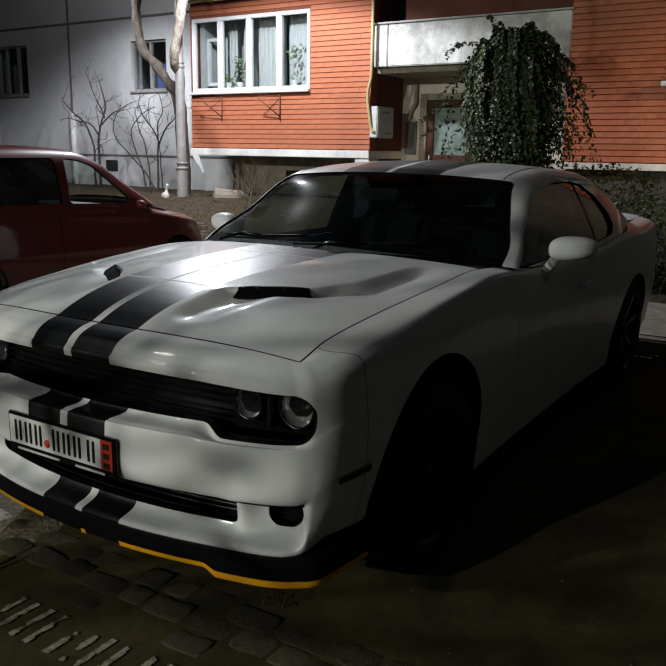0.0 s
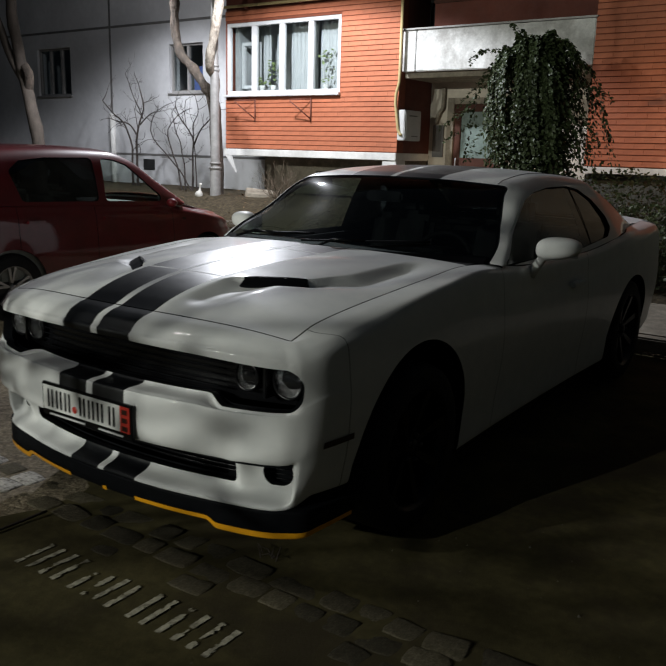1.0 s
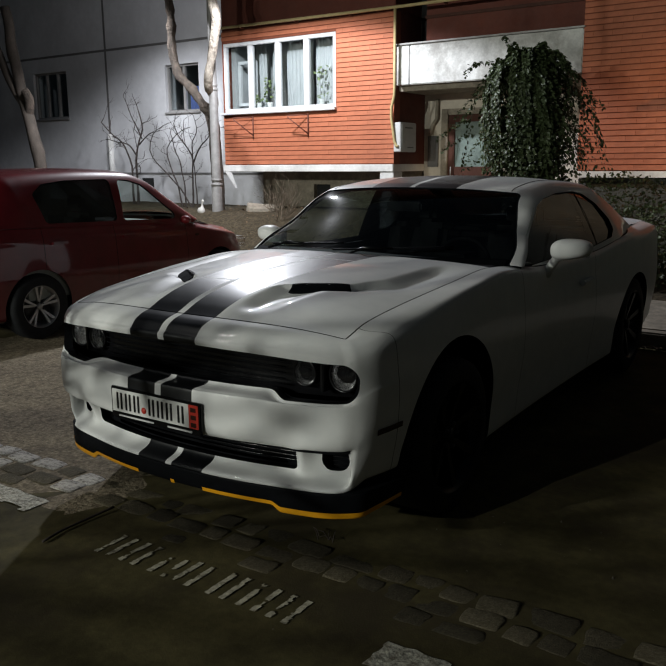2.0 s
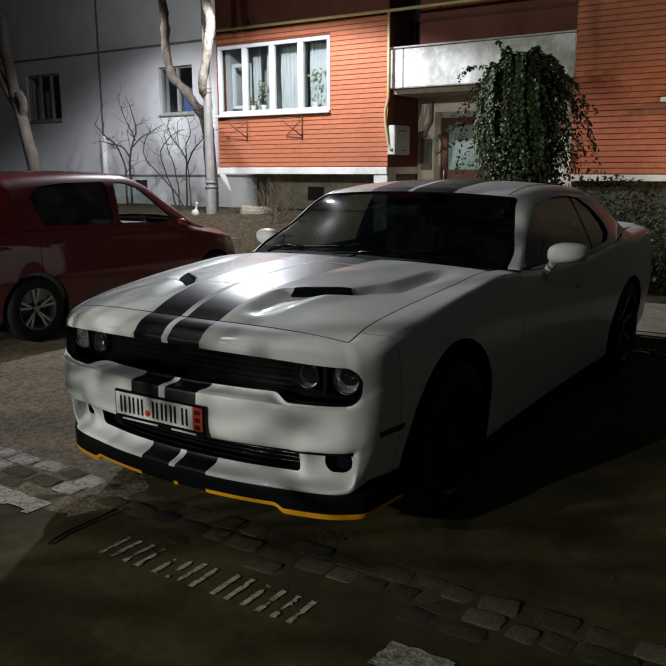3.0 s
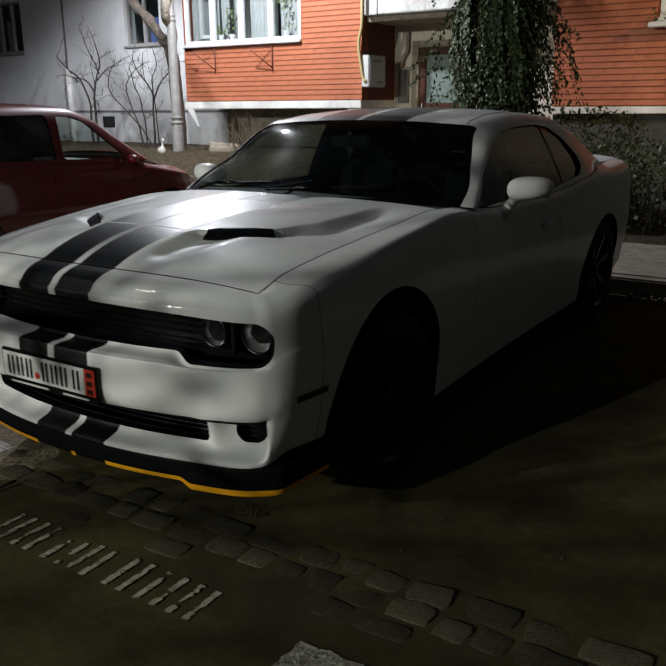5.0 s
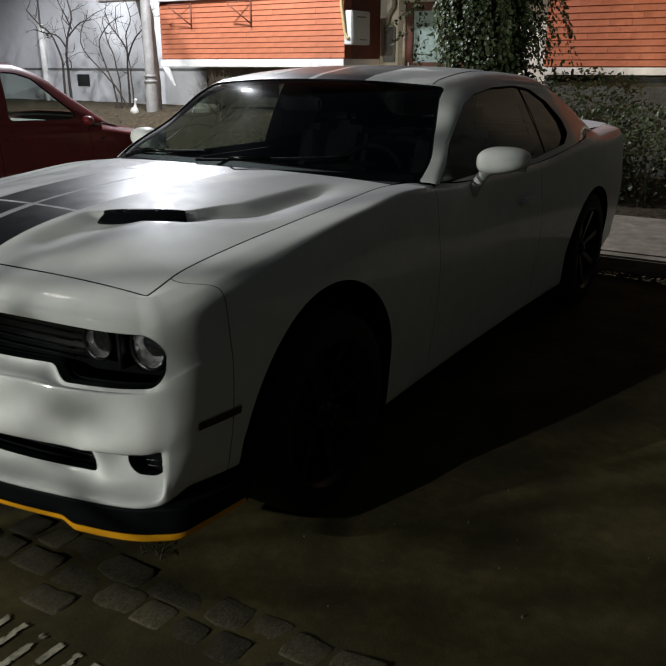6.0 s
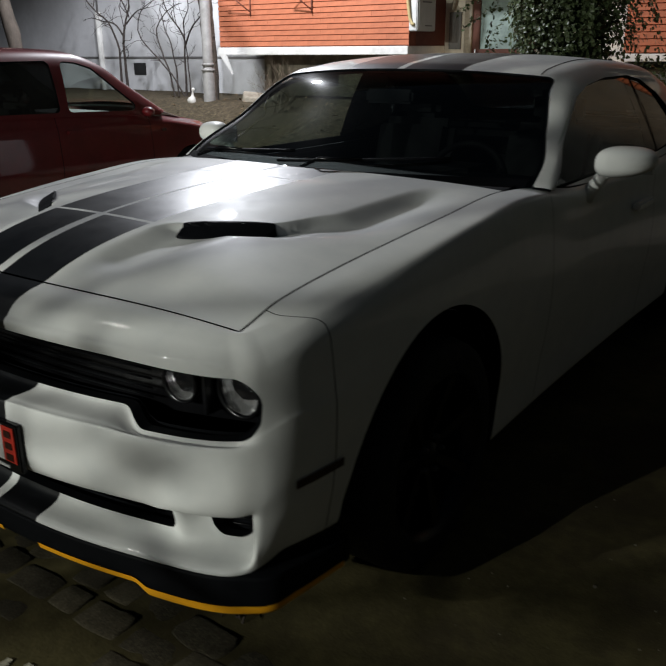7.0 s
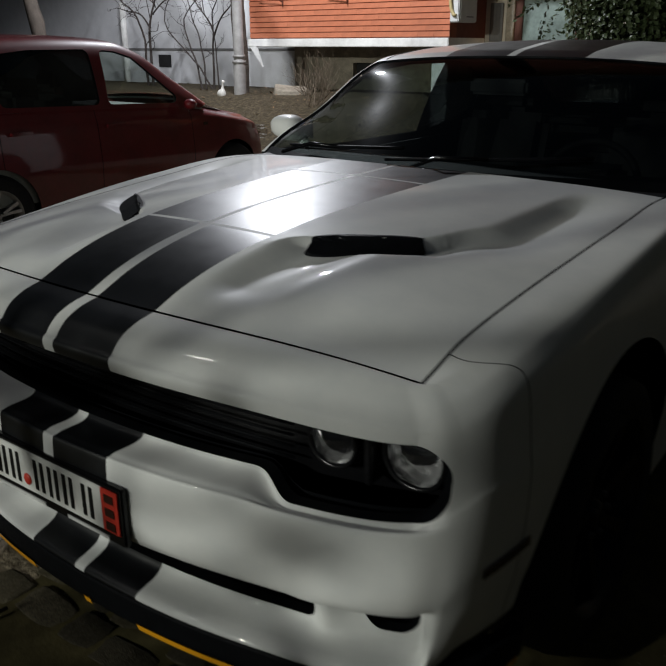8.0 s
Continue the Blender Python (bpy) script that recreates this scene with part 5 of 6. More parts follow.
def window_unit(name, x0, x1, z0, z1, y, sashes, label, sill=True, material=PVC, deep=0.08, bar=0.055):
    """A framed window of so many sashes; the glass stands back from the wall's face."""
    ob = thing(name, label, "window", kind="structure")
    t = min(0.065, bar + 0.01)
    box("window_frame", x0, x1, y, y + deep, z1 - t, z1, material, ob, 0.006)
    box("window_frame", x0, x1, y, y + deep, z0, z0 + t, material, ob, 0.006)
    for x in (x0, x1 - t):
        box("window_frame", x, x + t, y, y + deep, z0 + t, z1 - t, material, ob, 0.006)
    w = (x1 - x0) / sashes
    for k in range(1, sashes):
        xm = x0 + w * k
        box("mullion", xm - bar, xm + bar, y + 0.004, y + deep - 0.004, z0 + t, z1 - t, material, ob, 0.006)
    for k in range(sashes):
        pane = box("pane", x0 + w * k + 0.05, x0 + w * (k + 1) - 0.05, y + 0.04, y + 0.046, z0 + t - 0.01, z1 - t + 0.01, PANE, ob, 0)
        pane.visible_shadow = False
    if sill:
        box("window_sill", x0 - 0.03, x1 + 0.03, y - 0.10, y + 0.02, z0 - 0.045, z0 - 0.004, material, ob, 0.008)
    return ob


def room_behind(x0, x1, z0, z1, y0, deep, name):
    """A plain dim room behind a window."""
    bm = bmesh.new()
    box_bm(x0, x1, y0 + deep, y0 + deep + 0.1, z0, z1, 0, bm)
    box_bm(x0, x1, y0, y0 + deep, z0 - 0.1, z0, 0, bm)
    box_bm(x0, x1, y0, y0 + deep, z1, z1 + 0.1, 0, bm)
    box_bm(x0 - 0.1, x0, y0, y0 + deep, z0, z1, 0, bm)
    box_bm(x1, x1 + 0.1, y0, y0 + deep, z0, z1, 0, bm)
    return tagged(part(name, bm, ROOM), "plain dim room behind the window", "room", kind="structure")


def curtain(x0, x1, z0, z1, y, folds, label):
    v, f = [], []
    n = folds * 8
    for i in range(n + 1):
        x = x0 + (x1 - x0) * i / n
        dy = 0.022 * math.sin(2 * math.pi * folds * i / n) + 0.008 * math.sin(7.3 * i / n * folds)
        for j in range(9):
            v.append((x + 0.006 * math.sin(j + i), y + dy * (0.6 + 0.4 * (1 - j / 8)), z0 + (z1 - z0) * j / 8))
    for i in range(n):
        for j in range(8):
            f.append((i * 9 + j, i * 9 + 9 + j, i * 9 + 10 + j, i * 9 + j + 1))
    return tagged(mesh_object("curtain", v, f, CURTAIN, smooth=True), label, "curtain")


WIN = (-7.93, -5.44, 2.50, 3.72)
GREY_HOLES = [(-14.95, -13.72, 2.66, 3.72), (-10.50, -9.54, 2.66, 3.62)]
wall("wall_grey", -24, -7.9, BACK, BACK + 0.3, 0, TOP, RENDER_GREY, "grey-white rendered wall panels with dark joints, lit by a street lamp", GREY_HOLES)
wall("wall_basement", -7.9, -4.35, BACK, BACK + 0.3, 0, 1.45, CONCRETE, "grey rendered basement wall under the bay", [(-6.66, -6.28, 0.92, 1.18)])
bay = wall("wall_bay", -7.95, -4.30, FRONT + 0.02, FRONT + 0.20, 1.55, 3.93, MORTAR, "orange brick-clad bay on a white slab", [WIN])
box("bay_side", -4.48, -4.30, FRONT + 0.20, BACK, 1.55, 3.93, MAROON, bay, 0.004)
box("bay_side", -7.95, -7.895, FRONT + 0.20, BACK, 1.55, 3.93, MAROON, bay, 0.004)
box("upper_bay", -7.95, -4.30, FRONT + 0.02, BACK, 3.93, TOP, MAROON, bay, 0.01, "maroon rendered upper storey")
box("slab_edge", -7.98, -4.30, FRONT - 0.02, BACK, 1.43, 1.55, RENDER_WHITE, bay, 0.008, "white slab edge below the bay")
box("slab_post", -4.56, -4.30, FRONT, FRONT + 0.3, 0, 1.428, RENDER_WHITE, bay, 0.008)
box("bay_floor", -7.9, -4.4, FRONT + 0.25, BACK + 2.2, 1.56, 1.62, ROOM, bay, 0)
verts = [(-7.93, FRONT - 0.03, 1.43), (-7.80, FRONT - 0.03, 1.43), (-7.68, FRONT - 0.03, 1.13), (-7.93, FRONT + 0.01, 1.43), (-7.80, FRONT + 0.01, 1.43), (-7.68, FRONT + 0.01, 1.13)]
mesh_object("slab_bracket", verts, [(0, 1, 2), (5, 4, 3), (0, 2, 5, 3), (0, 3, 4, 1), (1, 4, 5, 2)], RENDER_WHITE, bay)
room_behind(-7.79, -4.5, 1.7, 3.88, FRONT + 0.205, 0.6, "room_bay")
window_unit("window_1", *WIN, FRONT + 0.03, 4, "white four-sash plastic window with net curtains and house plants", True)
curtain(-6.05, -5.52, 2.55, 3.68, FRONT + 0.32, 6, "white net curtain with soft folds")
curtain(-6.70, -6.12, 2.55, 3.68, FRONT + 0.34, 7, "white net curtain with soft folds")
curtain(-7.02, -6.82, 2.55, 3.68, FRONT + 0.34, 3, "white net curtain drawn to the side")
curtain(-7.35, -7.18, 2.55, 3.68, FRONT + 0.36, 2, "white net curtain drawn to the side")
sash = thing("open_sash", "white inner sash standing ajar behind the glass", "window sash")
box("sash_frame", -7.78, -7.72, FRONT + 0.25, FRONT + 0.32, 2.62, 3.42, PVC, sash, 0.006)
box("sash_frame", -7.42, -7.36, FRONT + 0.25, FRONT + 0.32, 2.62, 3.42, PVC, sash, 0.006)
box("sash_frame", -7.72, -7.42, FRONT + 0.25, FRONT + 0.32, 3.36, 3.42, PVC, sash, 0.006)
box("sash_frame", -7.72, -7.42, FRONT + 0.25, FRONT + 0.32, 2.62, 2.68, PVC, sash, 0.006)

room_behind(-15.2, -13.5, 2.5, 3.9, BACK + 0.3, 1.5, "room_left")
room_behind(-10.8, -9.3, 2.5, 3.8, BACK + 0.3, 1.5, "room_middle")
OLD_FRAME = surface("old_grey_frame", (0.30, 0.29, 0.28), 0.6, vary=0.15, scale=12)
window_unit("window_2", *GREY_HOLES[0], BACK + 0.06, 3, "dark three-pane window with a grey frame", True, material=OLD_FRAME, bar=0.032)
window_unit("window_3", *GREY_HOLES[1], BACK + 0.06, 2, "dark two-pane window, blue blind behind one pane", True, material=OLD_FRAME, bar=0.032)
tagged(box("window_blind", -9.98, -9.60, BACK + 0.2, BACK + 0.22, 2.7, 3.18, BLUE_CLOTH, None, 0.004), "pale blue blind half drawn behind the pane", "blind")
for x, z0, z1 in ((-12.33, 0.2, TOP), (-8.35, 4.1, TOP)):
    tagged(box("panel_joint", x - 0.03, x + 0.03, BACK - 0.006, BACK + 0.02, z0, z1, PLINTH, None, 0.002), "dark vertical joint between wall panels", "joint", kind="structure")
tagged(box("panel_joint", -24, -7.95, BACK - 0.007, BACK + 0.02, 4.04, 4.09, PLINTH, None, 0.002), "dark horizontal joint between wall panels", "joint", kind="structure")
tagged(box("plinth_line", -24, -7.9, BACK - 0.012, BACK + 0.02, 1.36, 1.40, PLINTH, None, 0.003), "dark drip line above the plinth", "joint", kind="structure")
tagged(box("basement_vent", -11.35, -11.0, BACK - 0.012, BACK + 0.02, 1.05, 1.28, BLACK_VOID, None, 0.004), "small dark basement vent", "vent", kind="structure")
tagged(box("basement_vent", -6.66, -6.28, BACK + 0.1, BACK + 0.2, 0.92, 1.18, BLACK_VOID, None, 0.004), "small dark basement vent", "vent", kind="structure")
tagged(tube("downpipe", [(-12.27, BACK - 0.05, 0.2), (-12.27, BACK - 0.05, 2.25)], 0.062, RENDER_WHITE, None, 12), "short white downpipe at the wall joint", "pipe")

# entrance
DOORWAY = (-3.98, -2.72, 0.35, 2.46)
ENTRANCE_RENDER = surface("beige_render", (0.60, 0.54, 0.45), 0.85, vary=0.12, scale=3, bump=0.002, bump_scale=80, stain=(0.48, 0.43, 0.36))
wall("wall_entrance", -4.30, -1.30, BACK, BACK + 0.25, 0, TOP, ENTRANCE_RENDER, "pale rendered wall round the entrance door", [DOORWAY])
entrance = thing("entrance_canopy", "weathered white concrete canopy over the entrance", "canopy", kind="structure")
box("canopy_face", -4.02, -1.28, FRONT, FRONT + 0.14, 2.785, 3.385, STAINED, entrance, 0.012)
box("canopy_end", -4.26, -4.035, FRONT + 0.005, FRONT + 0.14, 2.785, 3.395, STAINED, entrance, 0.008)
box("canopy_soffit", -4.28, -1.30, FRONT + 0.14, BACK, 2.70, 2.80, CONCRETE, entrance, 0.006)
box("canopy_flashing", -4.28, -1.26, FRONT - 0.03, FRONT + 0.2, 3.39, 3.415, GALV, entrance, 0.003)
loggia = thing("loggia", "maroon rendered loggia parapet above the canopy", "loggia", kind="structure")
box("parapet", -3.85, -1.30, FRONT + 0.22, FRONT + 0.34, 3.42, TOP, MAROON, loggia, 0.01)
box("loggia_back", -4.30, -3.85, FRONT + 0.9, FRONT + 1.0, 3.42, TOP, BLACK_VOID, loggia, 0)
box("parapet_band", -3.86, -1.30, FRONT + 0.20, FRONT + 0.24, 3.78, 3.83, DOOR_BROWN, loggia, 0.006)
door = thing("door_1", "brown entrance door with a large frosted pane, closed", "door", kind="structure")
box("door_frame", -3.98, -3.86, BACK - 0.01, BACK + 0.12, 0.35, 2.46, CONCRETE, door, 0.008)
box("door_frame", -2.84, -2.72, BACK - 0.01, BACK + 0.12, 0.35, 2.46, CONCRETE, door, 0.008)
box("door_frame", -3.86, -2.84, BACK - 0.01, BACK + 0.12, 2.36, 2.46, CONCRETE, door, 0.008)
box("stile", -3.86, -3.74, BACK + 0.03, BACK + 0.09, 0.36, 2.36, DOOR_BROWN, door, 0.006)
box("stile", -2.96, -2.84, BACK + 0.03, BACK + 0.09, 0.36, 2.36, DOOR_BROWN, door, 0.006)
box("rail", -3.74, -2.96, BACK + 0.03, BACK + 0.09, 2.24, 2.36, DOOR_BROWN, door, 0.006)
# rail raised: its top part imitates a brown reflection low in the pane
box("rail", -3.74, -2.96, BACK + 0.03, BACK + 0.09, 0.36, 1.50, DOOR_BROWN, door, 0.006)
box("pane", -3.74, -2.96, BACK + 0.055, BACK + 0.063, 1.50, 2.24, FROSTED, door, 0)
tube("door_handle", [(-3.78, BACK - 0.02, 1.30), (-3.78, BACK - 0.03, 1.40), (-3.78, BACK - 0.02, 1.50)], 0.01, ALLOY, door, 6)
FROST = surface("green_grey_hall", (0.20, 0.26, 0.24), 0.8, vary=0.2, scale=2)
tagged(box("wall_hall", -4.2, -2.5, BACK + 0.8, BACK + 0.9, 0.3, 2.6, FROST, None, 0), "pale green hall wall behind the door", "wall", kind="structure")
tagged(box("doorstep", -4.25, -1.35, FRONT + 0.1, BACK, 0.0, 0.34, CONCRETE, None, 0.012), "concrete doorstep of the entrance", "step", kind="structure")
poster = thing("notice_board", "grey notice board on the entrance wall", "notice board")
box("board", -4.22, -4.02, BACK - 0.03, BACK - 0.004, 1.50, 2.02, PLINTH, poster, 0.004)
lamp_arm = thing("entrance_conduit", "bent grey conduit on the entrance wall", "conduit")
tube("conduit", [(-4.16, BACK - 0.04, 2.05), (-4.12, BACK - 0.05, 2.2), (-4.04, BACK - 0.05, 2.30), (-4.04, BACK - 0.04, 2.62)], 0.035, CONCRETE, lamp_arm, 8)

# right-hand wall
right_wall = wall("wall_right", -1.28, 1.75, FRONT + 0.02, FRONT + 0.3, 1.44, TOP, MORTAR, "orange brick-clad wall on a white band", [(0.02, 1.6, 2.50, 3.75)])
# unseen wall added past the brick; its grey tones the coupe's window reflections
wall("wall_end_unseen", 1.75, 14, FRONT - 0.02, FRONT + 0.3, 0, TOP, PLINTH, "unseen dark grey wall beyond the end window, added to tone reflections")
box("wall_base", -1.28, 1.75, FRONT + 0.10, FRONT + 0.3, 0, 1.335, DARK_BASE, right_wall, 0.006)
box("white_band", -1.28, 1.75, FRONT - 0.01, FRONT + 0.3, 1.345, 1.435, RENDER_WHITE, right_wall, 0.006)
box("return_wall", -1.30, -1.20, FRONT + 0.3, BACK, 0, TOP, MAROON, right_wall, 0.004)
box("upper_cladding", -1.28, 1.75, FRONT - 0.004, FRONT + 0.018, 3.98, TOP, MAROON, right_wall, 0.004)
window_unit("window_4", 0.02, 1.6, 2.50, 3.75, FRONT + 0.03, 2, "white plastic window at the wall's end", True)
room_behind(-0.2, 1.9, 2.3, 3.9, FRONT + 0.3, 1.5, "room_right")
tagged(box("wall_roof", -24, 14, FRONT, 20, TOP, TOP + 0.3, CONCRETE, None, 0), "flat roof edge of the building", "roof", kind="structure")

# gas pipe and meter box
pipe = thing("gas_pipe", "thin yellow gas pipe on wall brackets", "pipe")
tube("main_run", [(-7.93, FRONT - 0.09, 3.975), (-4.27, FRONT - 0.09, 3.955), (-2.2, FRONT - 0.09, 3.96), (2.0, FRONT - 0.09, 3.97)], 0.025, PIPE_YELLOW, pipe, 10)
tube("drop", [(-4.24, FRONT - 0.09, 3.95), (-4.24, FRONT - 0.09, 2.72), (-4.25, FRONT - 0.08, 2.62), (-4.31, FRONT - 0.06, 2.45), (-4.32, FRONT - 0.05, 2.30), (-4.27, FRONT - 0.03, 1.92), (-4.24, FRONT - 0.02, 1.84), (-4.20, FRONT - 0.02, 1.83)], 0.024, PIPE_YELLOW, pipe, 10)
for x in (-7.4, -6.2, -5.1, -3.4):
    box("bracket", x - 0.012, x + 0.012, FRONT - 0.10, FRONT + 0.03, 3.925, 3.955, RUST, pipe, 0.002)
meter = thing("meter_box", "light grey gas meter box on the bay's side", "meter box")
box("body", -4.298, -4.165, FRONT - 0.01, FRONT + 0.52, 1.745, 2.215, BOX_GREY, meter, 0.012)
box("door", -4.168, -4.155, FRONT + 0.03, FRONT + 0.48, 1.775, 2.185, BOX_GREY, meter, 0.006)
box("caption_bar", -4.1555, -4.1535, FRONT + 0.12, FRONT + 0.38, 2.12, 2.14, PLINTH, meter, 0)
box("caption_bar", -4.1555, -4.1535, FRONT + 0.2, FRONT + 0.4, 1.81, 1.825, PLINTH, meter, 0)
for x in (-7.48, -6.25):
    br = thing("window_box_bracket", "rusty empty window-box bracket under the window", "bracket", group="brackets under the window")
    tube("upright", [(x + 0.25, FRONT - 0.02, 2.42), (x + 0.25, FRONT - 0.02, 2.02)], 0.012, RUST, br, 6)
    tube("strut", [(x + 0.25, FRONT - 0.03, 2.08), (x, FRONT - 0.28, 2.36)], 0.010, RUST, br, 6)
    tube("arm", [(x + 0.25, FRONT - 0.02, 2.40), (x, FRONT - 0.28, 2.38)], 0.010, RUST, br, 6)


# unseen dark wall, added past the coupe's other side to block low sky light
tagged(box("yard_side_blocker", 9.2, 9.5, -14.0, FRONT, -0.1, 7.5, DARK_BASE, None, 0.01), "unseen dark wall added to hold sky light off the coupe's side", "wall", kind="structure")


# ---- pole, trees, shrubs ----
def build_pole():
    pole = thing("street_lamp", "grey steel street lamp pole with joint collars and arm", "street lamp")
    x, y = -7.37, 6.08
    lathe("pole", [(0.095, 0.1), (0.091, 1.2), (0.078, 1.25), (0.073, 2.8), (0.066, 2.86), (0.058, 4.75)], GALV, pole, "z", (x, y, 0), 24)
    for z, r in ((1.22, 0.105), (1.30, 0.094), (2.83, 0.083), (2.90, 0.077)):
        lathe("collar", [(r * 0.9, z - 0.02), (r, z - 0.015), (r, z + 0.015), (r * 0.9, z + 0.02)], GALV, pole, "z", (x, y, 0), 24)
    tube("arm", [(x, y, 4.7), (x + 0.3, y - 0.25, 4.85), (-6.2, 5.0, 5.1), (-5.55, 4.42, 4.97)], 0.03, GALV, pole, 10)
    bm = box_bm(-0.14, 0.14, -0.3, 0.3, 0, 0.09, 0.03)
    bmesh.ops.transform(bm, matrix=pose(-5.4, 4.3, 4.84, 0, 0, 48), verts=bm.verts)
    part("lamp_head", bm, TRIM_GREY, pole)
    # second arm and head, added to carry the left wall's fill light
    tube("arm", [(x, y, 4.72), (x - 0.4, y - 0.18, 4.98), (-8.8, 5.48, 4.90)], 0.03, GALV, pole, 10)
    bm = box_bm(-0.14, 0.14, -0.3, 0.3, 0, 0.09, 0.03)
    bmesh.ops.transform(bm, matrix=pose(-9.0, 5.4, 4.80, 0, 0, -60), verts=bm.verts)
    part("lamp_head", bm, TRIM_GREY, pole)


build_pole()


def wobble_line(points, n, amount, seed, scale=2.0):
    """A polyline resampled smoothly through points, with small bends."""
    pts = np.array(points, float)
    t = np.r_[0, np.cumsum(np.linalg.norm(np.diff(pts, axis=0), axis=1))]
    cs = [pchip(t, pts[:, k]) for k in range(3)]
    out = []
    for k in range(n):
        q = t[-1] * k / (n - 1)
        p = Vector([float(c(q)) for c in cs])
        w = noise.noise_vector((q * scale, seed * 5.1, 0.3))
        out.append(p + w * amount * (1 if 0 < k < n - 1 else 0.3))
    return out


def limb(name, points, r0, r1, parent, seed, n=22, sides=14, knob=0.18, material=None):
    pts = wobble_line(points, n, 0.035, seed)
    radii = [(r0 + (r1 - r0) * k / (n - 1)) * (1 + knob * noise.noise((k * 0.55, seed, 0))) for k in range(n)]
    return tube(name, pts, radii, material or BARK, parent, sides)


tree = thing("forked_tree", "pruned tree with a forked trunk and one limb paled as lamp-lit, leafless", "tree")
limb("trunk", [(-7.70, 6.5, 0.1), (-7.72, 6.5, 1.2), (-7.72, 6.46, 2.1), (-7.76, 6.42, 2.45)], 0.12, 0.105, tree, 1)
limb("limb", [(-7.70, 6.42, 2.38), (-7.84, 6.4, 2.56), (-8.15, 6.4, 2.88), (-8.50, 6.4, 3.2), (-8.64, 6.4, 3.65), (-8.60, 6.4, 4.1), (-8.72, 6.4, 4.7), (-8.8, 6.4, 5.4)], 0.085, 0.072, tree, 2, 40, 14, 0.55)
limb("limb", [(-7.70, 6.42, 2.42), (-7.55, 6.3, 2.65), (-7.33, 5.92, 2.9), (-7.20, 5.84, 3.2), (-7.08, 5.84, 3.6), (-7.03, 5.84, 3.95), (-7.10, 5.84, 4.3), (-7.02, 5.84, 5.4)], 0.066, 0.088, tree, 3, 30, 14, 0.3, LIT_LIMB_BARK)
left_tree = thing("leaning_tree", "bare leaning tree trunk with a pale pruning scar", "tree")
limb("trunk", [(-11.3, 5.4, 0.1), (-11.42, 5.45, 1.6), (-11.78, 5.5, 2.7), (-12.0, 5.5, 3.5), (-12.2, 5.5, 4.6)], 0.135, 0.095, left_tree, 5, material=DARK_BARK)
limb("limb", [(-11.72, 5.5, 2.5), (-11.62, 5.45, 2.85), (-11.66, 5.4, 3.0)], 0.095, 0.08, left_tree, 6, 8)
limb("limb", [(-11.72, 5.5, 2.6), (-12.0, 5.45, 3.0), (-12.25, 5.4, 3.5), (-12.6, 5.3, 4.6)], 0.09, 0.06, left_tree, 7, 12, material=DARK_BARK)


def bare_shrub(name, x, y, z, height, spread, stems, seed, label, thick=0.02, aim=None):
    """A leafless shrub: stems that fork again and again."""
    rnd = random.Random(seed)
    verts, faces = [], []

    def grow(p, d, length, r, level):
        pts, q, dd = [p], p, d
        steps = 5
        for k in range(steps):
            dd = (dd + Vector((rnd.uniform(-1, 1), rnd.uniform(-1, 1), rnd.uniform(-0.4, 0.7))) * 0.34).normalized()
            q = q + dd * length / steps
            pts.append(q)
        v, f = tube_mesh(pts, [r * (1 - 0.45 * k / steps) for k in range(steps + 1)], 5)
        base = len(verts)
        verts.extend(v)
        faces.extend([tuple(c + base for c in face) for face in f])
        if level > 0:
            for _ in range(rnd.choice((2, 3, 3))):
                k = rnd.randint(2, steps)
                side = Vector((rnd.uniform(-1, 1), rnd.uniform(-1, 1), rnd.uniform(0.0, 0.9)))
                grow(pts[k], (dd + side * 0.9).normalized(), length * rnd.uniform(0.5, 0.75), r * 0.6, level - 1)

    for k in range(stems):
        a = rnd.uniform(0, 6.28)
        d = Vector((math.cos(a) * spread, math.sin(a) * spread * 0.5, 1)).normalized()
        if aim:
            d = (Vector(aim) + Vector((0, rnd.uniform(-0.4, 0.4), rnd.uniform(-0.25, 0.3)))).normalized()
        grow(Vector((x + rnd.uniform(-0.1, 0.1), y, z)), d, height * rnd.uniform(0.4, 0.6), thick * rnd.uniform(0.7, 1.2), 3)
    ob = thing(name, label, "shrub")
    mesh_object("branch_work", verts, faces, DRY_TWIG if height < 1.5 else TWIG, ob)
    return ob


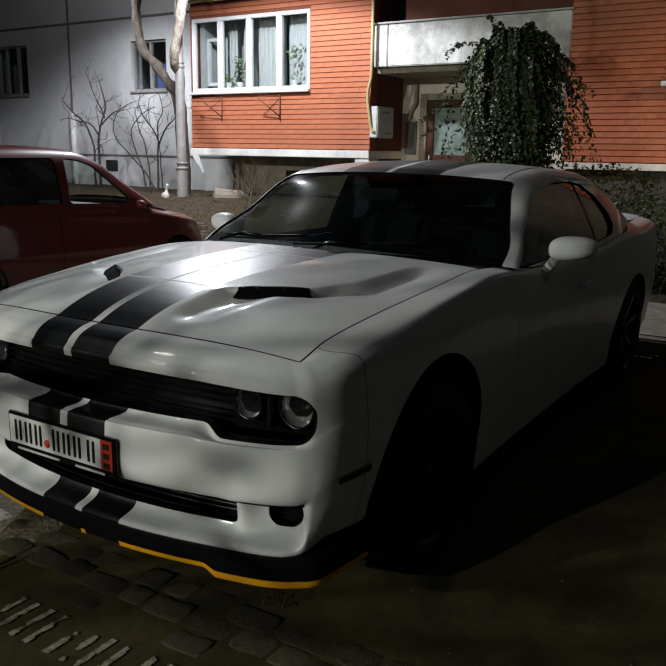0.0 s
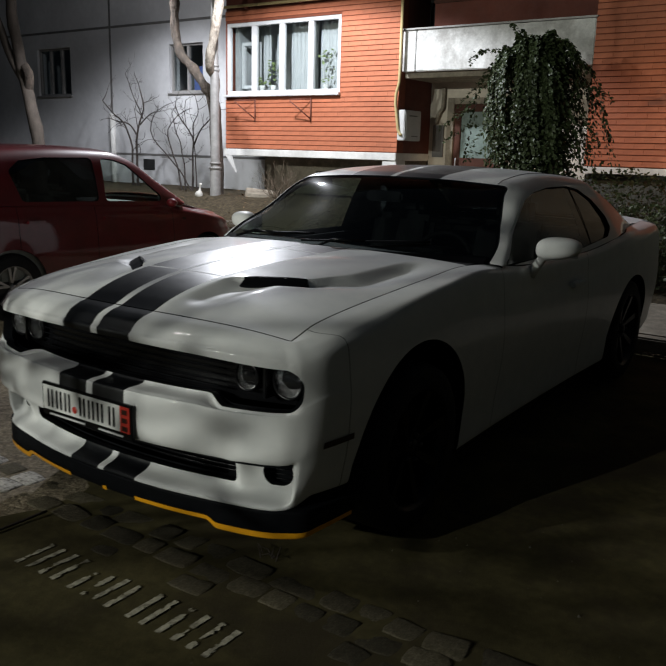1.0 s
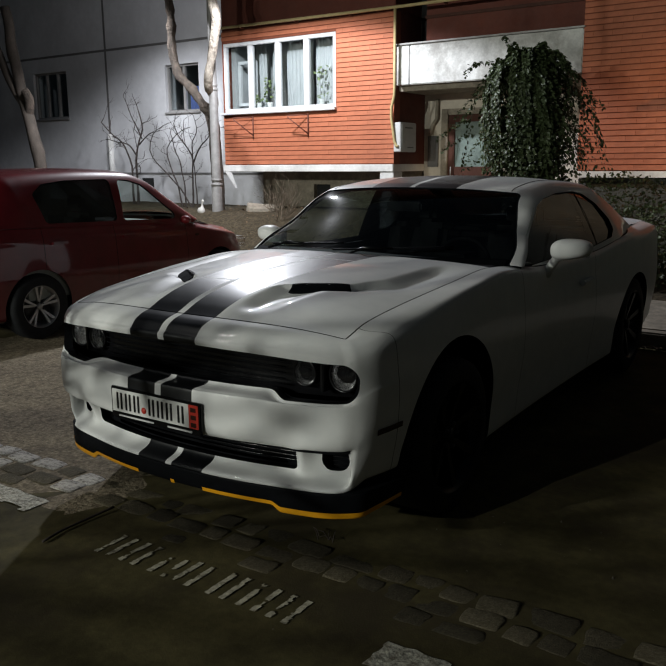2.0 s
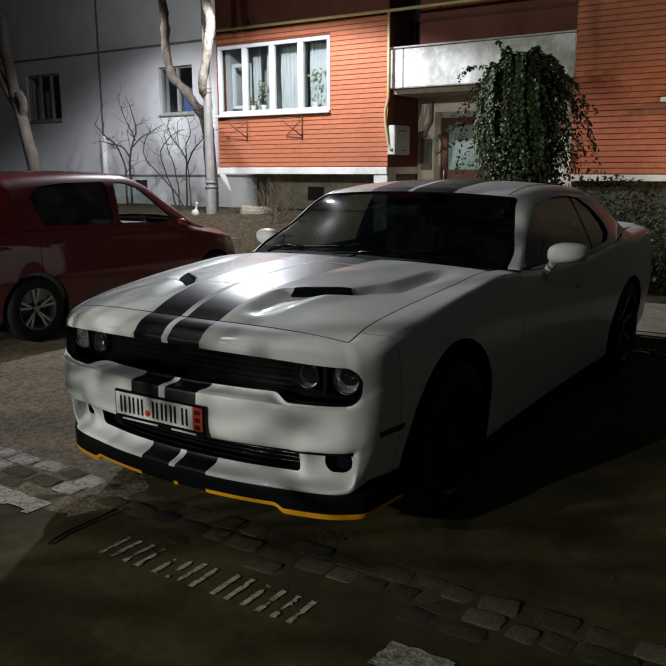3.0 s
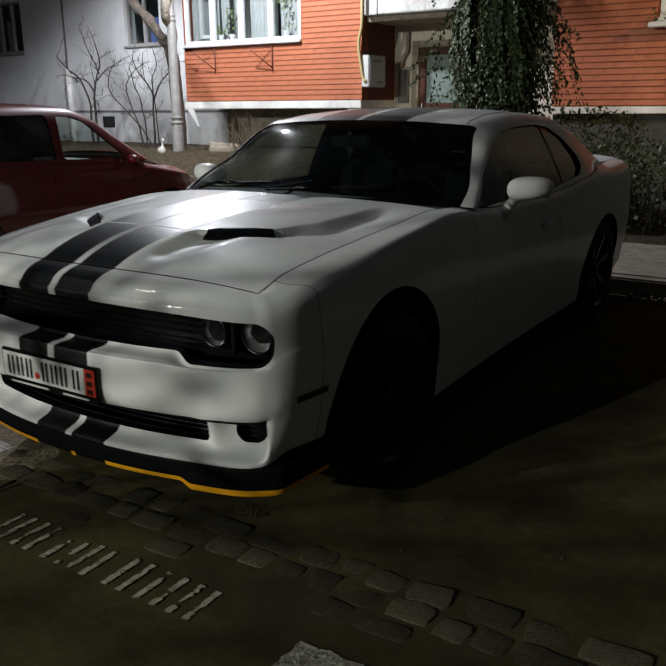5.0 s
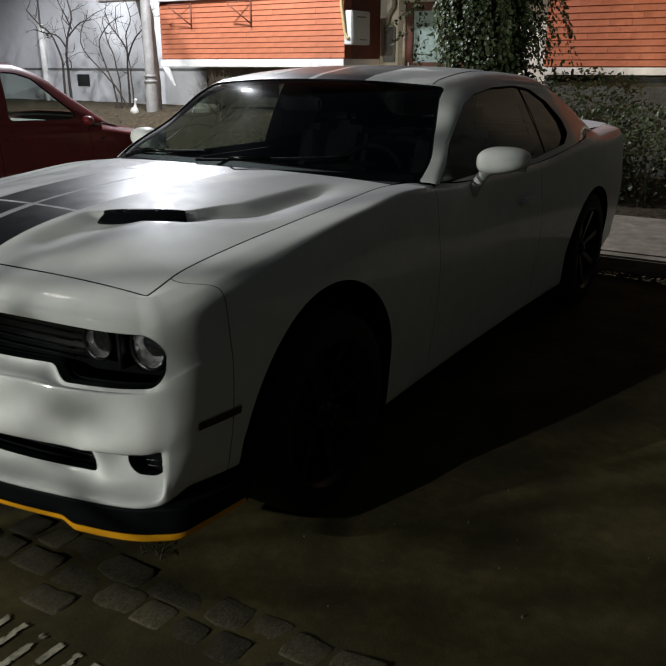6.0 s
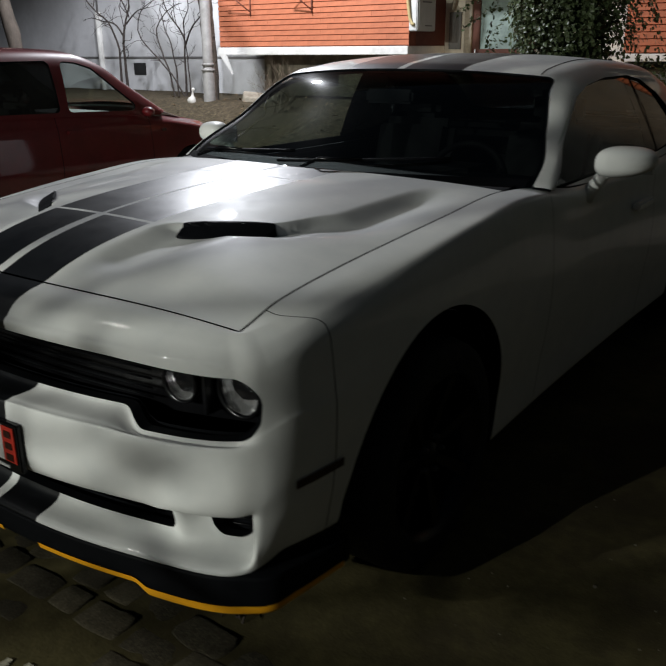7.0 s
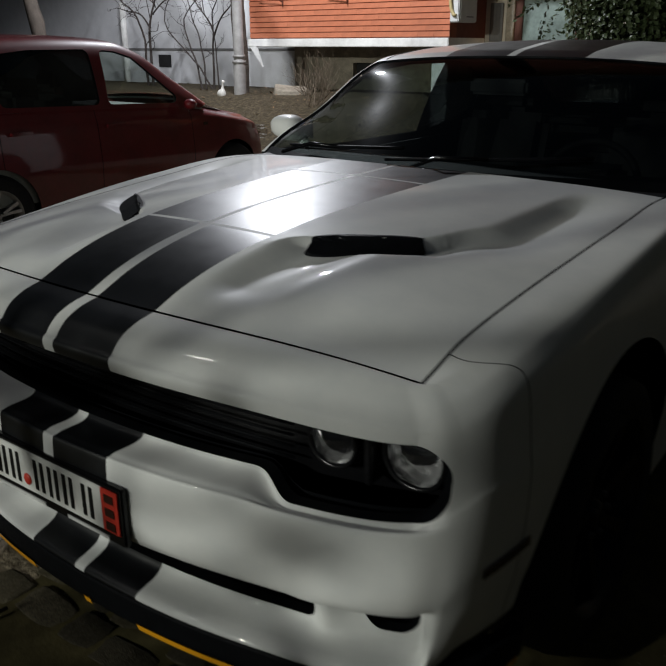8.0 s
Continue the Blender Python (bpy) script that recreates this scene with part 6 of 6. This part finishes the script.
def stem_shrub(label, stems, seed, y=7.1):
    """A leafless shrub of a few long stems, each given in the plane of the wall, with forking side twigs."""
    rnd = random.Random(seed)
    verts, faces = [], []

    def add(pts, radii, sides=6):
        v, f = tube_mesh(pts, radii, sides)
        base = len(verts)
        verts.extend(v)
        faces.extend([tuple(c + base for c in face) for face in f])

    def twig(p, d, length, r, level):
        pts = [p]
        for k in range(4):
            d = (d + Vector((rnd.uniform(-1, 1), rnd.uniform(-0.6, 0.6), rnd.uniform(-0.7, 0.7))) * 0.6).normalized()
            pts.append(pts[-1] + d * length / 4)
        add(pts, [r * (1 - 0.18 * k) for k in range(5)], 5)
        if level:
            for _ in range(rnd.choice((1, 2, 2))):
                side = Vector((rnd.uniform(-1, 1), rnd.uniform(-0.5, 0.5), rnd.uniform(-0.1, 0.9)))
                twig(pts[rnd.randint(1, 4)], (d + side).normalized(), length * rnd.uniform(0.45, 0.8), r * 0.62, level - 1)

    for thick, line in stems:
        dy = rnd.uniform(-0.1, 0.1)
        pts = wobble_line([(x, y + dy * k / len(line), z) for k, (x, z) in enumerate(line)], 16, 0.025, seed + thick * 100, 3.0)
        add(pts, [thick * (1 - 0.6 * k / 15) for k in range(16)], 7)
        for k in range(5, 16, 2):
            d = (pts[min(k + 1, 15)] - pts[k - 1]).normalized()
            side = Vector((rnd.choice((-1, 1)) * rnd.uniform(0.5, 1), rnd.uniform(-0.5, 0.5), rnd.uniform(-0.2, 0.6)))
            twig(pts[k], (d * 0.5 + side).normalized(), rnd.uniform(0.18, 0.42), thick * 0.36, 2)
    ob = thing("bare_shrub", label, "shrub")
    mesh_object("branch_work", verts, faces, TWIG, ob)
    return ob


stem_shrub("leafless shrub with a dark crooked stem and pale upper twigs", [(0.030, [(-10.5, 0.7), (-10.47, 1.35), (-10.45, 1.75), (-10.3, 2.09), (-10.21, 2.34), (-10.29, 2.64)]), (0.018, [(-10.45, 1.75), (-10.65, 1.97), (-10.94, 2.03), (-11.3, 2.1)]), (0.016, [(-10.36, 1.97), (-10.02, 2.2), (-9.75, 2.24)]), (0.014, [(-10.29, 2.09), (-10.55, 2.52), (-10.8, 2.98)]), (0.026, [(-10.62, 0.7), (-10.6, 1.3), (-10.72, 1.9), (-11.1, 2.2), (-11.4, 2.45)])], 21)
stem_shrub("leafless shrub with long arching stems", [(0.018, [(-9.2, 0.7), (-9.33, 1.17), (-9.52, 1.5), (-9.6, 1.83), (-9.43, 2.1), (-9.1, 2.25)]), (0.017, [(-9.11, 0.7), (-9.16, 1.25), (-9.28, 1.58), (-9.44, 1.91), (-9.55, 2.2)]), (0.017, [(-8.95, 0.72), (-9.25, 1.1), (-9.75, 1.5), (-10.05, 1.85), (-9.9, 2.2), (-9.5, 2.36)])], 24)
stem_shrub("leafless shrub forking into a wide fan of stems", [(0.022, [(-8.93, 0.7), (-8.91, 1.17), (-8.87, 1.62), (-8.98, 1.87), (-9.2, 2.12), (-9.3, 2.36)]), (0.017, [(-8.87, 1.60), (-8.7, 1.91), (-8.49, 2.1), (-8.4, 2.35)]), (0.014, [(-8.87, 1.55), (-8.9, 1.95), (-8.78, 2.2), (-8.85, 2.5)]), (0.014, [(-8.8, 0.72), (-8.82, 1.2), (-8.87, 1.7), (-9.05, 2.0), (-9.02, 2.42)])], 28)
bare_shrub("low_bare_shrub", -5.75, 5.75, 0.60, 0.80, 1.4, 13, 31, "low twiggy leafless shrub", 0.006)
bare_shrub("low_bare_shrub", -6.2, 6.35, 0.68, 0.66, 1.3, 10, 35, "low twiggy leafless shrub", 0.0065)


def add_leaf(v, f, c, d, up, size):
    """A small folded leaf at c pointing along d."""
    side = d.cross(up).normalized() * size * 0.42
    tip = d * size
    k = len(v)
    v += [c, c + tip * 0.45 + side, c + tip, c + tip * 0.45 - side, c + tip * 0.5 - up * size * 0.08]
    f += [(k, k + 1, k + 4), (k + 1, k + 2, k + 4), (k + 2, k + 3, k + 4), (k + 3, k, k + 4)]


def build_ivy():
    bush = thing("weeping_evergreen", "dense dark green weeping evergreen with glossy leaves and trailing shoots", "bush")
    rnd = random.Random(5)
    c = Vector((-1.70, 6.25, 2.30))
    limb("trunk", [(-1.55, 6.3, 0.1), (-1.45, 6.3, 1.2), (-1.5, 6.3, 1.8), (-1.9, 6.25, 2.4)], 0.11, 0.06, bush, 9, 14, 12, 0.2)
    v, f = [], []

    def outward(p):
        return Vector((p.x - c.x, (p.y - c.y) * 1.2, 0.25 * (p.z - 2.2))).normalized()

    def strand(pts, leaves):
        """Leaves in pairs along a hanging shoot; each lies flat on the crown's outside, tip down."""
        n = len(pts)
        for k in range(leaves):
            q = (k + rnd.random()) / leaves * (n - 1)
            i = min(int(q), n - 2)
            p = pts[i].lerp(pts[i + 1], q - i)
            along = (pts[i + 1] - pts[i]).normalized()
            face = outward(p)
            across = face.cross(along).normalized()
            for sd in (-1, 1):
                way = (along * 0.8 + across * sd * rnd.uniform(0.3, 1.1) + face * rnd.uniform(-0.1, 0.5)).normalized()
                up = (face * 0.9 + Vector((rnd.gauss(0, 0.3), rnd.gauss(0, 0.3), 0.1 + rnd.gauss(0, 0.25)))).normalized()
                add_leaf(v, f, p + across * sd * rnd.uniform(0.0, 0.03) + face * rnd.uniform(-0.03, 0.03), way, up, rnd.uniform(0.035, 0.072))

    for bough in range(38):
        # a bough arches out of the crown's top; several shoots hang from it to ragged lengths
        a = bough * 2.399 + rnd.uniform(-0.2, 0.2)
        out = Vector((math.cos(a), math.sin(a) * 0.8, 0))
        reach = (0.26 + 0.33 * rnd.random() ** 0.6) * (1 + 0.5 * noise.noise((math.cos(a) * 2.2, math.sin(a) * 2.2, 0.7)))
        apex = 3.16 - 0.65 * reach**1.5 + rnd.uniform(-0.20, 0.14)
        start = Vector((c.x - 0.12, c.y, apex - 0.22))
        top = Vector((c.x - 0.12, c.y, apex)) + out * reach * 0.75
        for k in range(4):
            end = rnd.uniform(0.95, 1.9) if reach > 0.36 else rnd.uniform(1.3, 2.6)
            swing = Vector((rnd.gauss(0, 0.09), rnd.gauss(0, 0.09), 0))
            low = Vector((c.x, c.y, end)) + out * (reach * rnd.uniform(0.82, 1.18 + 0.3 * abs(out.x))) + swing * 1.6
            bend = top + out * reach * 0.5 + swing * 0.7 - Vector((0, 0, 0.10))
            pts = []
            for j in range(15):
                t = j / 14
                p = start.lerp(top, t / 0.25) if t < 0.25 else (top.lerp(bend, (t - 0.25) / 0.75)).lerp(bend.lerp(low, (t - 0.25) / 0.75), (t - 0.25) / 0.75)
                pts.append(p + Vector(noise.noise_vector((t * 5, a * 3 + k, reach * 9))) * 0.05)
            strand(pts, int(16 + 34 * (apex - end)))
    # a few shoots stand away from the crown
    for s, e in (((-1.2, 6.2, 2.5), (-0.70, 6.1, 2.30)), ((-1.2, 6.2, 2.1), (-0.88, 6.1, 1.62)), ((-2.6, 6.1, 2.2), (-3.0, 6.0, 1.92)), ((-2.5, 6.1, 2.0), (-2.92, 6.0, 1.75)), ((-1.6, 6.2, 3.0), (-1.22, 6.1, 2.92)), ((-2.3, 6.1, 2.6), (-2.72, 6.0, 2.05)), ((-2.2, 6.1, 2.25), (-2.58, 6.0, 1.5)), ((-1.25, 6.1, 2.35), (-0.80, 6.1, 1.75)), ((-1.2, 6.1, 2.0), (-0.82, 6.1, 1.42)), ((-2.0, 6.2, 2.85), (-2.45, 6.1, 2.95)), ((-2.45, 6.1, 2.95), (-2.6, 6.0, 2.78)), ((-1.95, 6.2, 2.95), (-2.1, 6.1, 3.28)), ((-1.35, 5.76, 2.35), (-1.98, 5.52, 1.78)), ((-1.55, 5.70, 2.02), (-2.28, 5.48, 1.52)), ((-1.10, 5.80, 2.05), (-1.52, 5.52, 1.42)), ((-2.0, 5.78, 2.75), (-2.52, 5.55, 2.2))):
        s, e = Vector(s), Vector(e)
        for k in range(26):
            q = s.lerp(e, k / 25) + Vector((0, 0, 0.05 * math.sin(k * 0.12)))
            for _ in range(3):
                add_leaf(v, f, q + Vector((rnd.uniform(-1, 1), rnd.uniform(-1, 1), rnd.uniform(-1, 1))) * 0.02, Vector((rnd.uniform(-1, 1), rnd.uniform(-1, 1), rnd.uniform(-1, 0.6))).normalized(), Vector((0, 0, 1)), rnd.uniform(0.035, 0.06))
    mesh_object("crown", v, f, LEAF, bush)
    # the dark inside of the crown: twigs and inner leaves
    v, f = [], []
    for _ in range(2600):
        p = Vector((rnd.gauss(0, 1), rnd.gauss(0, 1), rnd.gauss(0, 1))).normalized() * rnd.uniform(0.2, 1) ** 0.5
        q = c + Vector((p.x * 0.50 * (1 - 0.35 * max(0, p.z)), p.y * 0.45, p.z * 0.85 - 0.22))
        add_leaf(v, f, q, Vector((rnd.uniform(-1, 1), rnd.uniform(-1, 1), rnd.uniform(-1, 0.4))).normalized(), Vector((0, 0, 1)), rnd.uniform(0.06, 0.10))
    for _ in range(1500):
        a, r = rnd.uniform(0, 6.28), 0.56 * rnd.random() ** 0.5
        q = Vector((c.x + math.cos(a) * r, c.y + math.sin(a) * r * 0.8, rnd.uniform(1.1, 1.95)))
        add_leaf(v, f, q, Vector((rnd.uniform(-1, 1), rnd.uniform(-1, 1), rnd.uniform(-1.4, 0.2))).normalized(), Vector((0, 0, 1)), rnd.uniform(0.06, 0.10))
    mesh_object("inner_foliage", v, f, LEAF, bush)
    # the whole bush stands a little out from the wall
    bush.matrix_world = Matrix.Translation((0.194, -0.384, 0.09)) @ Matrix.Scale(0.92, 4)


build_ivy()


def build_hedge(name, x0, x1, y0, y1, z0, z1, count, seed, label):
    rnd = random.Random(seed)
    v, f = [], []
    for _ in range(count):
        x, y, z = rnd.uniform(x0, x1), rnd.uniform(y0, y1), z0 + (z1 - z0) * rnd.random() ** 0.7
        bulge = 0.16 * noise.noise((x * 1.7, z * 2.3, seed)) + 0.08 * noise.noise((x * 5, z * 5, seed))
        z += bulge * (z - z0) / (z1 - z0)
        y -= bulge
        add_leaf(v, f, Vector((x, y, z)), Vector((rnd.uniform(-1, 1), rnd.uniform(-1, 0.6), rnd.uniform(-0.6, 1))).normalized(), Vector((0, -0.4, 1)).normalized(), rnd.uniform(0.03, 0.065))
    for _ in range(count // 30):
        x, y = rnd.uniform(x0, x1), rnd.uniform(y0, y1)
        k = len(v)
        top = Vector((x + rnd.uniform(-0.2, 0.2), y + rnd.uniform(-0.15, 0.15), z0 + (z1 - z0) * rnd.uniform(0.5, 0.95)))
        v2, f2 = tube_mesh([Vector((x, y, z0)), Vector((x, y, z0)).lerp(top, 0.5) + Vector((0.03, 0, 0)), top], [0.01, 0.007, 0.003], 4)
        v += v2
        f += [tuple(c + k for c in face) for face in f2]
    return tagged(mesh_object(name, v, f, HEDGE_LEAF), label, "hedge", kind="stuff")


# a leafless street tree across the lane, behind the camera: its branches dapple the lamps' light
far_tree = bare_shrub("street_tree", -4.0, -8.6, 1.75, 4.8, 0.42, 7, 77, "leafless street tree on the far side of the lane", 0.032, (1, 0, 0.36))
limb("trunk", [(-4.0, -8.6, -0.02), (-4.05, -8.6, 1.2), (-4.0, -8.6, 2.4), (-4.1, -8.6, 4.2)], 0.15, 0.09, far_tree, 13)
for k, (r0, r1, line) in enumerate((
    (0.050, 0.016, [(-4.0, -8.6, 2.0), (-3.0, -8.5, 2.35), (-1.9, -8.6, 2.45), (-0.7, -8.5, 2.75)]),
    (0.045, 0.015, [(-4.0, -8.6, 2.3), (-2.9, -8.8, 2.75), (-1.8, -8.9, 2.95), (-0.8, -8.8, 3.3)]),
    (0.030, 0.012, [(-2.6, -8.55, 2.40), (-2.0, -8.4, 2.75), (-1.5, -8.4, 3.1)]),
    (0.028, 0.012, [(-2.2, -8.85, 2.87), (-1.7, -8.8, 2.6), (-1.2, -8.8, 2.35)]),
    (0.024, 0.010, [(-1.6, -8.57, 2.52), (-1.2, -8.5, 2.32), (-0.8, -8.5, 2.12)]),
)):
    limb("limb", line, r0, r1, far_tree, 90 + k, 18, 8, 0.3)

build_hedge("hedge", -0.9, 4.5, 4.55, 5.5, 0.14, 1.12, 9000, 41, "dark clipped evergreen hedge in front of the wall")
build_hedge("hedge", -1.6, 0.2, 5.6, 6.3, 0.14, 1.38, 2600, 43, "dark evergreen shrub growth below the wall band")

# window plants
for x, h, s in ((-7.0, 0.42, 51), (-5.85, 0.55, 52), (-7.25, 0.12, 53)):
    rnd = random.Random(s)
    plant = thing("house_plant", "green house plant in a small pot on the window ledge", "plant")
    lathe("pot", [(0.04, 2.57), (0.055, 2.66), (0.05, 2.66), (0.045, 2.63), (0.001, 2.63)], RENDER_WHITE, plant, "z", (x, FRONT + 0.2, 0), 14)
    v, f = [], []
    for _ in range(30):
        p = Vector((x + rnd.gauss(0, 0.07), FRONT + 0.2 + rnd.gauss(0, 0.03), 2.66 + rnd.uniform(0, h)))
        add_leaf(v, f, p, Vector((rnd.uniform(-1, 1), rnd.uniform(-0.6, 0.6), rnd.uniform(-0.5, 1))).normalized(), Vector((0, -0.6, 0.8)), rnd.uniform(0.04, 0.09))
    mesh_object("foliage", v, f, POT_GREEN, plant)
tagged(box("window_ledge", -7.85, -5.5, FRONT + 0.12, FRONT + 0.30, 2.53, 2.57, PVC, None, 0.006), "white inner window ledge", "ledge", kind="structure")
tagged(box("ledge_sill_box", -0.06, 0.69, FRONT - 0.22, FRONT - 0.02, 2.38, 2.44, PVC, None, 0.01), "white plant ledge under the end window", "ledge", kind="structure")
build_hedge("ledge_plants", -0.06, 0.59, FRONT - 0.2, FRONT - 0.05, 2.44, 2.58, 60, 47, "small plants on the end window's ledge")

# garden ornament and stones
def build_goose():
    profile = [(0.001, 0), (0.07, 0.0), (0.10, 0.06), (0.105, 0.13), (0.08, 0.20), (0.045, 0.25), (0.032, 0.32), (0.032, 0.40), (0.045, 0.44), (0.04, 0.48), (0.001, 0.50)]
    ob = lathe("goose_ornament", profile, WHITE_PLASTER, None, "z", (-7.62, 5.95, 0.70), 18)
    for w in ob.data.vertices:
        z = w.co.z - 0.70
        w.co.x += 0.16 * max(0, z - 0.2) - (0.9 if z < 0.2 else 0.0) * max(0, -(w.co.x + 7.62)) + (0.035 if 0.41 < z < 0.46 and w.co.x > -7.58 else 0)
        w.co = Vector((-7.62, 5.95, 0.70)) + (w.co - Vector((-7.62, 5.95, 0.70))) * 0.52
    tagged(ob, "weathered white goose garden ornament on the soil", "ornament")


build_goose()
for x, y, sx, sy, sz, s in ((-6.72, 6.5, 0.50, 0.4, 0.24, 1),):
    rock = new("garden_rock", stone_mesh(90 + s))
    rock.data.materials[0] = CONCRETE
    rock.matrix_world = pose(x, y, soil_height(x, y) + sz * 0.25, 9 * s, 14 - 9 * s, 40 * s) @ Matrix.Diagonal((sx, sy, sz, 1))
    tagged(rock, "pale rough stone lying on the soil", "rock")

# litter on the asphalt
tagged(tube("fallen_stick", wobble_line([(-0.385, -2.81, 0.004), (-0.405, -2.68, 0.006), (-0.40, -2.55, 0.008), (-0.385, -2.42, 0.016)], 12, 0.006, 3), 0.006, TWIG, None, 6), "dark thin stick lying on the asphalt", "stick")
rnd = random.Random(61)
weed_v, weed_f = [], []
for k in range(7):
    a = rnd.uniform(0, 6.28)
    p0 = Vector((0.60 + rnd.uniform(-0.05, 0.05), -2.12 + rnd.uniform(-0.03, 0.03), -0.005))
    v2, f2 = tube_mesh([p0, p0 + Vector((0.02 * math.cos(a), 0.02 * math.sin(a), 0.025)), p0 + Vector((0.05 * math.cos(a), 0.05 * math.sin(a), rnd.uniform(0.015, 0.045)))], [0.0025, 0.002, 0.001], 4)
    weed_f += [tuple(c + len(weed_v) for c in face) for face in f2]
    weed_v += v2
tagged(mesh_object("dry_weed", weed_v, weed_f, TWIG), "small dry weed growing in the joint", "weed")

# ---- bricks of the bay and the right-hand wall ----
def brick_mesh(length, height, depth):
    me = bpy.data.meshes.new("brick")
    b = 0.003
    x, z = length / 2, height / 2
    bx = 0.0008
    v = [(sx * x, 0, sz * z) for sx in (-1, 1) for sz in (-1, 1)] + [(sx * (x - bx), -depth, sz * (z - b)) for sx in (-1, 1) for sz in (-1, 1)]
    me.from_pydata(v, [], [(4, 6, 7, 5), (0, 4, 5, 1), (2, 3, 7, 6), (1, 5, 7, 3), (0, 2, 6, 4)])
    me.materials.append(ORANGE)
    return me


COURSE, LONG = 0.0785, 0.262


def lay_bricks(parent, x0, x1, z0, z1, holes, limit, seed):
    """Courses of bricks as objects of their own; past the limit the rest is one mesh."""
    rnd = random.Random(seed)
    full = brick_mesh(LONG, COURSE - 0.009, 0.014)
    sizes, spots = {}, []
    rows = int((z1 - z0) / COURSE)
    for r in range(rows):
        z = z0 + COURSE * (r + 0.5)
        blocks = [(x0, x1)]
        for hx0, hx1, hz0, hz1 in holes:
            if hz0 - 0.03 < z < hz1 + 0.03:
                blocks = [q for a, b in blocks for q in ((a, min(b, hx0)), (max(a, hx1), b)) if q[1] - q[0] > 0.03]
        for a, b in blocks:
            x = a
            lead = (r % 2) * LONG / 2
            while x < b - 0.02:
                nxt = a + (math.floor((x - a + lead + 1e-6) / LONG) + 1) * LONG - lead
                nxt = min(nxt, b)
                if nxt - x > 0.03:
                    spots.append(((x + nxt) / 2, z, round(nxt - x, 3)))
                x = nxt
    spots.sort(key=lambda s: abs(s[1] - 2.4) + 0.25 * abs(s[0] + 3.5))
    rest_v, rest_f = [], []
    for k, (x, z, w) in enumerate(spots):
        y = FRONT + 0.02 + rnd.uniform(-0.0005, 0.0005)
        if k < limit:
            if w not in sizes:
                sizes[w] = full if abs(w - LONG) < 0.004 else brick_mesh(w, COURSE - 0.009, 0.014)
            ob = new("brick", sizes[w])
            ob.parent = parent
            ob.matrix_world = pose(x, y, z, rnd.uniform(-0.3, 0.3), rnd.uniform(-0.15, 0.15), rnd.uniform(-0.1, 0.1))
        else:
            hx, hz, b = w / 2, (COURSE - 0.011) / 2, len(rest_v)
            rest_v += [(x + sx * hx, y + yy, z + sz * hz) for yy in (0, -0.016) for sx in (-1, 1) for sz in (-1, 1)]
            rest_f += [tuple(b + i for i in q) for q in ((4, 6, 7, 5), (0, 4, 5, 1), (2, 3, 7, 6), (1, 5, 7, 3), (0, 2, 6, 4))]
    if rest_v:
        tagged(mesh_object("brickwork", rest_v, rest_f, ORANGE, parent), kind="stuff")


lay_bricks(bay, -7.95, -4.30, 1.56, 3.93, [(WIN[0] - 0.02, WIN[1] + 0.02, WIN[2] - 0.06, WIN[3] + 0.02)], 300, 71)
lay_bricks(right_wall, -1.28, 1.75, 1.445, 3.97, [(0.0, 1.62, 2.44, 3.77)], 300, 72)

# ---- the strip of setts between the bay and the lane ----
strip = thing("sett_strip", "strip of worn uneven stone setts set flush in the asphalt", "kerb", kind="structure")
stone_kinds = [stone_mesh(k) for k in range(9)]
painted_lit_kinds = [stone_mesh(k + 20) for k in range(5)]
# setts where the lamp falls: worn white paint, and lit tone in the colour
PAINTED_LIT_STONE = surface("lit_stone_with_worn_white_paint", (0.52, 0.49, 0.44), 0.85, vary=0.3, scale=14, bump=0.004, bump_scale=60, stain=(0.07, 0.058, 0.042))
for me in painted_lit_kinds:
    me.materials[0] = PAINTED_LIT_STONE
rnd = random.Random(81)
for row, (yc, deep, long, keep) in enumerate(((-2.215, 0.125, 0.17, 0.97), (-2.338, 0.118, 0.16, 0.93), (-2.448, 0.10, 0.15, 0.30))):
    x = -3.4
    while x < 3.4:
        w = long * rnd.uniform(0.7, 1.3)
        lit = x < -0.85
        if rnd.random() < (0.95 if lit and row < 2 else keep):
            ob = new("stone", rnd.choice(painted_lit_kinds if lit and row < 2 and rnd.random() < 0.8 else stone_kinds))
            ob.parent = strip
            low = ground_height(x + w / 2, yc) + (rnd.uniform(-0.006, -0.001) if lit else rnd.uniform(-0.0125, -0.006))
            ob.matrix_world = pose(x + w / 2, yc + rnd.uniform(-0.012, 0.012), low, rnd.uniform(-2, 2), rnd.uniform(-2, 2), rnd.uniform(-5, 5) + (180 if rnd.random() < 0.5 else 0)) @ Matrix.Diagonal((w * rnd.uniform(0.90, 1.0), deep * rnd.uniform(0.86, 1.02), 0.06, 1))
        x += w + rnd.uniform(0.002, 0.012)
